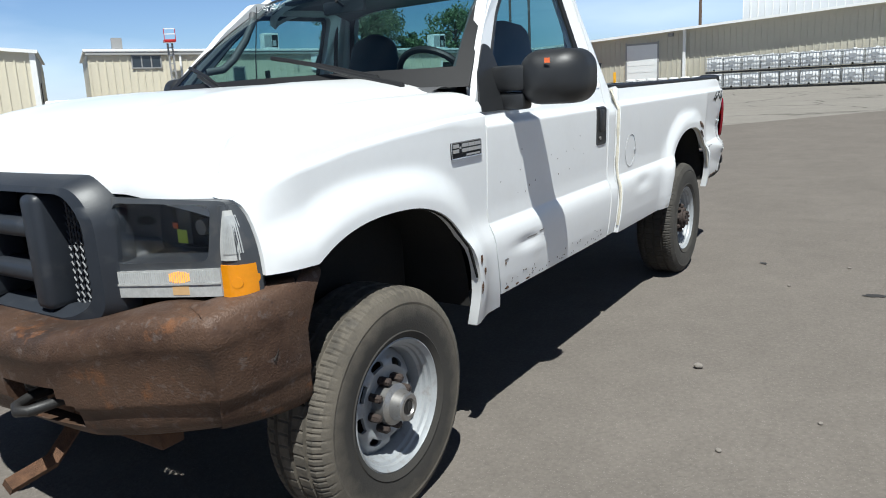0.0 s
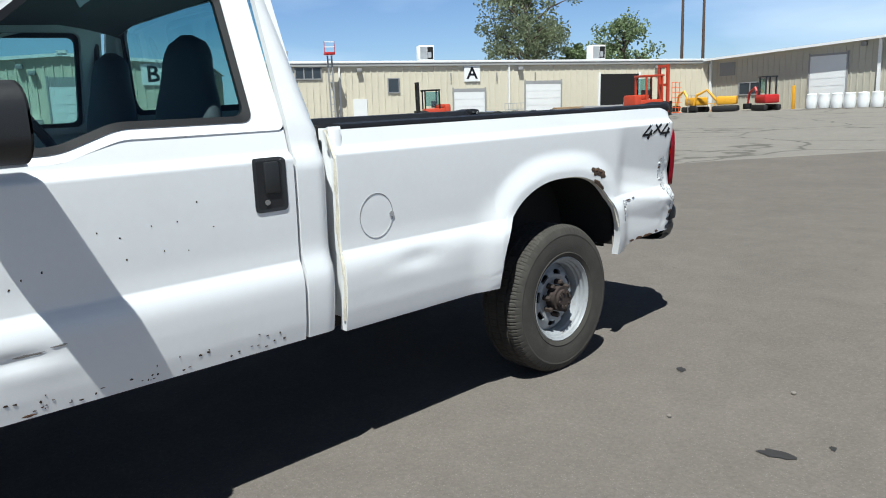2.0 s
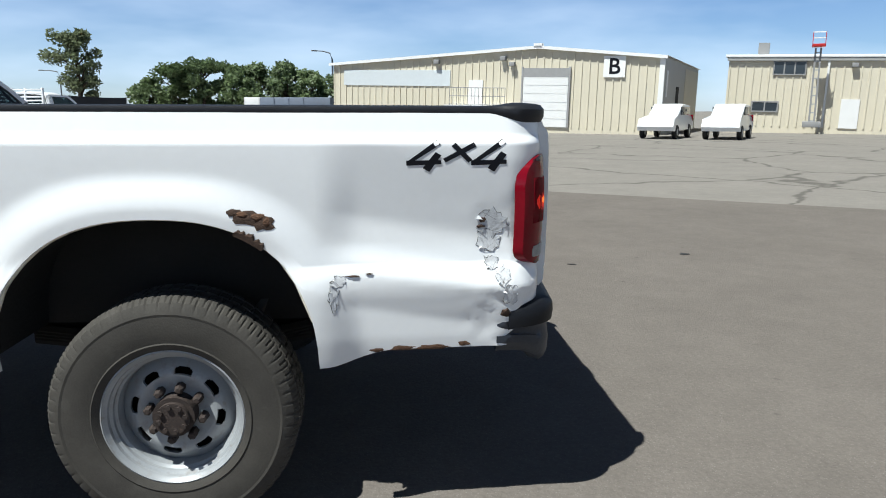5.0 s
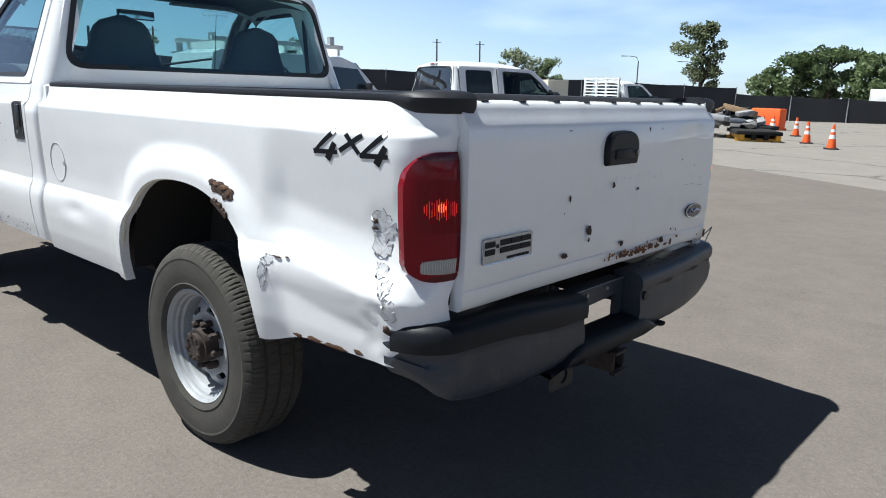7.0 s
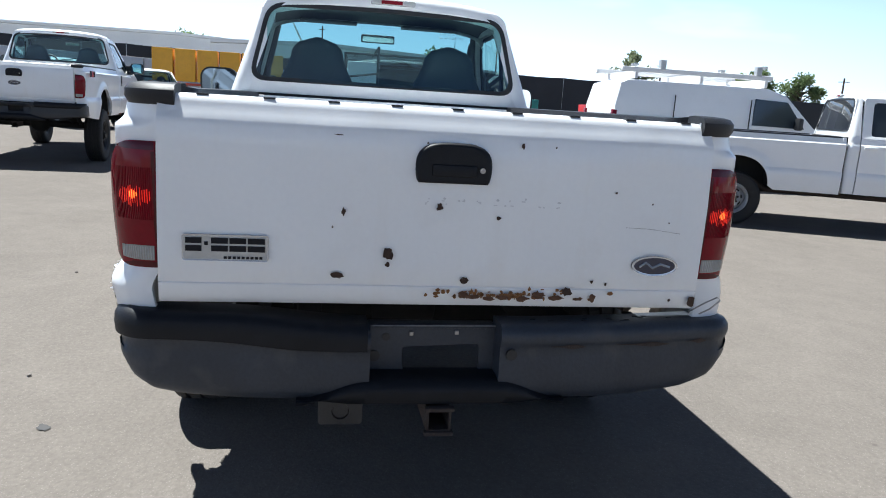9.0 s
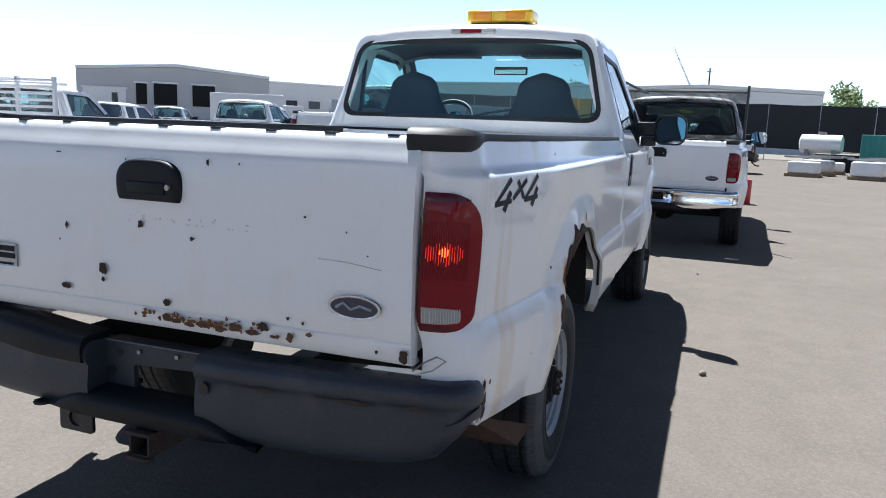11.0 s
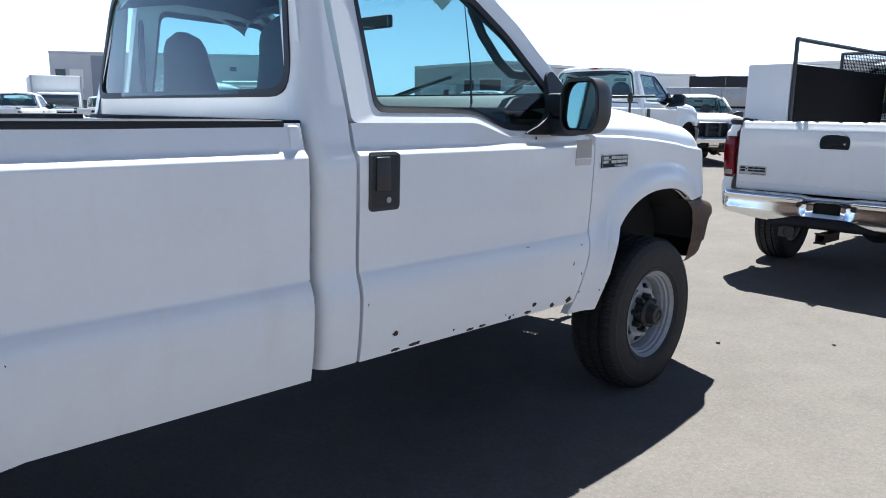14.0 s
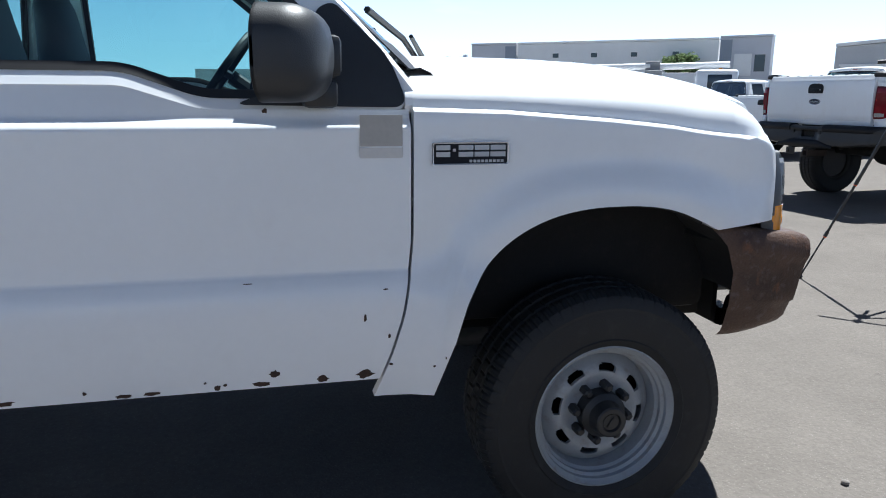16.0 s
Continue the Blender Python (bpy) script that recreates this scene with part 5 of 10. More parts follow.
def rear_bumper(t, bumper):
    """Step bumper of the unworn trucks."""
    bm = bmesh.new()
    rows = []
    for i in range(81):
        v = lerp(-1, 1, i / 80)
        s = abs(v)
        e = max(0, (s - 0.80) / 0.20)
        y = s * 1.06 if s < 0.80 else 0.848 + 0.118 * math.sin(e * math.pi / 2)
        sg = 1 if v >= 0 else -1
        yy = sg * y * (0.957 if sg > 0 else 0.978)
        x = -1.300 + 0.055 * (min(y, 0.93) / 0.9) ** 2.5 + 0.15 * (1 - math.cos(e * math.pi / 2))
        mid = 1 - smooth01((abs(yy) - 0.14) / 0.08)
        top = 0.762 - 0.010 * mid - 0.012 * e**3
        bot = 0.535 + 0.035 * smooth01((y - 0.50) / 0.40) + 0.02 * e**3
        sec = [(-1.205, top - 0.01), (-1.235, top + 0.003), (x + 0.045, top), (x + 0.018, top - 0.006), (x + 0.004, top - 0.022), (x + 0.004 + 0.02 * mid, top - 0.045), (x + 0.012 + 0.03 * mid, top - 0.060), (x + 0.012 + 0.03 * mid, 0.70), (x + 0.010 + 0.03 * mid, 0.665), (x + 0.006 + 0.03 * mid, 0.63), (x + 0.002 + 0.012 * mid, bot + 0.045), (x + 0.008, bot + 0.015), (x + 0.04, bot), (x + 0.08, bot + 0.004)]
        rows.append([(px if k > 1 else max(px + 0.03, x + 0.05), yy, pz) for k, (px, pz) in enumerate(sec)])
    vs = sheet(bm, rows)
    bm.faces.new(vs[0])
    bm.faces.new(vs[-1])
    cut = [f for f in bm.faces if abs(f.calc_center_median().y) < 0.095 and 0.63 < f.calc_center_median().z < 0.70]
    bmesh.ops.delete(bm, geom=cut, context="FACES")
    rim_in(bm, lambda c: (0.03, 0, 0))
    rb = part("rear_bumper", bm, bumper, t, "steel rear step bumper", smooth=50)
    part("plate_recess", bx(-1.225, -1.215, -0.12, 0.12, 0.60, 0.72), UNDER, rb, "dark rusty number plate recess")
    bm = bmesh.new()
    rows = []
    for k in range(25):
        u = lerp(-1, 1, k / 24)
        yy = 0.02 + 0.42 * u
        b = 1 - smooth01((abs(u) - 0.45) / 0.55)
        zt = 0.545 + 0.050 * b
        rows.append([(-1.255, yy, zt + 0.006), (-1.285 - 0.010 * b, yy, zt + 0.003), (-1.297 - 0.014 * b, yy, zt - 0.016), (-1.299 - 0.014 * b, yy, lerp(zt, 0.508, 0.6)), (-1.290 - 0.008 * b, yy, 0.510), (-1.25, yy, 0.504)])
    sheet(bm, rows)
    part("lower_step", bm, PADBLACK, rb, "worn black lower step", smooth=85)
    for sgn in () if bumper is CHROME else (1, -1):
        bm = bmesh.new()
        rows = []
        for k in range(21):
            s = lerp(0.25, 1.0, (k / 20) ** 0.7)
            e = max(0, (s - 0.80) / 0.20)
            y = s * 1.06 if s < 0.80 else 0.848 + 0.126 * math.sin(e * math.pi / 2)
            xo = -1.312 + 0.055 * (min(y, 0.93) / 0.9) ** 2.5 + 0.15 * (1 - math.cos(e * math.pi / 2))
            y *= 0.957
            rows.append([(px, sgn * y, pz) for px, pz in ((max(-1.165, xo + 0.06), 0.765), (max(-1.18, xo + 0.055), 0.783), (xo + 0.045, 0.783), (xo + 0.018, 0.777), (xo, 0.758), (xo - 0.003, 0.735), (xo + 0.004, 0.712), (xo + 0.02, 0.700))])
        vs = sheet(bm, rows)
        bm.faces.new(vs[0])
        bm.faces.new(vs[-1])
        part("step_pad", bm, PADBLACK, rb, "black plastic step pad", smooth=85)
    for y in (0.205, -0.205):
        bm = bmesh.new()
        disc(bm, (-1.272, y, 0.690), 0.020, (-1, 0, 0), 0.026, 16)
        part("lamp_socket", bm, TRIM, rb)
    for y in (0.07, -0.06):
        bm = bmesh.new()
        disc(bm, (-1.268, y, 0.732), 0.006, (-1, 0, 0), 0.012, 8)
        part("bolt", bm, DULLMETAL, rb)


def worn_rear_bumper(t, bumper):
    """Step bumper pushed in under the tailgate: two hollow wings, a set-back middle with its plate opening, a lower step, one pad left on."""
    def wing_rows(side, inner, end):
        rows = []
        steps = [(lerp(inner, 0.84, k / 22), 0.0) for k in range(23)] + [(0.84, k / 14) for k in range(1, 15)] + ([(0.84, 1.0 + k / 4) for k in range(1, 5)] if side > 0 else [])
        for y, e in steps:
            a = min(1.0, e) * math.pi / 2
            xo = -1.232 + 0.03 * (y / 0.84) ** 3
            if e > 0:
                y, xo = 0.84 + (end - 0.84) * math.sin(a), -1.202 + (0.135 if side > 0 else 0.11) * (1 - math.cos(a)) + 0.05 * max(0.0, e - 1)
            zt = (lerp(0.722, 0.737, smooth01((y - 0.2) / 0.7)) if side < 0 else lerp(0.700, 0.727, smooth01((y - 0.25) / 0.4))) - 0.010 * max(0.0, e - 0.6)
            zb = float(np.interp(y, [0.2, 0.45, 0.6, 0.77, 0.86, 0.92, 0.97], [0.482, 0.482, 0.488, 0.508, 0.538, 0.580, 0.640] if side < 0 else [0.482, 0.482, 0.484, 0.494, 0.510, 0.535, 0.575]))
            nx, ny = math.cos(a), math.sin(a)
            w = 0.7 if e > 0.3 else 1.0
            sec = [(0.115 * w, zt - 0.004), (0.036, zt), (0.015, zt - 0.006), (0.003, zt - 0.022), (0.0, zt - 0.042), (0.004, zt - 0.060), (0.011, zt - 0.070), (0.008, zt - 0.10), (0.004, lerp(zb, zt, 0.42)), (0.006, lerp(zb, zt, 0.25)), (0.009, zb + 0.034), (0.018, zb + 0.014), (0.036, zb), (0.06, zb + 0.010)]
            wave = 0.0015 * noise.noise(V((y * 6, side, 1)))
            rows.append([V((xo + nx * d + wave, side * (y - ny * d), z)) for d, z in sec])
        return rows

    bm = bmesh.new()
    for side, inner, end in ((-1, 0.150, 0.950), (1, 0.240, 0.968)):
        vs = sheet(bm, wing_rows(side, inner, end))
        bm.faces.new(vs[0])
    rim_in(bm, lambda c: (0.012, 0, 0))
    rb = part("rear_bumper", bm, bumper, t, "slate painted steel rear step bumper, scuffed", smooth=50)
    # set-back middle with the plate's opening
    bm = bmesh.new()
    k = 6
    hole = outline([(-0.104, 0.552), (0.06, 0.545), (0.136, 0.556), (0.138, 0.628), (-0.102, 0.640)], k, 0.012)
    rect = outline([(-0.152, 0.492), (0.06, 0.490), (0.242, 0.492), (0.242, 0.692), (-0.152, 0.700)], k, 0.004)
    ring(bm, [V((-1.146, y, z)) for y, z in rect], [V((-1.146, y, z)) for y, z in hole], (-0.018, 0, 0))
    box(bm, -1.150, -1.085, -0.152, 0.242, 0.688, 0.696, 0.002, Matrix.Translation((0, 0, 0)))
    mid = part("centre_plate", bm, bumper, rb, "set-back middle of the bumper with an open plate recess")
    bm = bmesh.new()
    tube(bm, [(-1.151, 0.236, 0.6965), (-1.151, -0.150, 0.6985)], 0.0022, 5)
    part("bare_edge", bm, DULLMETAL, mid, "bare bright metal edge")
    for y, z in ((0.112, 0.672), (-0.028, 0.676)):
        part("bolt", bx(-1.154, -1.146, y - 0.006, y + 0.006, z - 0.006, z + 0.006, 0.001), DULLMETAL, mid)
    for y, z, x, r in ((0.188, 0.660, -1.1475, 0.012), (-0.185, 0.632, -1.2295, 0.017), (0.222, 0.600, -1.1475, 0.017)):
        bm = bmesh.new()
        disc(bm, (x + 0.006, y, z), r, (-1, 0, 0), 0.008, 16)
        part("lamp_socket", bm, TRIM, rb, "empty dark lamp hole")
    # lower step: a dark ledge bowed out in the middle, its ends swept down to the lower edge
    bm = bmesh.new()
    rows = []
    for i in range(41):
        u = lerp(-1, 1, i / 40)
        y = 0.045 + 0.405 * u
        b = 1 - smooth01((abs(u) - 0.50) / 0.50)
        zt, xo = lerp(0.490, 0.553, b), -1.239 - 0.006 * b
        zb = 0.486 - 0.012 * b
        rows.append([V((-1.135, y, zt + 0.004)), V((-1.190, y, zt + 0.004)), V((-1.216, y, zt - 0.002)), V((xo + 0.005, y, zt - 0.013)), V((xo, y, lerp(zt, zb, 0.5))), V((xo + 0.006, y, zb + 0.008)), V((xo + 0.03, y, zb)), V((-1.150, y, zb + 0.004))])
    vs = sheet(bm, rows)
    bm.faces.new(vs[0])
    bm.faces.new(vs[-1])
    part("lower_step", bm, PADBLACK, rb, "worn black lower step", smooth=60)
    # the pad that is left, over the driver's wing
    bm = bmesh.new()
    rows = []
    for row in wing_rows(1, 0.250, 0.968)[:-2]:
        back, lip = row[0], row[1]
        out = (row[4] - row[0]).normalized()
        out = V((out.x, out.y, 0)).normalized()
        o, top = row[4], row[1].z + 0.018
        droop = 0.078 + 0.012 * noise.noise(V((o.y * 3, 0, 4)))
        rows.append([back + V((0, 0, 0.006)), V((back.x, back.y, top)), V((lip.x, lip.y, top + 0.002)) + out * 0.010, V((o.x, o.y, top - 0.008)) - out * 0.002, V((o.x, o.y, top - 0.026)) + out * 0.008, V((o.x, o.y, top - 0.05)) + out * 0.010, V((o.x, o.y, top - droop)) + out * 0.007, V((o.x, o.y, top - droop - 0.006)) - out * 0.008])
    vs = sheet(bm, rows)
    bm.faces.new(vs[0])
    bm.faces.new(vs[-1])
    part("step_pad", bm, PADBLACK, rb, "black plastic step pad", smooth=60)
    # slots punched in the bare ledge, and scuffs of bare rust
    rnd = random.Random(61)
    for k in range(16):
        y, x, z = rnd.uniform(-0.82, -0.20), rnd.uniform(-1.185, -1.135), 0.0
        z = lerp(0.722, 0.737, smooth01((-y - 0.2) / 0.7)) - 0.0008
        part("ledge_slot", bx(x - 0.0025, x + 0.0025, y - 0.008, y + 0.008, z - 0.002, z + 0.0012), TRIM, rb)
    for y0, y1, z in ((-0.70, -0.52, 0.664), (-0.83, -0.76, 0.672), (-0.42, -0.30, 0.658)):
        bm = bmesh.new()
        rows = []
        for k in range(10):
            y = lerp(y0, y1, k / 9)
            xo = -1.232 + 0.03 * (abs(y) / 0.84) ** 3
            w = 0.006 * math.sin(math.pi * (k + 0.5) / 10) * (1 + 0.6 * math.sin(7 * k))
            rows.append([V((xo + 0.002, y, z + w)), V((xo + 0.004, y, z - w))])
        sheet(bm, rows)
        part("rust_scuff", bm, HUBRUST, rb)


def truck_bed(t, bumper, worn, dark_rear=True):
    for side in (1, -1):
        b = part("bed_side", bed_side(side, worn), WHITE_RUN if worn and side < 0 else WHITE, t)
        bm = bmesh.new()
        rows = []
        for s in [1.335] + spaced(1.32, -0.78, 14) + spaced(-0.80, CORNER_S - 0.21, 22):
            p = bed_point(s, 1.352, side, 0, False)
            o = (bed_point(s, 1.352, side, 0.01, False) - p) / 0.01 if s > CORNER_S - 0.196 else V((-1, 0, 0))
            e = smooth01((-0.97 - s) / 0.12)
            w = lerp(0.17, 0.085, smooth01((-0.97 - s) / 0.14))
            hgt, low = 0.008 + 0.010 * e, 0.014 + 0.026 * e
            sec = [(0.003 + 0.007 * e, -low), (0.005 + 0.015 * e, -low * 0.55), (0.005 + 0.015 * e, 0.0), (0.003 + 0.005 * e, hgt * 0.75), (-0.012, hgt), (-0.05, hgt + 0.003), (-w, hgt), (-w - 0.006, -0.01), (-w - 0.004, -0.035)]
            rows.append([p + o * d + V((0, 0, h)) for d, h in sec])
        vs = sheet(bm, rows)
        bm.faces.new(vs[0])
        bm.faces.new(vs[-1])
        part("rail_cap", bm, FADED, b, "faded black plastic bed rail cap")
        part("inner_wall", bx(-1.08, 1.36, side * 0.775, side * 0.80, 1.12, 1.345), WHITE_BED, b)
        # rear lamp
        l = part("tail_lamp", tail_lamp_patch(side, 0.862, 1.214, 0.0, round_top=0.095), LAMPRED, t, "deep red tail lamp, lit")
        part("clear_section", tail_lamp_patch(side, 0.884, 0.926, 0.0012, -1.192, -1.110, 4, 12, 0.012, False), LAMPGREY, l, "clear ribbed reversing lens")
        ribs = bmesh.new()
        for k in range(15):
            s = lerp(-1.190, -1.113, k / 14)
            tube(ribs, [lamp_point(s, z, side, 0.0014) for z in (0.887, 0.905, 0.923)], 0.0016, 4)
        tagged(part("clear_ribs", ribs, LAMPCLEAR, l), kind="stuff")
        ribs = bmesh.new()
        for k in range(21):
            s = lerp(-1.196, -1.106, k / 20)
            tube(ribs, [lamp_point(s, z, side, 0.0004) for z in (0.998, 1.03, 1.07, 1.11, 1.142)], 0.0016, 4)
        tagged(part("ribs", ribs, LAMPRED, l), kind="stuff")
        part("dark_hood", tail_lamp_patch(side, 1.190, 1.212, 0.0010, -1.201, -1.106, 4, 12, 0.02, False), LAMPDARK, l)
        part("dark_foot", tail_lamp_patch(side, 0.864, 0.880, 0.0010, -1.201, -1.120, 3, 12, 0.008, False), LAMPDARK, l)
        part("dark_edge", tail_lamp_patch(side, 0.884, 1.186, 0.0010, -1.202, -1.195, 12, 2, 0.0, False), LAMPDARK, l)
        for k in range(15 if worn else 1):
            s = lerp(-1.190, -1.118, k / 14)
            hh = 0.034 * (0.8 + 0.2 * math.sin(k * 1.7)) * (1 - 0.6 * (abs(k - 7) / 8) ** 2)
            bm = bmesh.new()
            tube(bm, [lamp_point(s, 1.066 + hh * q, side, 0.0006) for q in (-1.0, -0.4, 0.2, 0.8)], 0.0014, 4)
            part("lit_rib", bm, GLOWDEEP, l, "bulb shining through the ribs")
        for k, hh in enumerate((0.005, 0.010, 0.012, 0.008) if worn else ()):
            bm = bmesh.new()
            tube(bm, [lamp_point(-1.163 + 0.0052 * k, 1.068 + hh * q, side, 0.0012) for q in (-1, 0, 1)], 0.0017, 4)
            part("lit_spot", bm, GLOWRED, l, "glowing orange spot of the bulb")
        # wheel house
        bm = bmesh.new()
        rows = []
        xc = ARCH["r", side][0]
        for k in range(25):
            a = math.pi * k / 24
            x, z = xc + 0.50 * math.cos(a), 0.60 + 0.50 * math.sin(a) ** 0.85
            rows.append([(x, side * 0.955, z), (x, side * 0.60, z)])
        sheet(bm, rows)
        bm.faces.new([bm.verts.new(r[1]) for r in rows])
        part("wheelhouse", bm, LINER, b, "dark wheelhouse lining")
        bm = bmesh.new()
        rows = []
        xc = ARCH["f", side][0]
        for k in range(25):
            a = math.pi * k / 24
            x, z = xc + 0.50 * math.cos(a), 0.58 + 0.50 * math.sin(a) ** 0.85
            if x > 3.80:
                z = max(z, 0.72)
            rows.append([(x, side * 0.955, z), (x, side * 0.52, z)])
        sheet(bm, rows)
        part("front_wheelhouse", bm, LINER, t, "dark wheelhouse lining")
        part("inner_wing", bx(3.02, 3.90, side * 0.50, side * 0.53, 0.62, 1.12), LINER, t)
    part("bed_floor", bx(-1.10, 1.36, -0.59, 0.59, 0.80, 0.84), WHITE_BED, t)
    for side in (1, -1):
        part("wheel_hump", bx(-0.52, 0.56, side * 0.575, side * 0.80, 1.10, 1.125, 0.01), WHITE_BED, t)
        part("wheel_hump_side", bx(-0.52, 0.56, side * 0.565, side * 0.58, 0.82, 1.11), WHITE_BED, t)
        for x0, x1 in ((0.55, 1.36), (-1.10, -0.51)):
            part("bed_floor_edge", bx(max(x0, -1.02), x1, side * 0.58, side * 0.86, 0.80, 0.838), WHITE_BED, t)
            part("lower_wall", bx(x0, x1, side * 0.78, side * 0.80, 0.84, 1.13), WHITE_BED, t)
    part("bed_front", bx(1.345, 1.380, -0.965, 0.965, 0.60, 1.345, 0.008), WHITE_BED, t)
    # tailgate
    bm = bmesh.new()
    rows = []
    for i in range(41):
        y = lerp(-0.781, 0.834 if worn else 0.790, i / 40)
        row = []
        for z, x in ((0.768, -1.165), (0.785, -1.180), (0.826, -1.183), (0.830, -1.180), (0.836, -1.184), (0.90, -1.186), (1.0, -1.188), (1.1, -1.188), (1.2, -1.186), (1.268, -1.183), (1.285, -1.178), (1.30, -1.166), (1.325, -1.155), (1.338, -1.148), (1.346, -1.138), (1.348, -1.10)):
            dent = 0.0
            if worn:
                dent = 0.008 * bump2(y, z, -0.60, 1.20, 0.12, 0.06) + 0.006 * bump2(y, z, 0.1, 1.0, 0.3, 0.1) + 0.003 * noise.noise(V((y * 5, z * 5, 2)))
            row.append((x + dent, y, z))
        rows.append(row)
    sheet(bm, rows)
    rim_in(bm, lambda c: (0.045, 0, 0))
    g = part("tailgate", bm, WHITE_BED, t, "dented white tailgate with chipped paint and a rusted lower edge" if worn else "white tailgate")
    part("inner_panel", bx(-1.135, -1.10, -0.78, 0.78, 0.80, 1.325), WHITE_BED, g)
    for k in range(9):
        y = lerp(-0.70, 0.72, k / 8)
        part("slot", bx(-1.142, -1.116, y - 0.016, y + 0.016, 1.344, 1.3495), TRIM, g)
    # handle: a black dome-topped pull
    po = [(0.02 + 0.112 * math.copysign(abs(math.cos(a)) ** 0.62, math.cos(a)), 1.182 + (0.072 * math.sin(a) ** 0.75 if math.sin(a) > 0 else -0.045 * min(1.0, abs(math.sin(a)) * 2.2))) for a in (2 * math.pi * (k + 0.5) / 40 for k in range(40))]
    bm = bmesh.new()
    sheet(bm, [[V((x, 0.02 + (y - 0.02) * q, 1.186 + (z - 1.186) * q)) for y, z in po] for x, q in ((-1.180, 1.0), (-1.194, 0.99), (-1.201, 0.955), (-1.2035, 0.90), (-1.204, 0.82))], close=True)
    bm.faces.new([bm.verts.new(V((-1.204, 0.02 + (y - 0.02) * 0.82, 1.186 + (z - 1.186) * 0.82))) for y, z in po])
    h = part("tailgate_handle", bm, PADBLACK, g, "black plastic tailgate handle", smooth=50)
    part("pull", bx(-1.209, -1.20, -0.045, 0.085, 1.158, 1.192, 0.004), PADBLACK, h)
    bm = bmesh.new()
    disc(bm, (-1.206, -0.060, 1.180), 0.008, (-1, 0, 0), 0.008, 14)
    part("lock", bm, DULLMETAL, h)
    (worn_rear_bumper if worn else rear_bumper)(t, bumper)
    # hitch and plug below
    hy, dz = 0.029, -0.038
    bm = bmesh.new()
    for a, b_, c, d_ in ((-0.036, 0.036, 0.498, 0.505), (-0.036, 0.036, 0.435, 0.442), (0.030, 0.037, 0.435, 0.505), (-0.037, -0.030, 0.435, 0.505)):
        box(bm, -1.25, -0.95, hy + a, hy + b_, c + dz, d_ + dz)
    box(bm, -1.262, -1.238, hy - 0.044, hy + 0.044, 0.426 + dz, 0.438 + dz, 0.002)
    box(bm, -1.262, -1.238, hy - 0.044, hy + 0.044, 0.502 + dz, 0.514 + dz, 0.002)
    part("hitch_receiver", bm, HUBRUST, t, "rusted hitch receiver")
    bm = bmesh.new()
    nb = len(rounded(0.13, 0.085, 0.01, 8))
    ring(bm, [V((-1.20, 0.320 + a, 0.445 + c)) for a, c in rounded(0.13, 0.085, 0.01, 8)], [V((-1.202, 0.320 + 0.026 * math.cos(k * 2 * math.pi / nb + 0.4), 0.445 + 0.026 * math.sin(k * 2 * math.pi / nb + 0.4))) for k in range(nb)], (-0.012, 0, 0))
    disc(bm, (-1.185, 0.320, 0.445), 0.024, (-1, 0, 0), 0.01, 16)
    box(bm, -1.20, -0.95, 0.285, 0.355, 0.483, 0.50, 0.004)
    part("trailer_plug", bm, HUBDARK, t, "bolted bracket for a trailer plug")


def truck_under(t):
    for y in (0.42, -0.42):
        part("frame_rail", bx(-1.15, 4.05, y - 0.04, y + 0.04, 0.52, 0.68, 0.01), UNDER, t)
    bm = bmesh.new()
    tube(bm, [(REAR_X, -0.75, 0.40), (REAR_X, 0.75, 0.40)], 0.055, 12)
    bmesh.ops.create_uvsphere(bm, u_segments=16, v_segments=10, radius=0.16, matrix=Matrix.Translation((REAR_X, 0, 0.42)))
    part("rear_axle", bm, UNDER, t)
    bm = bmesh.new()
    tube(bm, [(FRONT_X, -0.75, 0.40), (FRONT_X, 0.75, 0.40)], 0.05, 12)
    bmesh.ops.create_uvsphere(bm, u_segments=16, v_segments=10, radius=0.14, matrix=Matrix.Translation((FRONT_X, 0.25, 0.41)))
    part("front_axle", bm, UNDER, t)
    for y in (0.50, -0.50):
        bm = bmesh.new()
        for k in range(4):
            tube(bm, [(REAR_X + 0.62, y, 0.55 - 0.012 * k), (REAR_X, y, 0.47 - 0.012 * k), (REAR_X - 0.62, y, 0.60 - 0.012 * k)], 0.02, 6)
        part("leaf_spring", bm, UNDER, t)
        bm = bmesh.new()
        tube(bm, [(REAR_X - 0.08, y * 1.25, 0.42), (REAR_X - 0.30, y * 1.1, 0.78)], 0.03, 8)
        part("shock_absorber", bm, HUBDARK, t)
        bm = bmesh.new()
        tube(bm, [(FRONT_X + 0.10, y * 1.15, 0.45), (FRONT_X + 0.14, y * 1.1, 0.98)], 0.03, 8)
        part("front_shock_absorber", bm, HUBDARK, t)
    part("fuel_tank", bx(0.75, 1.55, 0.10, 0.78, 0.50, 0.72, 0.05), UNDER, t)
    part("gearbox", bx(1.7, 2.9, -0.30, 0.28, 0.42, 0.68, 0.06), UNDER, t)
    bm = bmesh.new()
    tube(bm, [(3.0, -0.45, 0.52), (1.8, -0.62, 0.50), (0.5, -0.66, 0.52), (0.2, -0.70, 0.70), (-0.35, -0.72, 0.66), (-0.55, -0.86, 0.60)], 0.035, 10)
    part("exhaust_pipe", bm, HUBRUST, t)


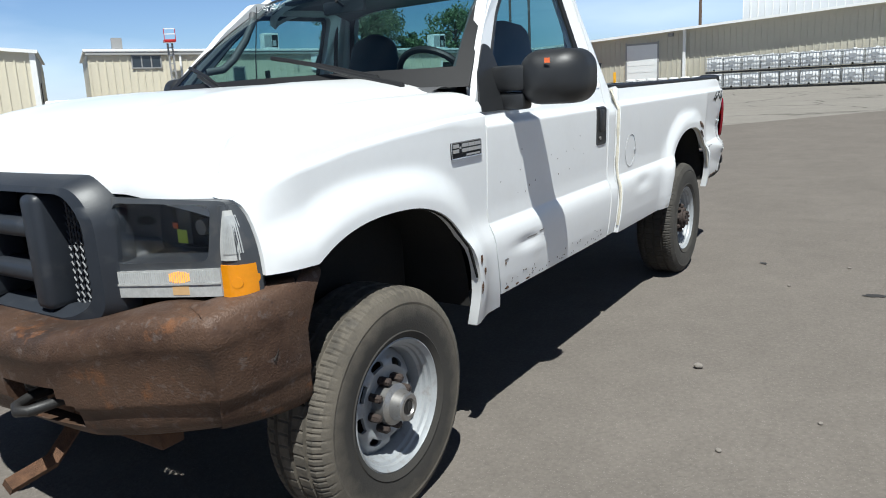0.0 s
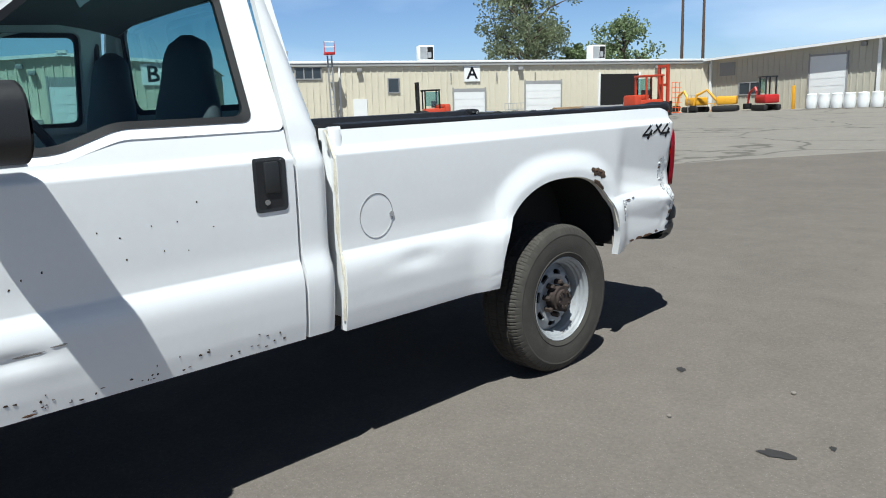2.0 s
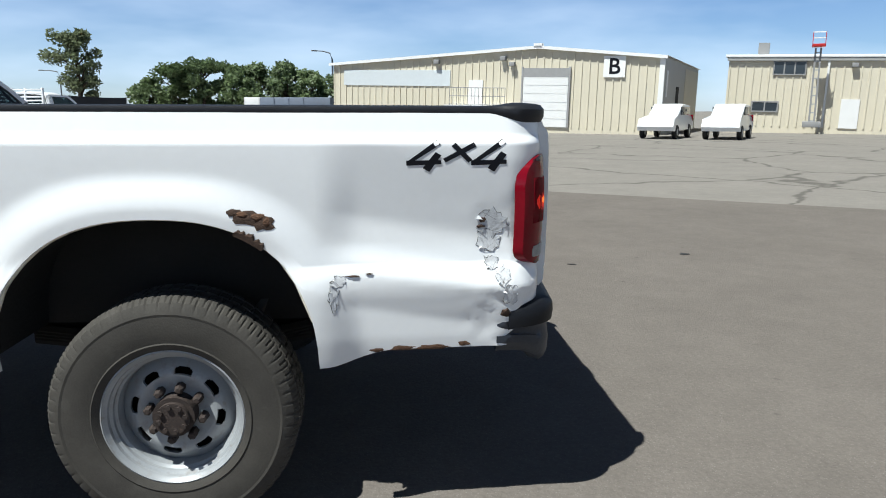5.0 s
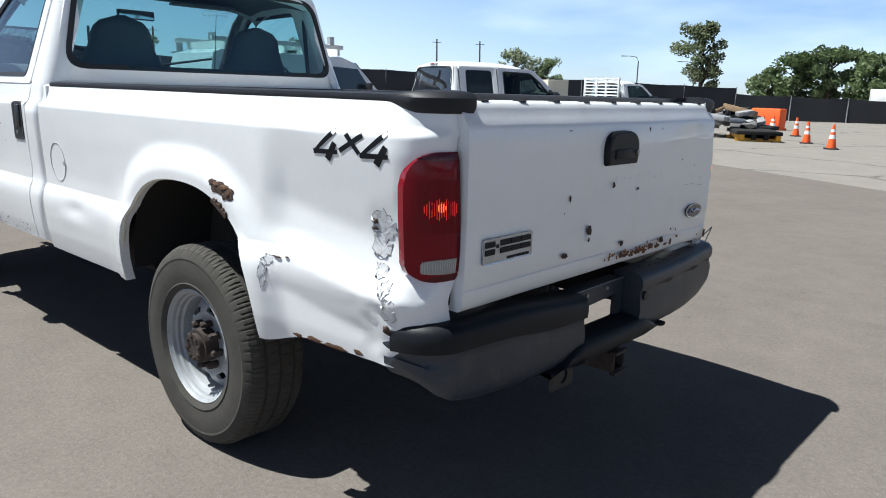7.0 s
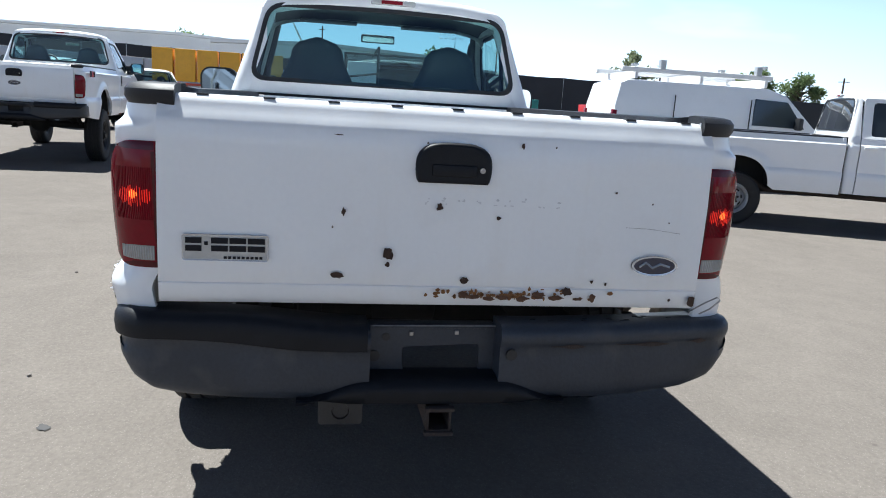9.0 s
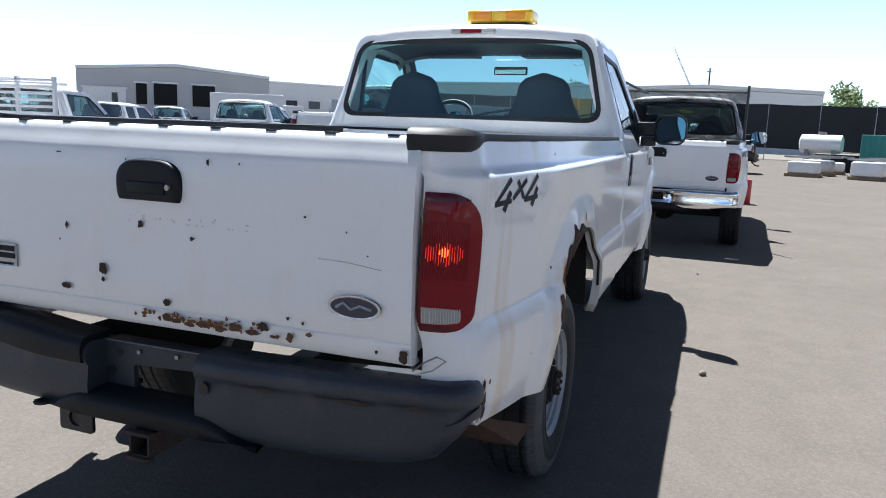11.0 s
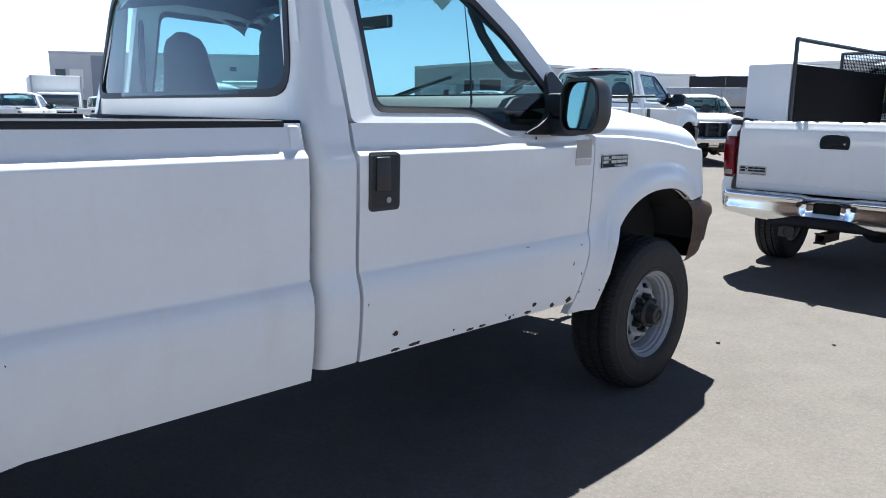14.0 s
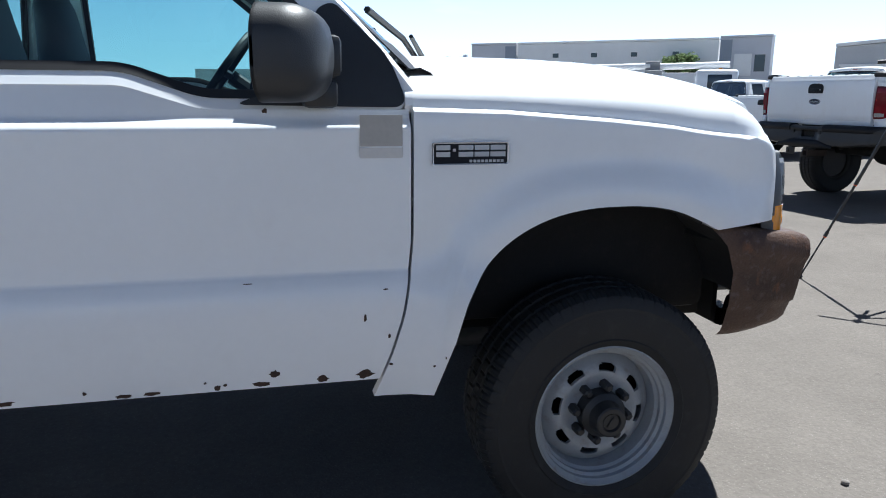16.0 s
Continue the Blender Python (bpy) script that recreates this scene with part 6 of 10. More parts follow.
def badge(parent, m, w=0.205, h=0.058, name="model_badge", plate_mat=None, mark=None):
    """A badge with a row of plain raised blocks and a row of small bars, drawn in the plane x, z; it faces -y."""
    bm = bmesh.new()
    plate(bm, [V((x, -0.004, z)) for x, z in rounded(w, h, 0.006, 3)], (0, -0.004, 0))
    b = part(name, bm, plate_mat or DECAL, parent, "silver badge with dark plain shapes" if plate_mat else "black badge with silver raised shapes", m, 0)
    bm = bmesh.new()
    ring(bm, [V((x, -0.006, z)) for x, z in rounded(w, h, 0.006, 3)], [V((x, -0.005, z)) for x, z in rounded(w - 0.006, h - 0.006, 0.004, 3)], (0, -0.003, 0))
    part("edge", bm, SILVER, b)
    mark = mark or SILVER
    x0, span, z0, z1 = -w / 2 + 0.009, w - 0.018, -0.008 * h / 0.058, 0.022 * h / 0.058
    for u0, u1, low in ((0.0, 0.20, 0.0), (0.235, 0.28, 0.45), (0.32, 0.53, 0.0), (0.55, 0.76, 0.0), (0.78, 1.0, 0.0)):
        bm = bmesh.new()
        a, c = x0 + span * u0, x0 + span * u1
        za, zb = lerp(z0, z1, low), z1 if not low else lerp(z0, z1, low + 0.25)
        if low:
            box(bm, a, c, -0.007, -0.004, za, zb)
        else:
            for q, r in ((0.0, 0.42), (0.58, 1.0)):
                box(bm, a, c, -0.007, -0.004, lerp(za, zb, q), lerp(za, zb, r))
        part("raised_shape", bm, mark, b)
    bm = bmesh.new()
    for k in range(9):
        box(bm, w * (-0.02 + 0.052 * k), w * (-0.02 + 0.052 * k) + w * 0.036, -0.0065, -0.004, -h / 2 + 0.006, -h / 2 + 0.013)
    part("small_bars", bm, mark, b)
    return b


def emblem(parent, m, w=0.15, h=0.062):
    bm = bmesh.new()
    o = [(0.5 * w * math.cos(a), 0.5 * h * math.sin(a)) for a in (2 * math.pi * k / 36 for k in range(36))]
    plate(bm, [V((x, -0.005, z)) for x, z in o], (0, -0.005, 0))
    e = part("oval_emblem", bm, NAVY, parent, "navy blue oval emblem with silver edge", m, 0)
    bm = bmesh.new()
    ring(bm, [V((x, -0.007, z)) for x, z in o], [V((x * 0.90, -0.006, z * 0.84)) for x, z in o], (0, -0.004, 0))
    part("silver_edge", bm, SILVER, e)
    bm = bmesh.new()
    tube(bm, [(-0.34 * w, -0.006, -0.004), (-0.2 * w, -0.006, 0.010), (-0.05 * w, -0.006, -0.006), (0.12 * w, -0.006, 0.006), (0.33 * w, -0.006, -0.002)], 0.0042, 6)
    part("silver_flourish", bm, SILVER, e)
    return e


def pickup_truck(name, label, m, worn=True, rear=None, front=None, beacon=True, glass=None, group="", decals=True):
    t = thing(name, label, "truck", m, group)
    truck_cab(t, glass or GLASS, worn)
    truck_front(t, front or RUSTBUMPER, worn)
    truck_bed(t, rear or BUMPERPAINT, worn)
    truck_under(t)
    for key in "rf":
        for s in (1, -1):
            wheel(t, AXLE_X[key, s], s, key == "f", dusty=(s > 0 and worn), dark=(s < 0), worn=worn)
    if decals:
        for s in (1, -1):
            d = pose(3.0, s * (side_y(3.0, 1.18, s, worn) + 0.002), 1.183, 0, 0, 0 if s < 0 else 180)
            badge(t, d)
            four_by_four(t, s, worn)
        badge(t, pose(-1.190, 0.652, 0.932, 0, 0, -90), 0.232, 0.074, plate_mat=BADGEPLATE, mark=DECAL)
        emblem(t, pose(-1.190, -0.627, 0.910, 0, 0, -90))
    if beacon:
        b = part("roof_beacon", bx(1.66, 1.84, -0.335, 0.085, 2.030, 2.108, 0.02, 3), BEACON, t, "amber plastic roof beacon")
        part("beacon_base", bx(1.68, 1.82, -0.31, 0.06, 2.008, 2.032, 0.004), BLACK, b)
        for y in (-0.23, -0.02):
            part("reflector", bx(1.652, 1.668, y - 0.06, y + 0.06, 2.045, 2.095, 0.004), LAMPAMBER, b)
    return t


def hanger_plate(t):
    """A loose rusted plate hung below the bed before the bumper's end."""
    bm = bmesh.new()
    plate(bm, [V((-0.74, -0.79, 0.478)), V((-0.60, -0.905, 0.425)), V((-0.525, -0.955, 0.392)), V((-0.575, -0.92, 0.335)), V((-0.64, -0.745, 0.362))], (0.004, 0.0, -0.006))
    p = part("hanger_plate", bm, RUSTPLATE, t, "rust brown steel plate hanging under the bed", smooth=0)
    part("strap", bx(-0.735, -0.70, -0.80, -0.76, 0.46, 0.62, 0.004), UNDER, p)


RUSTPLATE = mat("brown_rusted_plate", (0.070, 0.038, 0.026), 0.85, vary=0.5, scale=12, fine=120, bump=0.4, tint=(0.10, 0.058, 0.042))
hero = pickup_truck("pickup_truck", "old white regular-cab pickup truck, dented and rusted, parked on asphalt", I4)


hanger_plate(hero)


# ---- wear on the truck ----
def on_left(x, z, off):
    return bed_point(x, z, 1, off)


def on_right(x, z, off):
    return bed_point(x, z, -1, off)


def on_gate(y, z, off):
    return V((-1.190 - off, y, z))


rw = random.Random(77)
# driver's side: chips along the door's foot, rust over the rear arch, torn corner
low_chips = []
for k in range(46):
    x = rw.uniform(1.65, 2.72)
    low_chips.append((x, 0.583 + abs(rw.gauss(0, 0.028)), rw.uniform(0.004, 0.016), rw.uniform(0.004, 0.011)))
chips(hero, low_chips, RUSTDARK, "paint_chip", on_left, 1, 0.0015)
chips(hero, [(2.715, 0.590, 0.035, 0.016), (2.745, 0.70, 0.010, 0.02), (2.62, 0.584, 0.04, 0.010), (2.52, 0.582, 0.04, 0.009)], RUSTFLAKE, "rust_patch", on_left, 2, 0.003)
chips(hero, [(-0.245, 1.032, 0.12, 0.045), (-0.290, 1.012, 0.07, 0.05), (-0.205, 1.046, 0.05, 0.025)], RUSTDARK, "rust_patch", on_left, 3, 0.004, "dark rust eaten through the arch")
chips(hero, [(-0.266, 1.034, 0.05, 0.028), (-0.226, 1.042, 0.04, 0.018), (-0.295, 1.018, 0.025, 0.03)], RUSTFLAKE, "rust_patch", on_left, 4, 0.007)
BARE = mat("bare_grey_body_filler", (0.34, 0.34, 0.35), 0.7, vary=0.3, scale=40, fine=200, bump=0.5)
BAREPALE = mat("pale_body_filler", (0.56, 0.57, 0.59), 0.6, vary=0.3, scale=30, fine=160, bump=0.4, stain=0.35, stain_color=(0.22, 0.21, 0.20))
CRACK = mat("dark_paint_crack", (0.07, 0.065, 0.06), 0.9)


def torn_paint(cx, cz, w, h, seed):
    """Paint broken away in a jagged shape: filler, dark cracks round it, lifted flakes at its rim."""
    rnd = random.Random(seed)
    n = 22
    edge = [(cx + 0.5 * w * r * math.cos(a), cz + 0.5 * h * r * math.sin(a)) for a, r in ((2 * math.pi * (k + rnd.uniform(-0.3, 0.3)) / n, rnd.choice((0.72, 0.85, 0.95, 1.05))) for k in range(n))]
    bm = bmesh.new()
    c = bm.verts.new(on_left(cx, cz, 0.0015))
    vs = [bm.verts.new(on_left(x, z, 0.0015)) for x, z in edge]
    for k in range(n):
        bm.faces.new((vs[k], vs[(k + 1) % n], c))
    tp = part("torn_paint", bm, BAREPALE, hero, "torn paint baring pale filler", smooth=20)
    bm = bmesh.new()
    for k in range(n):
        if rnd.random() < 0.6:
            tube(bm, [on_left(*edge[k], 0.001), on_left(*edge[(k + 1) % n], 0.001)], 0.0010, 4)
    for k in range(4):
        a, b = rnd.choice(edge), rnd.choice(edge)
        m = (lerp(a[0], b[0], 0.5) + rnd.uniform(-0.008, 0.008), lerp(a[1], b[1], 0.5) + rnd.uniform(-0.008, 0.008))
        tube(bm, [on_left(*a, 0.0012), on_left(*m, 0.0012), on_left(*b, 0.0012)], 0.0006, 4)
    part("crack", bm, CRACK, tp)
    for k in range(1, n, 9):
        a, b = edge[k], edge[(k + 1) % n]
        m = (lerp(0.5 * (a[0] + b[0]), cx, 0.35), lerp(0.5 * (a[1] + b[1]), cz, 0.35))
        bm = bmesh.new()
        bm.faces.new([bm.verts.new(on_left(*a, 0.002)), bm.verts.new(on_left(*b, 0.002)), bm.verts.new(on_left(*m, 0.010))])
        rim_in(bm, lambda c: (0, -0.001, 0.0))
        part("paint_flake", bm, WHITE_BED, tp, smooth=0)


for k, (x, z, w, h) in enumerate(((-0.985, 1.000, 0.11, 0.10), (-0.975, 0.945, 0.08, 0.08), (-0.985, 0.875, 0.05, 0.05), (-1.02, 0.835, 0.05, 0.07), (-1.045, 0.775, 0.06, 0.07), (-0.49, 0.790, 0.035, 0.11), (-0.505, 0.83, 0.05, 0.04))):
    torn_paint(x, z, w, h, 90 + k)
chips(hero, [(-0.955, 1.012, 0.025, 0.02), (-0.95, 0.99, 0.03, 0.012), (-1.03, 0.715, 0.04, 0.03), (-0.55, 0.845, 0.05, 0.008), (-0.60, 0.852, 0.03, 0.006)], RUSTDARK, "rust_patch", on_left, 6, 0.006)
chips(hero, [(-0.80, 0.603, 0.13, 0.022), (-0.70, 0.602, 0.09, 0.02), (-0.90, 0.612, 0.05, 0.02), (-0.62, 0.598, 0.05, 0.016)], RUSTFLAKE, "rust_patch", on_left, 7, 0.003)
chips(hero, [(rw.uniform(1.7, 2.75), rw.uniform(0.95, 1.15), rw.uniform(0.004, 0.009), rw.uniform(0.004, 0.010)) for _ in range(16)], RUSTDARK, "paint_chip", on_left, 8, 0.001)
chips(hero, [(2.50, 0.765, 0.10, 0.010), (2.42, 0.775, 0.05, 0.008), (2.74, 0.715, 0.04, 0.012)], DULLMETAL, "scrape", on_left, 9, 0.002)
chips(hero, [(2.97, 0.73, 0.02, 0.03), (2.985, 0.67, 0.015, 0.05), (3.0, 0.78, 0.02, 0.04)], RUSTFLAKE, "rust_patch", on_left, 10, 0.004)
# fuel door
bm = bmesh.new()
o = [(1.216 + 0.083 * math.cos(a), 0.994 + 0.090 * math.sin(a)) for a in (2 * math.pi * k / 32 for k in range(32))]
ring(bm, [on_left(x, z, 0.0025) for x, z in o], [on_left(1.216 + (x - 1.216) * 0.972, 0.994 + (z - 0.994) * 0.975, 0.0015) for x, z in o], (0, 0.002, 0))
fd = part("fuel_door_seam", bm, mat("grey_seam", (0.33, 0.33, 0.33), 0.7), hero, "seam round the fuel door")
bm = bmesh.new()
disc(bm, tuple(on_left(1.140, 0.992, 0.001)), 0.011, (0, 1, 0), 0.004, 12)
part("finger_notch", bm, BARE, fd)
# yellowed sealant down the gap between cab and bed
for s, mt in ((1, SEALANT), (-1, BARE)):
    bm = bmesh.new()
    pts = []
    for k in range(15):
        z = lerp(0.60, 1.34, k / 14)
        pts.append((1.392 + 0.004 * math.sin(k * 2.0), s * (side_y(1.40, z, s) - 0.012), z))
    tube(bm, pts, 0.008, 6)
    part("gap_seal", bm, mt, hero, "weathered seal in the gap")
# tailgate: chips, holes and the rusted foot
chips(hero, [(0.198, 0.925, 0.034, 0.042), (0.20, 0.893, 0.016, 0.018), (-0.03, 0.852, 0.03, 0.026), (0.34, 0.86, 0.04, 0.020), (0.055, 1.068, 0.022, 0.024), (-0.122, 1.042, 0.018, 0.016), (-0.352, 0.823, 0.040, 0.030), (-0.43, 0.855, 0.012, 0.012), (-0.475, 0.848, 0.010, 0.014), (0.33, 1.045, 0.012, 0.026), (-0.18, 1.255, 0.010, 0.022), (-0.69, 0.80, 0.012, 0.012), (-0.765, 0.80, 0.032, 0.04), (0.10, 1.25, 0.006, 0.008), (-0.28, 1.255, 0.006, 0.008), (-0.48, 1.13, 0.010, 0.006), (-0.60, 1.10, 0.006, 0.006), (0.36, 1.0, 0.006, 0.008), (0.35, 1.26, 0.03, 0.004), (-0.66, 1.045, 0.006, 0.006)], RUSTDARK, "paint_chip", on_gate, 11, 0.002)
stains = []
for k in range(80):
    y = rw.gauss(-0.18, 0.11) if k % 4 else rw.uniform(-0.45, 0.10)
    stains.append((y, 0.798 + abs(rw.gauss(0, 0.012)), rw.uniform(0.005, 0.022), rw.uniform(0.004, 0.018)))
chips(hero, stains, RUSTSTAIN, "rust_stain", on_gate, 12, 0.0010)
chips(hero, [(-0.02 - 0.05 * k + rw.uniform(-0.02, 0.02), 0.798 + rw.uniform(-0.004, 0.012), rw.uniform(0.02, 0.06), rw.uniform(0.012, 0.028)) for k in range(9)], RUSTFLAKE, "rust_patch", on_gate, 13, 0.003)
GHOST = mat("ghost_lettering", (0.60, 0.60, 0.62), 0.6, vary=0.25, scale=80)
ghosts = []
for k in range(9):
    y = 0.10 - 0.052 * k + (0.012 if k > 4 else 0)
    ghosts += [(y + rw.uniform(-0.012, 0.012), 1.088 + rw.uniform(-0.014, 0.014), rw.uniform(0.004, 0.014), rw.uniform(0.003, 0.010)) for _ in range(3)]
chips(hero, ghosts, GHOST, "faded_mark", on_gate, 31, 0.0008)
bm = bmesh.new()
tube(bm, [(-1.190, -0.70, 1.012), (-1.190, -0.60, 1.024), (-1.190, -0.52, 1.026)], 0.0004, 4)
part("scratch", bm, RUSTDARK, hero)
# other side: ragged rust over the arch, runs of rust below the decal, chips along the foot
chips(hero, [(-0.480, 0.808, 0.046, 0.095), (-0.497, 0.775, 0.036, 0.055)], RUSTFLAKE, "rust_patch", on_right, 21, 0.005, "ragged dark rust eaten through the arch")
chips(hero, [(-1.035, 0.655, 0.035, 0.07), (-1.05, 0.70, 0.02, 0.05), (-1.02, 0.62, 0.03, 0.05)], RUSTDARK, "rust_patch", on_right, 26, 0.004)
chips(hero, [(-1.065, 0.67, 0.03, 0.09), (-1.045, 0.61, 0.03, 0.03)], BARE, "torn_paint", on_right, 27, 0.002)
chips(hero, [(-0.025, 1.058, 0.010, 0.034), (-0.045, 1.048, 0.007, 0.020), (-0.372, 0.915, 0.016, 0.03)], RUSTSTAIN, "rust_stain", on_right, 23, 0.002, "orange rust stain at the arch")
chips(hero, [(2.475, 0.612, 0.030, 0.022), (2.715, 0.590, 0.05, 0.028), (2.012, 0.596, 0.012, 0.012), (1.723, 0.643, 0.026, 0.022), (2.60, 0.586, 0.035, 0.022), (2.44, 0.584, 0.05, 0.018), (2.33, 0.582, 0.02, 0.018), (2.35, 0.59, 0.012, 0.01), (2.17, 0.581, 0.05, 0.012), (2.10, 0.58, 0.05, 0.012), (1.82, 0.585, 0.07, 0.016), (1.73, 0.582, 0.05, 0.012), (2.715, 0.755, 0.010, 0.022), (2.78, 0.70, 0.008, 0.02), (2.77, 0.83, 0.02, 0.004), (2.785, 0.615, 0.012, 0.010), (2.30, 0.60, 0.008, 0.008)], RUSTDARK, "rust_patch", on_right, 24, 0.002)
chips(hero, [(2.48, 1.291, 0.014, 0.014), (1.60, 0.77, 0.006, 0.012), (0.53, 0.83, 0.008, 0.016), (0.56, 0.81, 0.006, 0.012), (-0.50, 0.935, 0.014, 0.014), (-1.0, 0.70, 0.016, 0.02), (-0.70, 0.70, 0.006, 0.008), (-0.42, 1.30, 0.012, 0.010), (2.42, 0.86, 0.03, 0.003), (2.90, 0.61, 0.008, 0.008), (2.93, 0.635, 0.005, 0.012)], RUSTDARK, "paint_chip", on_right, 25, 0.0015)
bm = bmesh.new()
ring(bm, [V((2.765 + x, -(side_y(2.765, 1.23, -1) + 0.002), 1.228 + z)) for x, z in rounded(0.112, 0.108, 0.004, 2)], [V((2.765 + x, -(side_y(2.765, 1.23, -1) + 0.0015), 1.24 + z)) for x, z in rounded(0.110, 0.080, 0.003, 2)], (0, -0.001, 0))
part("tape_residue", bm, mat("pale_tape_residue", (0.60, 0.58, 0.55), 0.6), hero)
bm = bmesh.new()
plate(bm, [V((2.765 + x, -(side_y(2.765, 1.23, -1) + 0.003), 1.243 + z)) for x, z in rounded(0.108, 0.078, 0.003, 2)], (0, -0.001, 0))
part("tape_patch", bm, TAPE, hero, "square of grey tape on the door", smooth=0)
# bare arch edges, brown with age
for s in (1, -1):
    for key in "fr":
        xc, a_, b_2 = ARCH[key, s]
        bm = bmesh.new()
        pts = []
        for k in range(21):
            u = lerp(-0.97, 0.97, k / 20)
            x = xc + a_ * u
            p = arch_p(x, key, s)
            z = ARCH_Z + b_2 * (1 - abs(u) ** p) ** (1 / p)
            if key == "f" and x > 3.73:
                continue
            pts.append((x, s * (side_y(x, z, s) - 0.014), z + 0.001))
        tube(bm, pts, 0.006, 5)
        part("arch_edge", bm, HUBRUST if (key, s) == ("r", -1) else SEALANT if key == "r" else UNDER, hero, "dirty folded arch edge")
# ragged rust eaten into the arch's edge
def rust_band(side, x0, x1, wide, material, off, seed, label):
    rnd = random.Random(seed)
    bm = bmesh.new()
    rows = []
    n = 90
    xc, a, b = ARCH["r", side]
    for k in range(n + 1):
        u = k / n
        x = lerp(x0, x1, u)
        z = arch_low(x, "r", 0.55, side)
        d = V((x - xc, (z - ARCH_Z) * 0.9)).normalized()
        rag = 0.55 + 0.75 * noise.noise(V((u * 7, seed, 0))) + 0.18 * noise.noise(V((u * 24, seed, 3)))
        rag = max(0.08, rag)
        w = wide * math.sin(math.pi * u) ** 0.6 * rag + 0.002
        place = on_right if side < 0 else on_left
        rows.append([place(x - d.x * 0.010, z - d.y * 0.010, off), place(x + d.x * w * 0.5, z + d.y * w * 0.5, off + 0.002), place(x + d.x * w, z + d.y * w, 0.0012)])
    sheet(bm, rows)
    part("rust_band", bm, material, hero, label, smooth=20)


rust_band(-1, -0.30, -0.415, 0.026, RUSTSTAIN, 0.0022, 51, "orange rust bleeding from the arch")
rust_band(-1, -0.04, -0.385, 0.072, RUSTDARK, 0.006, 52, "ragged dark rust eaten into the arch")
rust_band(-1, -0.14, -0.31, 0.024, RUSTFLAKE, 0.010, 53, "brown rust flakes on the arch")
rust_band(1, -0.20, -0.285, 0.030, RUSTDARK, 0.006, 54, "ragged dark rust eaten into the arch")
# stickers on mirror, headlamp and dash
part("mirror_sticker", bx(2.668, 2.6705, 1.150, 1.172, 1.470, 1.488), STICKERRED, hero, "orange sticker on the mirror")
part("headlamp_sticker", bx(3.965, 3.9675, 0.622, 0.662, 1.018, 1.056), STICKERGREEN, hero, "yellow-green sticker in the headlamp")
part("headlamp_sticker", bx(3.965, 3.9675, 0.606, 0.626, 1.058, 1.074), STICKERRED, hero, "orange sticker in the headlamp")
part("dash_sticker", bx(2.90, 2.95, 0.60, 0.635, 1.398, 1.400), STICKERRED, hero, "orange tag behind the windscreen")
part("number_plate_sticker", bx(2.93, 2.96, 0.30, 0.42, 1.402, 1.404), SILVER, hero, "small metal tag at the foot of the windscreen")
# whitish scrawl at the top of the windscreen
CHALK = mat("white_marker", (0.72, 0.73, 0.74), 0.7)
rs = random.Random(4)
for r_ in range(2):
    for k in range(7):
        bm = bmesh.new()
        y = -0.48 - 0.030 * k
        z = 1.868 - 0.024 * r_
        x = 2.352 - (z - 1.86) * 1.30 - 0.06 * (abs(y) - 0.48)
        pts = [(x + rs.uniform(0, 0.006), y + rs.uniform(-0.014, 0.014), z + rs.uniform(-0.008, 0.008)) for _ in range(4)]
        tube(bm, pts, 0.0022, 4)
        part("marker_stroke", bm, CHALK, hero, "white marker stroke")
# aerial lead inside the cab
bm = bmesh.new()
tube(bm, [(2.48, -0.60, 1.40), (2.46, -0.605, 1.60), (2.42, -0.60, 1.86)], [0.006, 0.003, 0.002], 6)
part("whip_aerial", bm, BLACK, hero, "thin black whip aerial")
# twist of wire on the bumper's end
bm = bmesh.new()
tube(bm, [(-1.16, -0.78, 0.755), (-1.18, -0.82, 0.79), (-1.19, -0.855, 0.812), (-1.18, -0.875, 0.80), (-1.18, -0.84, 0.77), (-1.19, -0.80, 0.757)], 0.0025, 5)
part("wire_twist", bm, DULLMETAL, hero, "twist of wire")

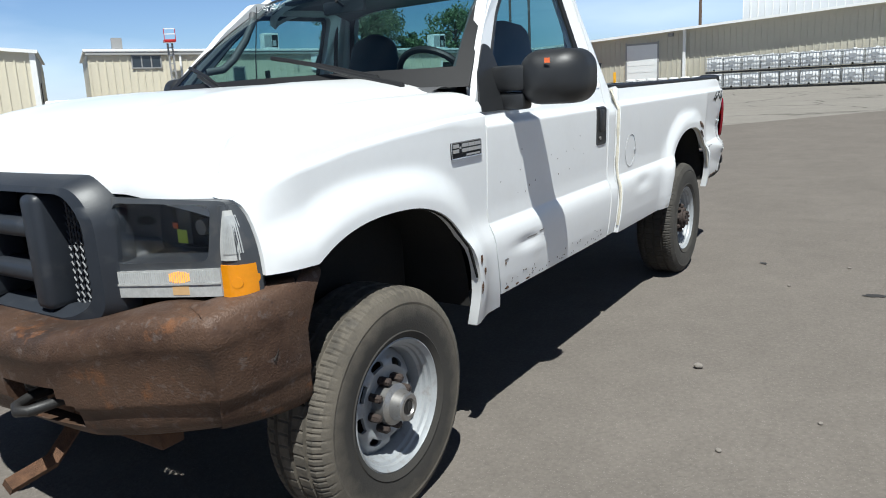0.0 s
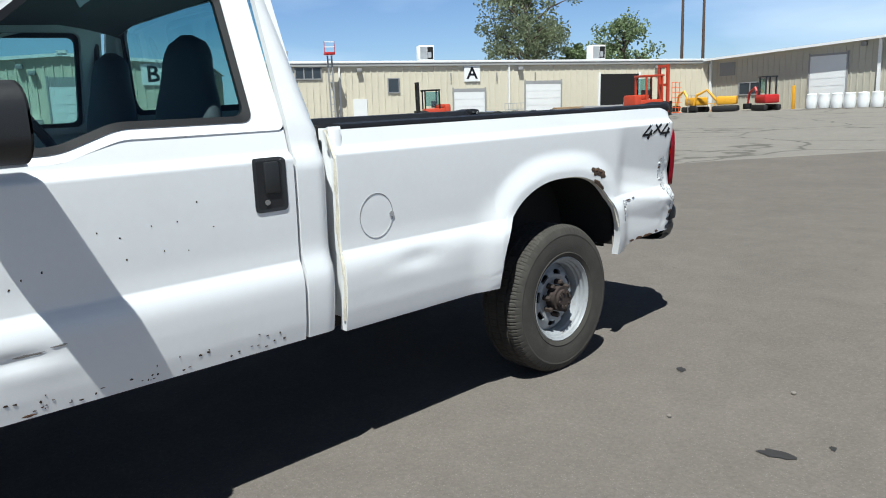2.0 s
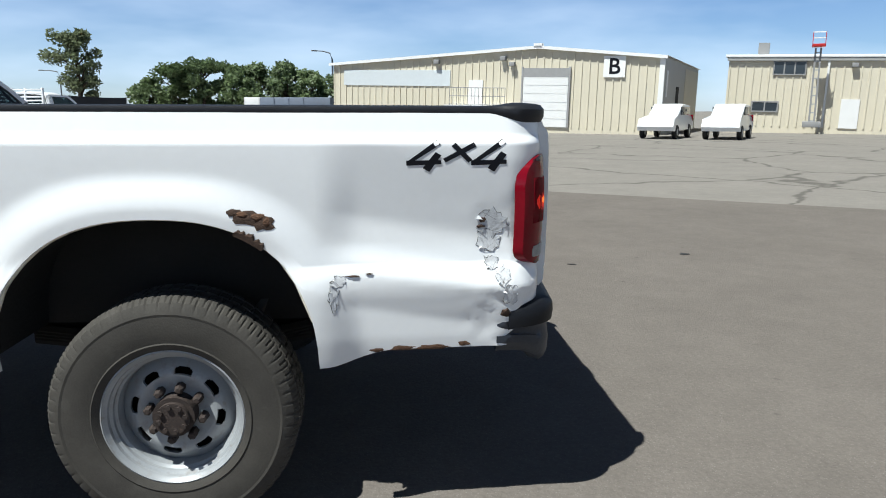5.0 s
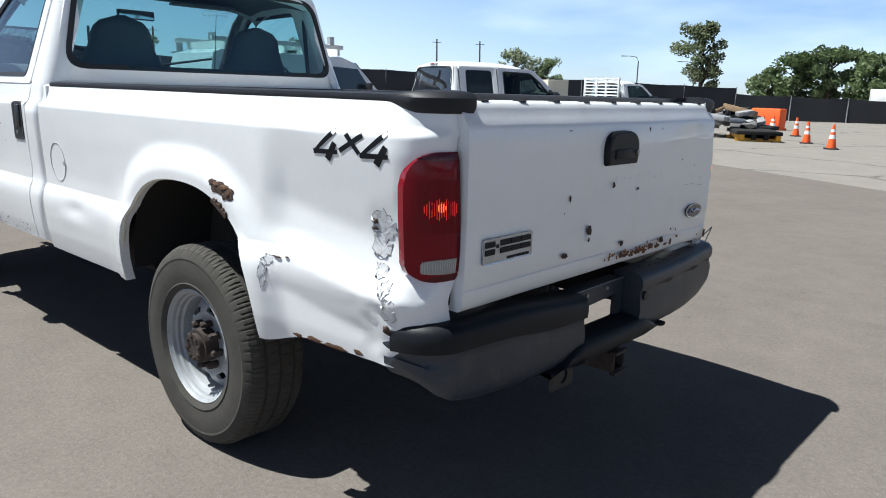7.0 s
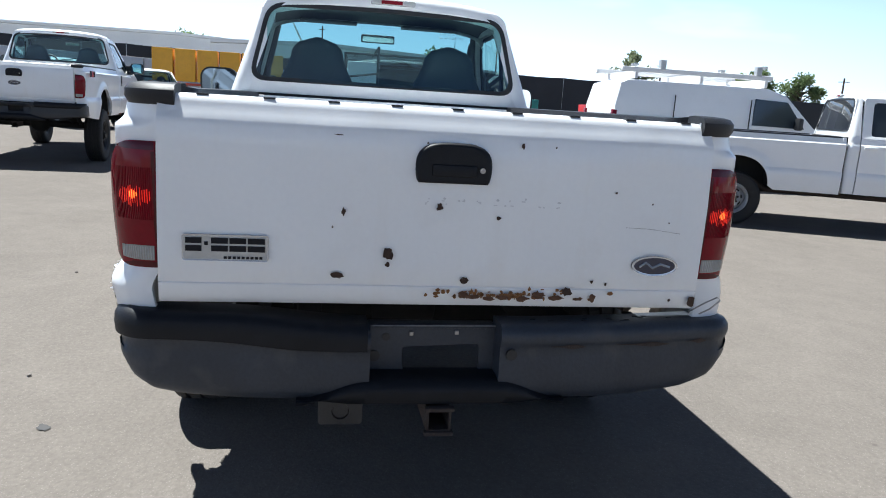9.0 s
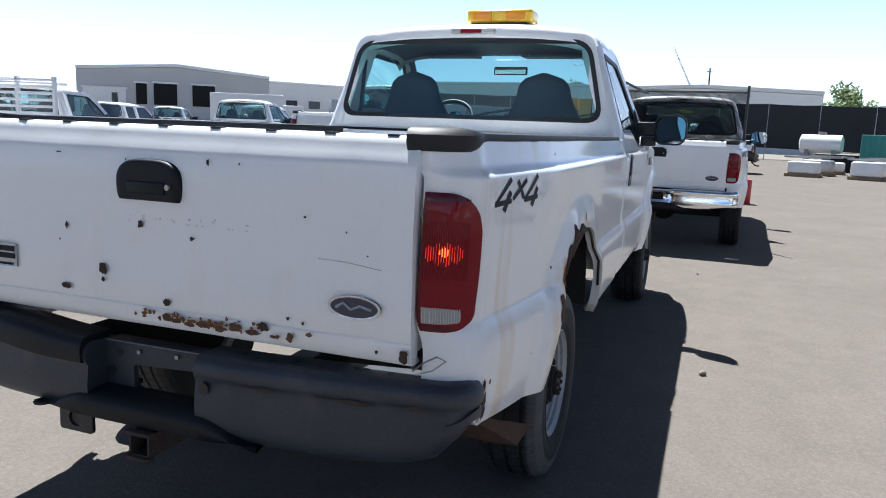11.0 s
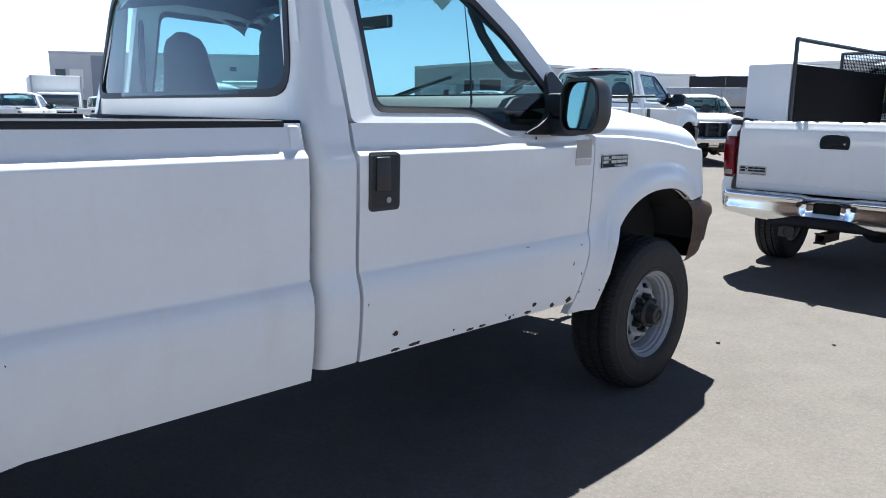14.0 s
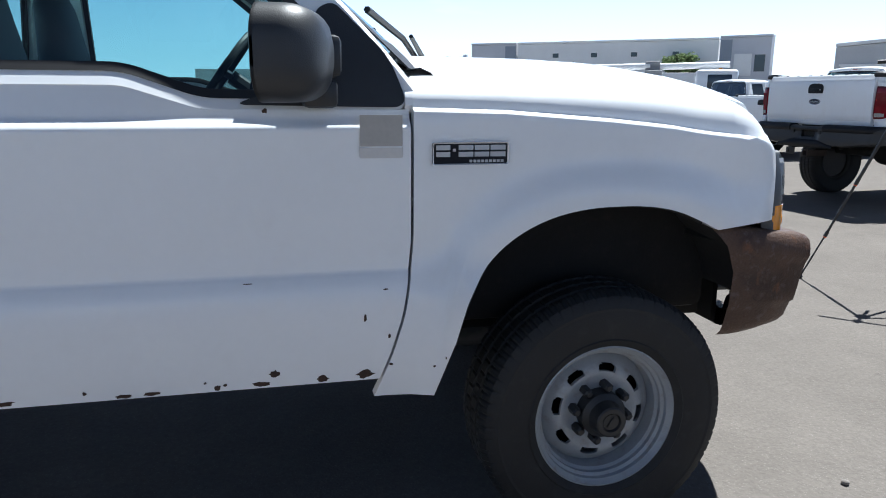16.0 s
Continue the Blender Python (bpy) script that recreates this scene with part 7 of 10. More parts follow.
# ---- the lot ----
def lot_mat(name, color, crack, pebble=(0.235, 0.218, 0.20)):
    """Asphalt: broad blotches, aggregate grains and, on the old lot, cracks."""
    m = mat(name, color, 0.95, vary=0.16, scale=0.9, fine=85, bump=1.0, stain=0.30, stain_color=tuple(c * 0.78 for c in color), spec=0.1)
    n, l = m.node_tree.nodes, m.node_tree.links
    p = n["Principled BSDF"]
    src = p.inputs["Base Color"].links[0].from_socket
    co = n.new("ShaderNodeTexCoord")
    v = n.new("ShaderNodeTexVoronoi")
    v.inputs["Scale"].default_value = 105
    l.new(co.outputs["Object"], v.inputs["Vector"])
    r = n.new("ShaderNodeMapRange")
    r.inputs["From Min"].default_value, r.inputs["From Max"].default_value = 0.14, 0.36
    r.inputs["To Min"].default_value, r.inputs["To Max"].default_value = 0.55, 0.0
    l.new(v.outputs["Distance"], r.inputs["Value"])
    w = n.new("ShaderNodeTexWhiteNoise")
    l.new(v.outputs["Position"], w.inputs["Vector"])
    pick = n.new("ShaderNodeMath")
    pick.operation = "GREATER_THAN"
    pick.inputs[1].default_value = 0.62
    l.new(w.outputs["Value"], pick.inputs[0])
    k = n.new("ShaderNodeMath")
    k.operation = "MULTIPLY"
    l.new(r.outputs[0], k.inputs[0])
    l.new(pick.outputs[0], k.inputs[1])
    a = n.new("ShaderNodeMixRGB")
    a.inputs[2].default_value = (*pebble, 1)
    l.new(k.outputs[0], a.inputs[0])
    l.new(src, a.inputs[1])
    last = a.outputs[0]
    # hand-sized mottling, and a few small dark spots of tar
    for sc, lo, hi, c0, c1 in ((5.0, 0.35, 0.65, 0.96, 1.04), (45.0, 0.30, 0.70, 0.91, 1.09)):
        mo = n.new("ShaderNodeTexNoise")
        mo.inputs["Scale"].default_value, mo.inputs["Detail"].default_value = sc, 4
        l.new(co.outputs["Object"], mo.inputs["Vector"])
        mr = n.new("ShaderNodeMapRange")
        mr.inputs["From Min"].default_value, mr.inputs["From Max"].default_value = lo, hi
        mr.inputs["To Min"].default_value, mr.inputs["To Max"].default_value = c0, c1
        l.new(mo.outputs[0], mr.inputs["Value"])
        mm = n.new("ShaderNodeMixRGB")
        mm.blend_type = "MULTIPLY"
        mm.inputs[0].default_value = 1.0
        l.new(last, mm.inputs[1])
        l.new(mr.outputs[0], mm.inputs[2])
        last = mm.outputs[0]
    tar = n.new("ShaderNodeTexVoronoi")
    tar.inputs["Scale"].default_value = 3.2
    l.new(co.outputs["Object"], tar.inputs["Vector"])
    tw = n.new("ShaderNodeTexWhiteNoise")
    l.new(tar.outputs["Position"], tw.inputs["Vector"])
    tr = n.new("ShaderNodeMapRange")
    tr.inputs["From Min"].default_value, tr.inputs["From Max"].default_value = 0.02, 0.075
    tr.inputs["To Min"].default_value, tr.inputs["To Max"].default_value = 0.55, 0.0
    l.new(tar.outputs["Distance"], tr.inputs["Value"])
    tp = n.new("ShaderNodeMath")
    tp.operation = "GREATER_THAN"
    tp.inputs[1].default_value = 0.72
    l.new(tw.outputs["Value"], tp.inputs[0])
    tk = n.new("ShaderNodeMath")
    tk.operation = "MULTIPLY"
    l.new(tr.outputs[0], tk.inputs[0])
    l.new(tp.outputs[0], tk.inputs[1])
    ta = n.new("ShaderNodeMixRGB")
    ta.inputs[2].default_value = (*(x * 0.45 for x in color), 1)
    l.new(tk.outputs[0], ta.inputs[0])
    l.new(last, ta.inputs[1])
    last = ta.outputs[0]
    if crack:
        wob = n.new("ShaderNodeTexNoise")
        wob.inputs["Scale"].default_value, wob.inputs["Detail"].default_value = 0.9, 5
        l.new(co.outputs["Object"], wob.inputs["Vector"])
        add = n.new("ShaderNodeMixRGB")
        add.blend_type = "ADD"
        add.inputs[0].default_value = 1.6
        l.new(co.outputs["Object"], add.inputs[1])
        l.new(wob.outputs["Color"], add.inputs[2])
        c = n.new("ShaderNodeTexVoronoi")
        c.feature = "DISTANCE_TO_EDGE"
        c.inputs["Scale"].default_value = 0.16
        l.new(add.outputs[0], c.inputs["Vector"])
        cr = n.new("ShaderNodeMapRange")
        cr.inputs["From Min"].default_value, cr.inputs["From Max"].default_value = 0.004, 0.013
        cr.inputs["To Min"].default_value, cr.inputs["To Max"].default_value = 0.8, 0.0
        l.new(c.outputs["Distance"], cr.inputs["Value"])
        b = n.new("ShaderNodeMixRGB")
        b.inputs[2].default_value = (*(x * 0.45 for x in color), 1)
        l.new(cr.outputs[0], b.inputs[0])
        l.new(last, b.inputs[1])
        last = b.outputs[0]
    l.new(last, p.inputs["Base Color"])
    return m


ASPHALT = lot_mat("dark_asphalt", (0.146, 0.130, 0.116), False)
OLDLOT = lot_mat("old_pale_asphalt", (0.215, 0.200, 0.180), True, (0.30, 0.28, 0.255))
bm = bmesh.new()
sheet(bm, [[(x, y, 0) for y in (-2500, -300, -60, 0, 60, 300, 2500)] for x in (-2500, -300, -60, 0, 60, 300, 2500)])
solid("ground", bm, OLDLOT, "old pale grey cracked asphalt yard", "ground", kind="structure", smooth=0)
# the newer, darker asphalt laid round the truck, with a straight far edge
edge = [(-60, 26), (-27, 6.5), (-15.5, -1.3), (-11.8, -3.9), (-7.5, -6.4), (0.0, -10.9), (3.0, -12.6), (30, -28), (60, -30), (60, 60), (-60, 60)]
bm = bmesh.new()
bm.faces.new([bm.verts.new((x, y, 0.004)) for x, y in edge])
solid("pavement", bm, ASPHALT, "newer dark grey asphalt surface", "pavement", kind="structure", smooth=0)
rnd = random.Random(5)
STONE = mat("grey_stone", (0.20, 0.18, 0.16), 0.9, vary=0.3, scale=40, fine=200, bump=0.4)
for x, y, r in ((1.82, 1.53, 0.020), (1.55, -1.50, 0.022), (1.1, 2.3, 0.012), (2.2, 2.1, 0.010), (0.2, 1.7, 0.010), (-0.4, 2.0, 0.012), (2.6, 1.8, 0.012), (4.4, -0.9, 0.014), (4.9, -1.4, 0.012)):
    bm = bmesh.new()
    bmesh.ops.create_icosphere(bm, subdivisions=2, radius=r)
    for v in bm.verts:
        v.co *= 1 + 0.35 * noise.noise(v.co * 40 + V((x, y, 0)))
        v.co.z *= 0.7
    solid("stone", bm, STONE, "small grey stone lying on the asphalt", "stone", pose(x, y, 0.004 + r * 0.6), "stones on the asphalt")
OIL = mat("oil_stain", (0.030, 0.028, 0.027), 0.7, vary=0.3, scale=8, fine=80)
for x, y, w, h in ((0.24, 2.19, 0.16, 0.07), (0.05, 2.33, 0.05, 0.03), (-0.35, 1.45, 0.07, 0.05), (1.0, 2.75, 0.06, 0.03), (-3.5, -3.4, 0.12, 0.1), (-2.3, -3.0, 0.10, 0.05)):
    bm = bmesh.new()
    bm.faces.new([bm.verts.new((0.5 * w * q * math.cos(a), 0.5 * h * q * math.sin(a), 0)) for a, q in ((2 * math.pi * k / 14, rnd.uniform(0.6, 1.1)) for k in range(14))])
    solid("oil_stain", bm, OIL, "dark oil stain on the asphalt", "stain", pose(x, y, 0.008, 0, 0, rnd.uniform(0, 180)), "oil stains", smooth=0)

# ---- the yard: buildings ----
CREAM = mat("cream_metal_siding", (0.62, 0.57, 0.45), 0.55, vary=0.06, scale=0.5, fine=6, stain=0.12, stain_color=(0.42, 0.38, 0.30))
CREAMDARK = mat("shaded_siding_and_gutter_grey", (0.36, 0.36, 0.35), 0.55, vary=0.06, scale=0.5, fine=6)
TAN = mat("tan_metal_siding", (0.47, 0.44, 0.36), 0.55, vary=0.08, scale=0.5, fine=6, stain=0.12, stain_color=(0.3, 0.27, 0.22))
ROOFWHITE = mat("white_metal_trim", (0.78, 0.78, 0.77), 0.5, vary=0.05)
DOORWHITE = mat("white_door_panels", (0.76, 0.76, 0.75), 0.5, vary=0.05, scale=2)
DOORGREY = mat("grey_door_shade", (0.30, 0.30, 0.30), 0.6, vary=0.1)
DARKBAY = mat("dark_bay", (0.006, 0.006, 0.006), 0.9, vary=0.1)
WINDOWDARK = mat("dark_window", (0.035, 0.045, 0.055), 0.08, vary=0.1)
SIGNWHITE = mat("white_sign_board", (0.80, 0.80, 0.79), 0.5, vary=0.03)
CONCRETE = mat("grey_concrete_wall", (0.72, 0.72, 0.72), 0.8, vary=0.08, scale=0.3, fine=4)
SLATE = mat("slate_blue_wall", (0.24, 0.27, 0.32), 0.7, vary=0.08, scale=0.3, fine=4)
GREYWALL = mat("grey_metal_wall", (0.26, 0.26, 0.26), 0.7, vary=0.1, scale=0.4, fine=5)
GALV = mat("galvanised_steel", (0.42, 0.43, 0.44), 0.45, metal=0.5, vary=0.2, scale=6, fine=60)
ORANGE = mat("red_orange_machine_paint", (0.46, 0.052, 0.020), 0.45, vary=0.15, scale=4, fine=60, stain=0.2, stain_color=(0.2, 0.06, 0.03))
YELLOW = mat("yellow_machine_paint", (0.72, 0.36, 0.02), 0.45, vary=0.12, scale=4, fine=60, stain=0.15, stain_color=(0.3, 0.2, 0.06))
RED = mat("red_paint", (0.45, 0.02, 0.02), 0.4, vary=0.12, scale=5)
TEAL = mat("teal_tarp", (0.03, 0.20, 0.18), 0.6, vary=0.15, scale=3)
TIMBER = mat("weathered_timber", (0.24, 0.16, 0.09), 0.85, vary=0.3, scale=6, fine=60, bump=0.3)
BLUEPLASTIC = mat("blue_plastic", (0.03, 0.09, 0.28), 0.4, vary=0.1)
MILKY = mat("milky_plastic_tank", (0.76, 0.77, 0.77), 0.4, vary=0.1, scale=3)
FENCEMAT = mat("black_windscreen_fabric", (0.024, 0.026, 0.032), 0.85, vary=0.3, scale=0.6, fine=20)
POLEMAT = mat("brown_wooden_pole", (0.085, 0.055, 0.038), 0.9, vary=0.25, scale=3)
SAFETY = mat("safety_orange_plastic", (0.85, 0.12, 0.02), 0.5, vary=0.08)
BARK = mat("bark", (0.10, 0.075, 0.055), 0.95, vary=0.35, scale=5, fine=40, bump=0.6)


def leaf_mat(name, color):
    m = mat(name, color, 0.55, vary=0.3, scale=0.5, fine=9, tint=tuple(min(1, c * 1.7) for c in color))
    n, l = m.node_tree.nodes, m.node_tree.links
    p = n["Principled BSDF"]
    src = p.inputs["Base Color"].links[0].from_socket
    g = n.new("ShaderNodeNewGeometry")
    r = n.new("ShaderNodeMapRange")
    r.inputs["To Min"].default_value, r.inputs["To Max"].default_value = 0.7, 1.4
    l.new(g.outputs["Random Per Island"], r.inputs["Value"])
    x = n.new("ShaderNodeMixRGB")
    x.blend_type = "MULTIPLY"
    x.inputs[0].default_value = 1.0
    l.new(src, x.inputs[1])
    l.new(r.outputs[0], x.inputs[2])
    l.new(x.outputs[0], p.inputs["Base Color"])
    # light comes through the leaves
    thin = n.new("ShaderNodeBsdfTranslucent")
    l.new(x.outputs[0], thin.inputs["Color"])
    both = n.new("ShaderNodeMixShader")
    both.inputs[0].default_value = 0.4
    out = next(k for k in n if k.bl_idname == "ShaderNodeOutputMaterial")
    l.new(p.outputs[0], both.inputs[1])
    l.new(thin.outputs[0], both.inputs[2])
    l.new(both.outputs[0], out.inputs["Surface"])
    return m


LEAF = leaf_mat("green_leaves", (0.125, 0.170, 0.075))
LEAFDARK = leaf_mat("dark_green_leaves", (0.105, 0.145, 0.065))
LEAFPALE = leaf_mat("grey_green_leaves", (0.155, 0.180, 0.105))


def turned(x, y, deg, z=0.0, tilt=0.0):
    """A frame at (x, y): its x axis points to deg from +x; tilt leans that axis."""
    return Matrix.Translation((x, y, z)) @ Matrix.Rotation(radians(deg), 4, "Z") @ Matrix.Rotation(radians(tilt), 4, "Y")


def siding(parent, x0, x1, z0, z1, y, mt, pitch=0.45, top=None):
    """Standing ribs of a metal wall, facing -y."""
    bm = bmesh.new()
    n = int(abs(x1 - x0) / pitch)
    for k in range(n + 1):
        x = x0 + (x1 - x0) * k / n
        t = top(x) if top else z1
        box(bm, x - 0.035, x + 0.035, y - 0.05, y, z0, t)
    return tagged(part("siding_rib", bm, mt, parent, smooth=0), kind="stuff")


def roller_door(parent, x0, x1, z1, y, shade=0.22, mt=None):
    d = part("roller_door", bx(x0, x1, y - 0.02, y + 0.02, 0, z1), mt or DOORWHITE, parent)
    n = max(4, int(z1 / 0.5))
    for k in range(n):
        z0 = (z1 - shade) * k / n
        part("panel", bx(x0 + 0.03, x1 - 0.03, y - 0.05, y - 0.02, z0 + 0.015, (z1 - shade) * (k + 1) / n - 0.015), mt or DOORWHITE, d)
    part("frame", bx(x0 - 0.10, x0, y - 0.07, y + 0.02, 0, z1 + 0.1), DOORGREY, d)
    part("frame", bx(x1, x1 + 0.10, y - 0.07, y + 0.02, 0, z1 + 0.1), DOORGREY, d)
    # grey strip drawn as the shade at the door's head, shade metres deep
    part("lintel", bx(x0, x1, y - 0.06, y + 0.02, z1 - shade, z1 + 0.02), DOORGREY, d)
    return d


def window(parent, x0, x1, z0, z1, y, bars=2):
    w = part("window", bx(x0, x1, y - 0.02, y + 0.01, z0, z1), WINDOWDARK, parent)
    for k in range(bars + 1):
        x = lerp(x0, x1, k / bars)
        part("mullion", bx(x - 0.04, x + 0.04, y - 0.05, y - 0.02, z0 - 0.04, z1 + 0.04), GREYWALL, w)
    for z in (z0, z1):
        part("rail", bx(x0, x1, y - 0.045, y - 0.02, z - 0.04, z + 0.04), GREYWALL, w)
    return w


def wall_sign(parent, char, x, z, y, size=1.25):
    s = part("sign_board", bx(x - size * 0.52, x + size * 0.52, y - 0.06, y - 0.02, z - size * 0.5, z + size * 0.5), SIGNWHITE, parent)
    letters(char, size * 1.05, DECAL, s, pose(x, y - 0.066, z - 0.02, 90, 0, 0), 0.004, 0.02)
    return s


def wall_lamp(parent, x, z, y):
    p = part("wall_lamp", bx(x - 0.18, x + 0.18, y - 0.30, y, z - 0.13, z + 0.13, 0.03), GREYWALL, parent)
    return p


def roof_unit(parent, x, z, y, w=1.1, h=1.35):
    u = part("roof_cooler", bx(x - w / 2, x + w / 2, y, y + w, z + 0.25, z + h, 0.02), SIGNWHITE, parent, "white rooftop cooler with a dark louvred side")
    part("louvre", bx(x - w / 2 + 0.55 * w, x + w / 2 - 0.06, y - 0.03, y, z + 0.35, z + h - 0.12), DARKBAY, u)
    part("duct", bx(x + 0.10, x + 0.35, y - 0.06, y - 0.03, z + 0.45, z + 0.85, 0.02), GALV, u)
    for k in (-1, 1):
        part("leg", bx(x + k * w * 0.4 - 0.03, x + k * w * 0.4 + 0.03, y, y + 0.1, z - 0.1, z + 0.27), GREYWALL, u)
    part("louvre", bx(x - w / 2 + 0.06, x + 0.02, y - 0.02, y, z + 0.35, z + h - 0.12), GALV, u)
    return u


# building with the letter A: a long cream facade; local x runs along it, the facade faces -y
A_ = thing("warehouse", "long low cream metal warehouse with white doors and letter A", "building", turned(-24.95, -41.66, 150.0, 0.43, 1.35))
HA = 4.22
part("wall", bx(-2.7, 32.6, 0.0, 14, -1.0, HA), CREAM, A_)
part("roof", bx(-2.9, 32.7, -0.25, 14.2, HA, HA + 0.16, 0.02), ROOFWHITE, A_)
part("gutter", bx(-2.8, 32.6, -0.20, -0.02, HA - 0.22, HA, 0.02), CREAMDARK, A_)
siding(A_, -2.6, 32.5, 0, HA - 0.25, 0.0, CREAM, 0.46)
for x0, x1, z1 in ((11.3, 13.65, 2.35), (16.85, 19.65, 2.85)):
    roller_door(A_, x0, x1, z1, -0.055)
# wall is unbroken here; a near-black panel stands for the unlit inside
b_ = part("open_bay", bx(22.9, 26.1, -0.06, 0.06, 0, 3.3), DARKBAY, A_, "near-black panel drawn for the unlit loading bay")
part("frame", bx(22.75, 22.9, -0.08, 0.02, 0, 3.42), ROOFWHITE, b_)
part("frame", bx(26.1, 26.25, -0.08, 0.02, 0, 3.42), ROOFWHITE, b_)
window(A_, -0.05, 1.75, 3.18, 3.98, -0.05, 3)
window(A_, 6.45, 7.25, 2.15, 3.15, -0.05, 1)
window(A_, -1.1, 0.4, 0.9, 1.5, -0.05, 2)
part("side_door", bx(3.9, 4.9, -0.07, 0, 0, 1.75), DOORWHITE, A_)
wall_sign(A_, "A", 12.7, 3.45, -0.05, 1.15)
for x in (3.0, 15.55):
    part("downspout", bx(x - 0.06, x + 0.06, -0.14, -0.04, 0, HA), ROOFWHITE, A_)
for x in (4.4, 16.4, 27.6):
    wall_lamp(A_, x, 3.75, -0.05)
for x in (9.6, 23.3):
    roof_unit(A_, x, HA, 1.2)
part("roof_chimney", bx(-1.1, -0.45, 0.8, 1.4, HA, HA + 0.95), GREYWALL, A_)
for x in (11.1, 14.6, 17.6):
    part("conduit", bx(x - 0.03, x + 0.03, -0.12, -0.05, 2.9, 3.5), GREYWALL, A_)

# building with the letter B: gabled end
B_ = thing("gabled_warehouse", "cream metal warehouse with a low gable and the letter B", "building", turned(-20.95, -34.73, 150.0, 0.12, 1.15))
BL, BP, BR = (-27.4, 3.78), (-12.8, 4.75), (-5.45, 4.14)


def b_top(x):
    return lerp(BL[1], BP[1], (x - BL[0]) / (BP[0] - BL[0])) if x < BP[0] else lerp(BP[1], BR[1], (x - BP[0]) / (BR[0] - BP[0]))


bm = bmesh.new()
plate(bm, [(BL[0], 0, -1), (BL[0], 0, BL[1]), (BP[0], 0, BP[1]), (BR[0], 0, BR[1]), (BR[0], 0, -1)], (0, -0.3, 0))
part("gable_wall", bm, CREAM, B_)
siding(B_, BL[0], BR[0], 0, 3, 0.0, CREAM, 0.46, lambda x: b_top(x) - 0.12)
# side turned from the sun: its shade is put into the siding colour
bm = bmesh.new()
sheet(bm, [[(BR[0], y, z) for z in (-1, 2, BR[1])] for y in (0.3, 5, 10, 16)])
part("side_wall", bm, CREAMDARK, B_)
bm = bmesh.new()
box(bm, BR[0] - 0.1, BR[0] + 0.02, 9.0, 16, -1, 3.9)
part("side_annexe", bm, TAN, B_)
part("side_door", bx(BR[0], BR[0] + 0.03, 5.2, 6.3, 0, 2.6), DARKBAY, B_)
part("side_vent", bx(BR[0], BR[0] + 0.04, 1.2, 1.55, 1.9, 3.4), ROOFWHITE, B_)
for a, b2 in ((BL, BP), (BP, BR)):
    bm = bmesh.new()
    sheet(bm, [[(a[0] - (0.3 if a is BL else 0), y, a[1] + 0.02), (b2[0] + (0.2 if b2 is BR else 0), y, b2[1] + 0.02)] for y in (-0.25, 16)])
    sheet(bm, [[(a[0] - (0.3 if a is BL else 0), -0.25, a[1] + d), (b2[0] + (0.2 if b2 is BR else 0), -0.25, b2[1] + d)] for d in (0.02, -0.16)])
    part("roof_slope", bm, ROOFWHITE, B_)
bm = bmesh.new()
sheet(bm, [[(BL[0], y, z) for z in (-1, BL[1])] for y in (0.0, 16)])
part("side_wall", bm, CREAM, B_)
part("roof_ridge_vent", bx(BP[0] - 0.25, BP[0] + 0.25, -0.3, 0.1, BP[1], BP[1] + 0.15), ROOFWHITE, B_)
roller_door(B_, -13.7, -10.85, 3.45, -0.055, 0.5)
part("side_door", bx(-17.3, -16.35, -0.07, 0, 0.6, 2.75), DOORWHITE, B_)
part("skylight_band", bx(-26.6, -18.6, -0.06, 0, 2.35, 3.35), mat("pale_skylight_panels", (0.60, 0.64, 0.66), 0.4, vary=0.05), B_)
wall_sign(B_, "B", -8.2, 3.55, -0.05, 1.2)
for x, z in ((-15.0, 4.05), (-19.5, 3.85), (-14.4, 3.7)):
    wall_lamp(B_, x, z, -0.05)
part("corner_trim", bx(BR[0] - 0.22, BR[0] + 0.06, -0.08, 0.1, -1, BR[1] - 0.1), ROOFWHITE, B_)
bm = bmesh.new()
for k in range(16):
    tube(bm, [(-18.1 + 0.245 * k, -1.2, 1.2), (-18.1 + 0.245 * k, -1.2, 2.25)], 0.018, 5)
for z in (1.25, 1.75, 2.25):
    tube(bm, [(-18.1, -1.2, z), (-14.4, -1.2, z)], 0.022, 5)
tube(bm, [(-18.1, -1.2, -0.4), (-18.1, -1.2, 1.3)], 0.03, 5)
tube(bm, [(-14.4, -1.2, -0.4), (-14.4, -1.2, 1.3)], 0.03, 5)
part("loading_dock_rail", bm, GREYWALL, B_)
part("loading_dock", bx(-18.4, -14.2, -1.4, 0, -1.0, 1.2), CONCRETE, B_)

# the tall warehouse wall beside A, with the tanks stacked along it
W_ = thing("tan_warehouse", "long tan metal warehouse wall with a roll-up door and white downspouts", "building", turned(-53.0, -25.5, 83.96, -0.05, 0))


def w_top(x):
    return 4.02 + 0.0425 * x


bm = bmesh.new()
plate(bm, [(0, 0, -1), (0, 0, w_top(0)), (62, 0, w_top(62)), (62, 0, -1)], (0, -0.3, 0))
part("wall", bm, TAN, W_)
siding(W_, 0.2, 40, 0, 4, 0.0, TAN, 0.42, lambda x: w_top(x) - 0.25)
bm = bmesh.new()
sheet(bm, [[(x, y, w_top(x) + 0.05) for y in (-0.8, 10)] for x in (-0.2, 62)])
sheet(bm, [[(x, -0.8, w_top(x) + d) for d in (0.05, -0.12)] for x in (-0.2, 62)])
part("roof_eave", bm, ROOFWHITE, W_)
part("tall_block", bx(13.0, 62, 12, 30, 0, 10.5), mat("white_ribbed_siding", (0.66, 0.68, 0.70), 0.5, vary=0.04), W_)
siding(W_, 13.0, 40, 5, 10.5, 12.0, ROOFWHITE, 0.6)
roller_door(W_, 8.0, 10.5, 3.75, -0.06, 0.12)
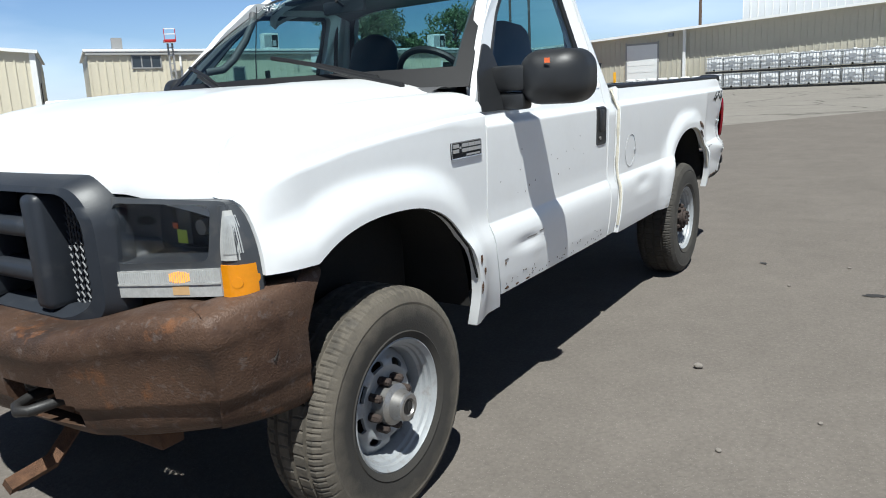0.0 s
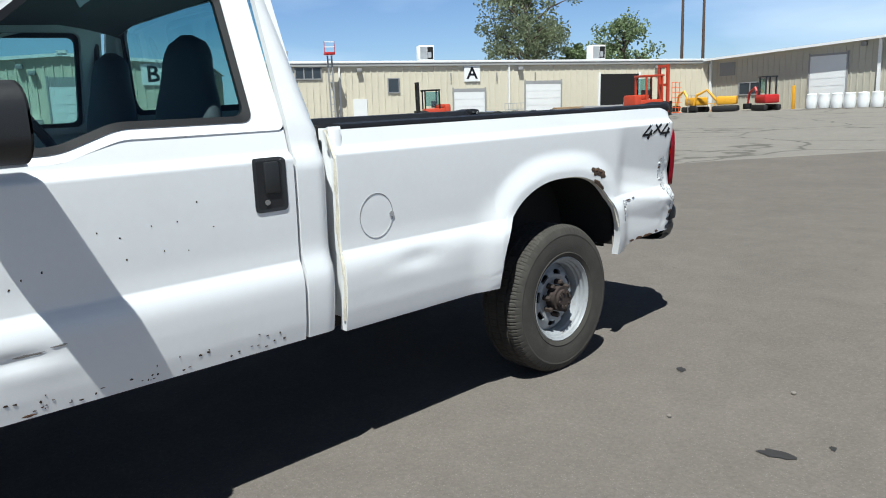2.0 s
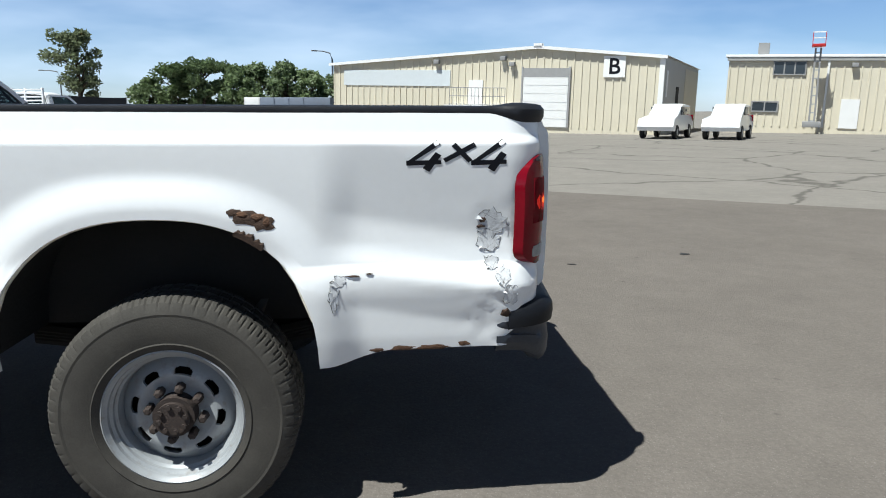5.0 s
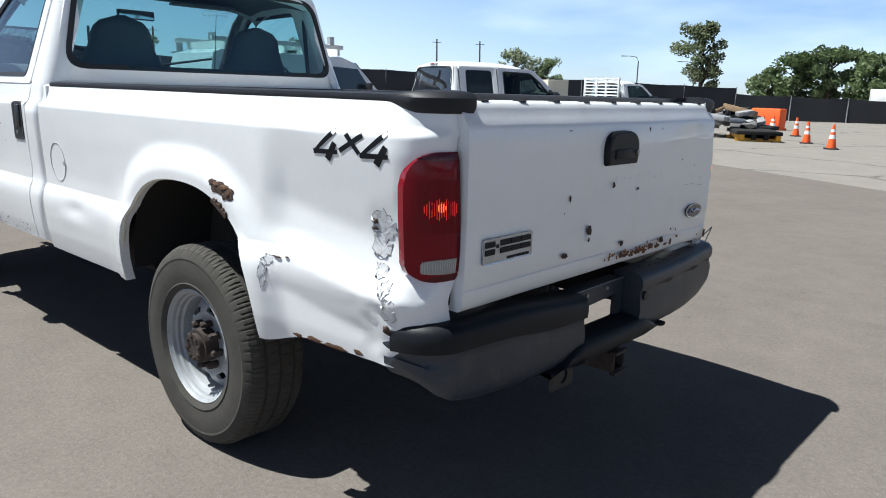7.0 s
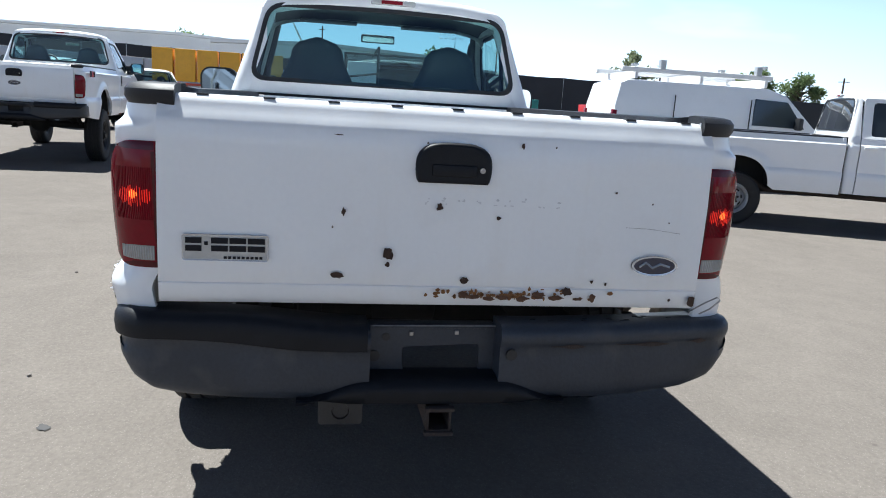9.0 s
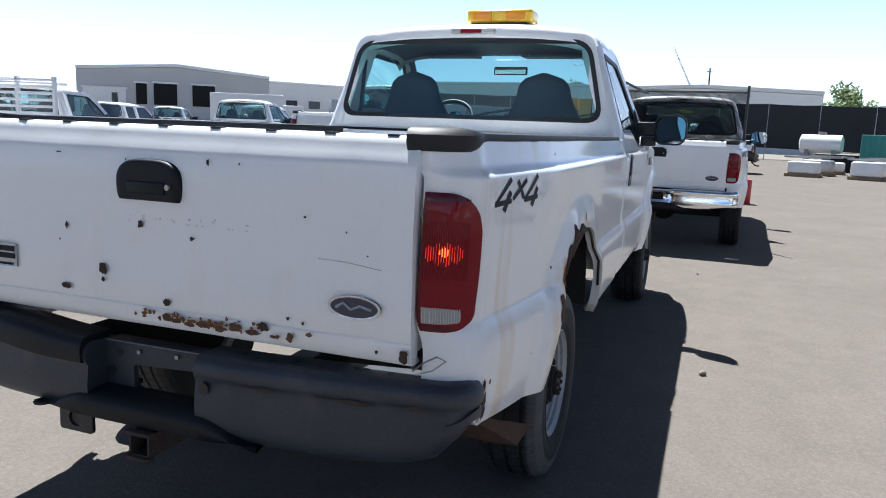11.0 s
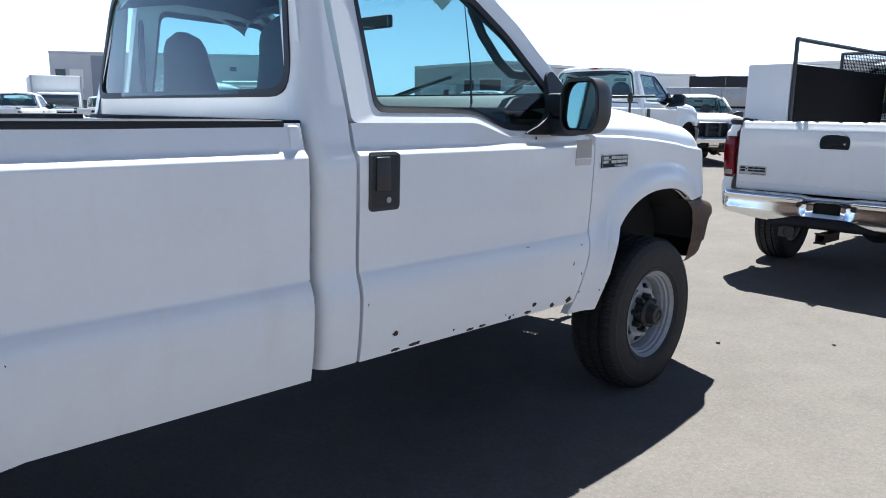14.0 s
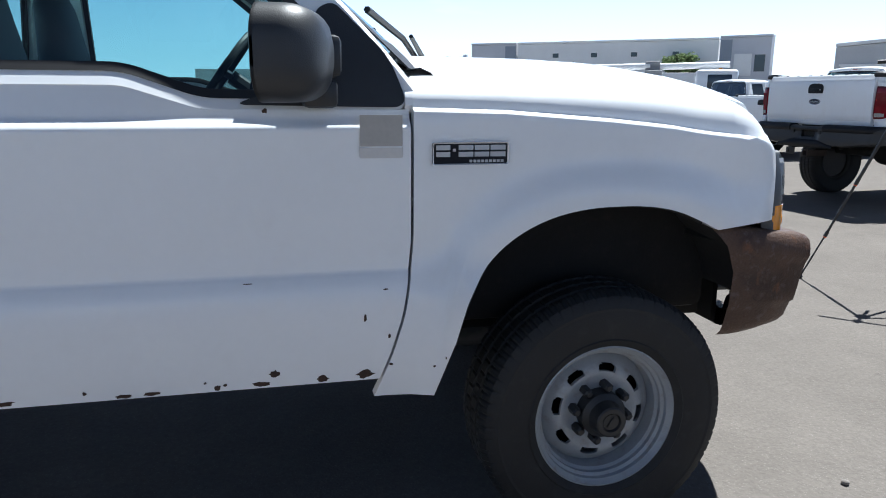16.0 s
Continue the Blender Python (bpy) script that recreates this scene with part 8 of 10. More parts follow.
part("window", bx(0.9, 2.2, -0.06, 0, 2.7, 3.7), GREYWALL, W_)
window(W_, 2.6, 4.4, 1.2, 2.1, -0.05, 2)
for x in (0.15, 12.6, 33.0):
    part("downspout", bx(x - 0.1, x + 0.1, -0.2, -0.04, 0, w_top(x) - 0.1), ROOFWHITE, W_)
wall_lamp(W_, 11.6, 4.2, -0.05)
part("bollard", bx(7.2, 7.4, -0.9, -0.7, 0, 1.7, 0.05), YELLOW, W_)


# ---- stacked tanks, drums ----
def tank_tote(m):
    t = thing("tank_tote", "white plastic tank in a galvanised cage on a pallet", "tank", m, "tank totes along the wall")
    part("tank", bx(-0.56, 0.56, -0.48, 0.48, 0.16, 1.12, 0.07, 2), MILKY, t)
    part("pallet", bx(-0.60, 0.60, -0.50, 0.50, 0.0, 0.13, 0.01), TRIM, t)
    bm = bmesh.new()
    for z in (0.20, 0.45, 0.72, 1.10):
        for y in (-0.51, 0.51):
            box(bm, -0.60, 0.60, y - 0.012, y + 0.012, z - 0.016, z + 0.016)
        for x in (-0.60, 0.60):
            box(bm, x - 0.012, x + 0.012, -0.51, 0.51, z - 0.016, z + 0.016)
    for k in range(7):
        x = -0.60 + 0.2 * k
        box(bm, x - 0.010, x + 0.010, -0.525, -0.505, 0.13, 1.12)
    tagged(part("cage", bm, GALV, t), kind="stuff")
    bm = bmesh.new()
    disc(bm, (0, 0, 1.12), 0.11, (0, 0, 1), 0.05, 12)
    part("lid", bm, MILKY, t)
    part("valve", bx(-0.06, 0.06, -0.56, -0.49, 0.16, 0.28, 0.01), DARKBAY, t)
    part("label_plate", bx(-0.2, 0.15, -0.532, -0.525, 0.55, 0.82), GALV, t)
    return t


WM = turned(-53.0, -25.5, 83.96, 0.0, 0)
first_tote = tank_tote(WM @ pose(15.5, -1.6, 0))
for k in range(20):
    for lv in (0, 1):
        if k or lv:
            copy_thing(first_tote, WM @ pose(15.5 + 1.24 * k, -1.6 + 0.04 * math.sin(k * 7 + lv), 1.14 * lv, 0, 0, 2 * math.sin(k * 3 + lv)))
bm = bmesh.new()
lathe(bm, [(0.0, 0.0), (0.36, 0.0), (0.38, 0.05), (0.38, 0.55), (0.33, 0.85), (0.34, 0.92), (0.30, 0.98), (0.0, 1.0)], 20)
bmesh.ops.rotate(bm, verts=bm.verts, matrix=Matrix.Rotation(radians(90), 3, "X"))
drum = solid("plastic_drum", bm, MILKY, "white plastic drum standing by the wall", "drum", WM @ pose(9.3, -2.2, 0.05), "white drums by the wall")
for k in range(1, 7):
    copy_thing(drum, WM @ pose(9.3 + 0.84 * k, -2.2, 0.05))


# ---- machines before building A ----
def small_wheel(parent, x, y, r, w, name="wheel", rim=None):
    bm = bmesh.new()
    lathe(bm, [(r * 0.5, -w / 2), (r * 0.9, -w / 2), (r, -w * 0.35), (r, w * 0.35), (r * 0.9, w / 2), (r * 0.5, w / 2)], 24)
    o = part(name, bm, RUBBER, parent, "", pose(x, y, r))
    bm = bmesh.new()
    disc(bm, (0, -w * 0.48, 0), r * 0.52, (0, 1, 0), w * 0.96, 16)
    part("rim", bm, rim or STEELRIM, o)
    return o


def forklift(m, mt, label, mast=None):
    t = thing("forklift", label, "forklift", m, "forklifts")
    part("body", bx(-1.25, 0.5, -0.62, 0.62, 0.35, 1.15, 0.10), mt, t)
    part("counterweight", bx(-1.65, -1.15, -0.66, 0.66, 0.40, 1.45, 0.14), mt, t)
    part("bonnet", bx(-1.2, -0.5, -0.5, 0.5, 1.15, 1.45, 0.08), mt, t)
    for x in (-0.75, 0.42):
        for y in (-0.55, 0.55):
            part("cab_post", bx(x - 0.05, x + 0.05, y - 0.05, y + 0.05, 1.1, 2.55), mast or mt, t)
    part("cab_roof", bx(-0.85, 0.55, -0.62, 0.62, 2.52, 2.64, 0.03), mast or mt, t)
    part("seat", bx(-0.6, -0.2, -0.25, 0.25, 1.2, 1.75, 0.06), BLACK, t)
    g = part("cab_glass", bx(-0.70, 0.38, 0.53, 0.545, 1.35, 2.45), GLASS, t)
    g.visible_shadow = False
    for y in (-0.42, 0.42):
        part("mast_rail", bx(0.85, 1.02, y - 0.08, y + 0.08, 0.15, 3.25), mast or mt, t)
        part("fork", bx(1.15, 2.3, y - 0.07, y + 0.07, 0.12, 0.18), GREYWALL, t)
    for z in (0.9, 2.0, 3.15):
        part("mast_cross", bx(0.86, 1.0, -0.42, 0.42, z - 0.08, z + 0.08), mast or mt, t)
    part("fork_carriage", bx(1.04, 1.15, -0.6, 0.6, 0.3, 1.0), DARKBAY, t)
    for x, r in ((-1.0, 0.42), (0.55, 0.50)):
        for y in (-0.60, 0.60):
            small_wheel(t, x, y, r, 0.32, rim=mt)
    return t


AM = turned(-24.95, -41.66, 150.0, 0.0, 0.0)


def before_a(x, y, z=0.0, deg=0.0):
    """A place before the facade of A: along it, and out from it (y negative)."""
    p = AM @ V((x, y, 0))
    return Matrix.Translation((p.x, p.y, z)) @ Matrix.Rotation(radians(150 + deg), 4, "Z")


forklift(before_a(21.5, -10.5, 0.02, 8), ORANGE, "large red-orange forklift parked before the open bay")
forklift(before_a(8.2, -6.0, 0.3, 180) @ Matrix.Scale(0.80, 4), ORANGE, "red-orange forklift with a dark cab and a tall dark mast", DARKBAY)
# mast lift standing by the wall
t = thing("mast_lift", "tall mast lift with a red and white platform", "lift", before_a(2.4, -1.2, 0.35))
for x in (-0.14, 0.14):
    part("mast_rail", bx(x - 0.05, x + 0.05, -0.1, 0.1, 0.1, 4.7), GREYWALL, t)
for k in range(9):
    part("rung", bx(-0.14, 0.14, -0.06, 0.06, 0.4 + 0.5 * k, 0.46 + 0.5 * k), GALV, t)
part("platform_rail", bx(-0.36, 0.36, -0.5, 0.3, 4.75, 4.92, 0.02), RED, t)
for z in (5.22, 5.55):
    part("guard_rail", bx(-0.36, 0.36, -0.5, -0.45, z, z + 0.06), SIGNWHITE, t)
for x in (-0.36, 0.32):
    part("platform_post", bx(x, x + 0.04, -0.5, -0.46, 4.75, 5.62), RED, t)
part("base", bx(-0.5, 0.5, -0.6, 0.5, 0.05, 0.4, 0.03), GREYWALL, t)


def car(m, label, paint):
    t = thing("estate_car", label, "car", m)
    bm = bmesh.new()
    prof = [(-2.2, 0.45), (-2.25, 0.9), (-2.1, 1.15), (-1.9, 1.62), (-0.2, 1.70), (0.75, 1.15), (2.0, 0.98), (2.2, 0.6), (2.1, 0.4)]
    rows = [[(x, y * (1 if z < 1.1 else 0.84), z) for x, z in prof] for y in (-0.88, -0.80, 0.80, 0.88)]
    rows[0] = [(x * 0.99, -0.86 if z < 1.1 else -0.72, z * 0.98) for x, z in prof]
    rows[3] = [(x * 0.99, 0.86 if z < 1.1 else 0.72, z * 0.98) for x, z in prof]
    vs = sheet(bm, rows)
    bm.faces.new(vs[0])
    bm.faces.new(vs[3][::-1])
    part("body", bm, paint, t, smooth=30)
    part("rear_window", bx(-2.16, -1.95, -0.62, 0.62, 1.2, 1.55, 0.03), WINDOWDARK, t)
    for y in (-0.74, 0.74):
        part("side_window", bx(-1.7, 0.2, y - 0.02, y + 0.02, 1.15, 1.55, 0.02), WINDOWDARK, t)
        part("tail_lamp", bx(-2.27, -2.15, y - 0.12, y + 0.10, 0.85, 1.15, 0.02), LAMPRED, t)
    part("bumper", bx(-2.32, -2.15, -0.8, 0.8, 0.4, 0.62, 0.05), BLACK, t)
    for x in (-1.35, 1.35):
        for y in (-0.78, 0.78):
            small_wheel(t, x, y, 0.34, 0.22)
    return t


car(before_a(-1.5, -12.0, 0.0, 265), "white estate car parked before the warehouse", WHITE)
car(before_a(-4.4, -12.5, 0.0, 265), "white estate car parked before the warehouse", WHITE)

# pallets, cages and boards along the wall
rnd = random.Random(11)
for x, w, h, mt, nm, lab in ((8.6, 1.2, 0.5, GALV, "wire_cage", "low galvanised wire cage"), (10.4, 0.9, 0.55, DARKBAY, "steel_rack", "dark steel rack"), (13.2, 1.2, 0.75, BLUEPLASTIC, "plastic_bin", "blue plastic bin"), (15.2, 1.6, 1.3, GALV, "wire_cage", "tall galvanised wire cage"), (17.4, 1.6, 0.3, TIMBER, "timber_pallet", "low timber pallet"), (19.4, 2.1, 0.95, TIMBER, "timber_crate", "timber crate behind grey panels"), (22.0, 3.8, 1.0, GREYWALL, "steel_plates", "stack of dark grey steel panels"), (27.9, 0.8, 2.6, SAFETY, "platform_lift", "orange platform lift"), (29.2, 0.7, 1.6, GALV, "pipe_rack", "galvanised pipe rack"), (31.0, 1.6, 1.0, YELLOW, "tube_frame", "yellow tube frame")):
    t = thing(nm, lab + " by the wall", nm.split("_")[1], before_a(x, -2.2, 0.36 - 0.0245 * x + 0.02))
    if mt in (GALV, SAFETY, YELLOW):
        for k in range(int(w / 0.3) + 1):
            part("upright", bx(-w / 2 + 0.3 * k - 0.02, -w / 2 + 0.3 * k + 0.02, -0.5, -0.46, 0, h), mt, t)
        for k in range(max(2, int(h / 0.35))):
            z = h * (k + 1) / max(2, int(h / 0.35))
            part("rail", bx(-w / 2, w / 2, -0.5, -0.46, z - 0.03, z + 0.01), mt, t)
        part("deck", bx(-w / 2, w / 2, -0.5, 0.5, 0.0, 0.12), mt, t)
    else:
        part("body", bx(-w / 2, w / 2, -0.5, 0.5, 0.1, h, 0.03), mt, t)
        for k in range(3):
            part("slat", bx(-w / 2, w / 2, -0.52, -0.49, 0.15 + (h - 0.2) * k / 3, 0.15 + (h - 0.2) * (k + 0.7) / 3), mt, t)
        part("base", bx(-w / 2, w / 2, -0.5, 0.5, 0, 0.1), TIMBER, t)
t = thing("round_sign", "round white and red sign on a stand", "sign", before_a(23.6, -3.4, -0.1))
bm = bmesh.new()
disc(bm, (0, 0, 1.0), 0.42, (0, -1, 0), 0.03, 24)
part("sign_face", bm, SIGNWHITE, t)
part("red_bar", bx(-0.3, 0.3, -0.05, -0.03, 0.92, 1.08), RED, t)
part("stand", bx(-0.04, 0.04, -0.03, 0.03, 0, 0.7), GREYWALL, t)


# ---- small excavators by the corner ----
def digger(m, mt, label, cab=True):
    t = thing("mini_excavator", label, "excavator", m, "small machines by the corner")
    for y in (-0.5, 0.5):
        part("track", bx(-0.9, 0.9, y - 0.16, y + 0.16, 0, 0.42, 0.12), RUBBER, t)
    part("body", bx(-0.8, 0.6, -0.55, 0.55, 0.5, 1.1, 0.12), mt, t)
    if cab:
        for x in (-0.35, 0.45):
            for y in (-0.5, 0.25):
                part("cab_post", bx(x - 0.04, x + 0.04, y - 0.04, y + 0.04, 1.05, 2.3), BLACK, t)
        part("cab_roof", bx(-0.45, 0.55, -0.58, 0.33, 2.28, 2.36, 0.02), BLACK, t)
        g = part("cab_glass", bx(-0.30, 0.40, 0.24, 0.25, 1.2, 2.2), GLASS, t)
        g.visible_shadow = False
    bm = bmesh.new()
    tube(bm, [(0.6, 0.1, 0.8), (1.3, 0.1, 1.6), (2.0, 0.1, 1.25)], 0.10, 8)
    tube(bm, [(2.0, 0.1, 1.3), (2.25, 0.1, 0.4)], 0.08, 8)
    part("boom", bm, mt, t)
    part("bucket", bx(2.05, 2.5, -0.15, 0.35, 0.1, 0.5, 0.06), DARKBAY, t)
    return t


digger(WM @ pose(6.6, -3.2, 0.02, 0, 0, 150), RED, "small red excavator with a black cab")
digger(WM @ pose(3.6, -3.4, 0.02, 0, 0, 205), YELLOW, "small yellow excavator with its boom down", False)
digger(WM @ pose(1.2, -3.6, 0.0, 0, 0, 160), YELLOW, "small orange loader parked by the wall", False)


# ---- trees ----
def tree(x, y, h, w, seed, leaf, label, lean=0.0, low=0.25, dense=1.0, z=0.0, leafsize=0.30):
    rnd = random.Random(seed)
    t = thing("tree", label, "tree", pose(x, y, z, 0, 0, rnd.uniform(0, 360)), "trees round the yard")
    bm = bmesh.new()
    tube(bm, [(0, 0, 0), (0.02 * h, 0, h * 0.25), (0.02 * h + lean * h * 0.3, 0.01 * h, h * 0.55), (lean * h * 0.6, 0, h * 0.85)], [0.035 * h, 0.027 * h, 0.016 * h, 0.005 * h], 8)
    tips = []
    for k in range(int(15 * dense) + 6):
        z0 = h * rnd.uniform(max(0.15, low - 0.05), 0.8)
        a = rnd.uniform(0, 2 * math.pi)
        u = (z0 / h - low) / (1 - low)
        r = 0.5 * w * (0.55 + 0.6 * math.sin(math.pi * min(1, max(0.05, u + 0.15)))) * rnd.uniform(0.5, 1.05)
        z1 = min(h * 0.98, z0 + h * rnd.uniform(0.08, 0.24))
        c = V((lean * h * 0.6 * z0 / h, 0, z0))
        e = V((c.x + r * math.cos(a), r * math.sin(a), z1))
        tube(bm, [c, lerp(c, e, 0.5) + V((0, 0, 0.04 * h)), e], [0.012 * h, 0.007 * h, 0.002 * h], 5)
        tips += [e, lerp(c, e, 0.65) + V((rnd.uniform(-1, 1), rnd.uniform(-1, 1), rnd.uniform(0, 1))) * 0.06 * h]
    tips += [V((lean * h * 0.6 + rnd.uniform(-0.12, 0.12) * w, rnd.uniform(-0.12, 0.12) * w, h * rnd.uniform(0.85, 0.98))) for _ in range(5)]
    part("trunk", bm, BARK, t)
    vs, fs = [], []
    for c in tips:
        cr = rnd.uniform(0.10, 0.19) * w
        for k in range(int(95 * dense)):
            d = V((rnd.gauss(0, 1), rnd.gauss(0, 1), rnd.gauss(0, 0.8)))
            d = d.normalized() * cr * rnd.random() ** 0.45
            p = c + d
            s = leafsize * rnd.uniform(0.6, 1.3)
            a = V((rnd.gauss(0, 1), rnd.gauss(0, 1), rnd.gauss(0, 1))).normalized()
            b = a.orthogonal().normalized()
            i = len(vs)
            vs += [p - a * s * 0.6, p + b * s * 0.32, p + a * s * 0.6, p - b * s * 0.32]
            fs.append((i, i + 1, i + 2, i + 3))
    me = bpy.data.meshes.new("crown")
    me.from_pydata([tuple(v) for v in vs], [], fs)
    me.materials.append(leaf)
    share("crown", me, t)
    return t


tree(-57.2, -48.1, 13.5, 9.2, 1, LEAFPALE, "tall cottonwood tree behind the warehouse", 0.05, 0.3, 1.5)
tree(-64.9, -41.4, 9.3, 6.5, 3, LEAF, "bushy green tree behind the warehouse", 0, 0.3)
tree(-62.4, -45.4, 7.0, 4.0, 13, LEAF, "bushy green tree behind the warehouse", 0, 0.3)
tree(25.0, -62.0, 7.6, 4.2, 4, LEAFPALE, "slender pale green tree beyond the fence", 0.05, 0.22, 1.1)
for i, (x, y, h, w) in enumerate(((21.5, -69, 4.6, 4.2), (19.2, -69.5, 6.8, 4.4), (16.6, -70, 7.3, 4.4), (14.0, -71, 6.6, 5.0), (11.5, -71.5, 6.8, 4.6), (9.0, -72, 6.8, 5.0), (6.5, -72, 6.0, 4.5), (3.5, -72.5, 6.2, 4.6), (0.5, -73, 6.6, 5.0), (-2.8, -73, 7.2, 5.0), (-5.5, -73, 6.8, 4.5))):
    tree(x, y, h * 0.82, w * 0.9, 20 + i, LEAFDARK if i % 3 else LEAF, "dark green tree in the row beyond the fence", 0, 0.12, 1.0, 0, 0.34)
tree(63.5, -85.5, 7.6, 6.0, 5, LEAFPALE, "grey-green tree beyond the fence", 0, 0.2, 1.0, 0, 0.36)
tree(59.5, -88.5, 6.0, 4.5, 6, LEAFDARK, "dark green tree beyond the fence", 0, 0.2)
tree(62.0, -45.6, 5.9, 4.4, 7, LEAFDARK, "dark green tree beyond the fence", 0, 0.2)
tree(64.5, -42.0, 6.1, 3.6, 8, LEAF, "green tree beyond the fence", 0, 0.2)
tree(69.0, -31.0, 7.5, 3.6, 14, LEAFPALE, "pale green tree beyond the fence", 0, 0.2, 0.7)
tree(145, 25, 11.5, 11, 9, LEAFDARK, "dark green tree far off", 0, 0.2, 1.0, 0, 0.6)
tree(126, -19.8, 9.8, 9, 10, LEAF, "green tree far off", 0, 0.3, 1.0, 0, 0.5)
tree(83, 133, 9.0, 8, 12, LEAF, "green tree before the long building", 0, 0.2, 1.0, 0, 0.6)


# ---- poles and lines ----
def utility_pole(x, y, h, label="wooden utility pole", lean=0.0, arms=1):
    t = thing("utility_pole", label, "pole", pose(x, y, 0, 0, lean, 40), "poles on the skyline")
    bm = bmesh.new()
    tube(bm, [(0, 0, 0), (0, 0, h)], [0.17, 0.11], 10)
    part("shaft", bm, POLEMAT, t)
    for k in range(arms):
        part("crossarm", bx(-0.7, 0.7, -0.04, 0.04, h - 0.55 - 0.9 * k, h - 0.46 - 0.9 * k), POLEMAT, t)
    return t


for x, y, h, ln, ar in ((-62.5, -33.3, 12.5, 2.0, 0), (-63.4, -31.6, 12.0, 0.5, 0), (-60, -14, 8.2, 0, 0), (79.0, -85.8, 9.4, 1.0, 1), (73.8, -90.4, 9.2, 1.5, 1), (116.8, 0.3, 12.0, 0.5, 1), (119, -4, 9.0, 0, 1), (88, -70, 8.0, 0, 1), (96, -62, 8.4, 0, 1), (125, -30, 11, 0.6, 1), (98, -48, 9, 0, 1), (70, -95, 7.5, 0, 1)):
    utility_pole(x, y, h, "wooden utility pole on the skyline", ln, ar)
for x, y, h in ((53.3, -104.0, 7.4), (45.0, -106.0, 6.6), (5.0, -80, 7.6)):
    t = thing("street_lamp", "street lamp with a bent arm beyond the fence", "street lamp", pose(x, y, 0, 0, 0, 40), "street lamps beyond the fence")
    bm = bmesh.new()
    tube(bm, [(0, 0, 0), (0, 0, h - 0.8), (0.3, 0, h - 0.15), (1.2, 0, h), (2.2, 0, h)], [0.13, 0.09, 0.07, 0.06, 0.05], 8)
    part("mast", bm, GREYWALL, t)
    part("lamp_head", bx(2.0, 2.7, -0.12, 0.12, h - 0.08, h + 0.06, 0.03), GREYWALL, t)
t = thing("crane", "far construction crane with a lattice jib", "crane", pose(150, -2, 0))
bm = bmesh.new()
tube(bm, [(0, 0, 0), (0, 6, 11), (0, 10, 19)], [0.22, 0.16, 0.08], 4)
tube(bm, [(1, 0, 0), (1, 6, 10.6), (0, 10, 19)], [0.18, 0.12, 0.08], 4)
part("jib", bm, CONCRETE, t)
part("cab", bx(-2, 2, -3, 2, 0, 3), GREYWALL, t)


# ---- fences ----
def fence_run(a, b, h, label, z0=(0.0, 0.0)):
    """A chain-link fence hung with black fabric."""
    a, b = V((*a, 0)), V((*b, 0))
    n = max(2, int((b - a).length / 3.2))
    t = thing("screened_fence", label, "fence", Matrix.Translation(a), "screened fences")
    d = b - a
    for k in range(n):
        p, q = d * (k / n), d * ((k + 1) / n)
        za, zb = lerp(*z0, k / n), lerp(*z0, (k + 1) / n)
        bm = bmesh.new()
        nrm = V((-d.y, d.x, 0)).normalized() * 0.03
        rows = []
        for j in range(5):
            u = j / 4
            c = lerp(p, q, u)
            sag = 0.05 * math.sin(math.pi * u)
            w = nrm * (2.5 * math.sin(9 * u + k))
            rows.append([c + w + V((0, 0, lerp(za, zb, u) - 1.0)), c + nrm + V((0, 0, lerp(za, zb, u) + h - sag))])
        sheet(bm, rows)
        rim_in(bm, lambda c: tuple(-nrm * 0.4))
        part("fabric_panel", bm, FENCEMAT, t)
        bm = bmesh.new()
        tube(bm, [p + V((0, 0, -0.5)), p + V((0, 0, za + h + 0.06))], 0.04, 6)
        part("post", bm, GALV, t)
    return t


FB = "chain-link fence hung with black windscreen fabric"
fence_run((-2, -58.5), (17.0, -49.2), 1.55, FB, (-0.3, 0.15))
fence_run((17.0, -49.2), (40, -33), 1.95, FB, (0.15, 0.9))
fence_run((40, -33), (52, -22), 1.95, FB, (0.9, 1.5))
fence_run((52, -22), (57, -12), 2.3, FB, (1.5, 1.75))
fence_run((57, -12), (60, 2), 2.3, FB, (1.75, 2.0))
fence_run((60, 2), (62, 30), 2.2, FB, (2.0, 2.6))


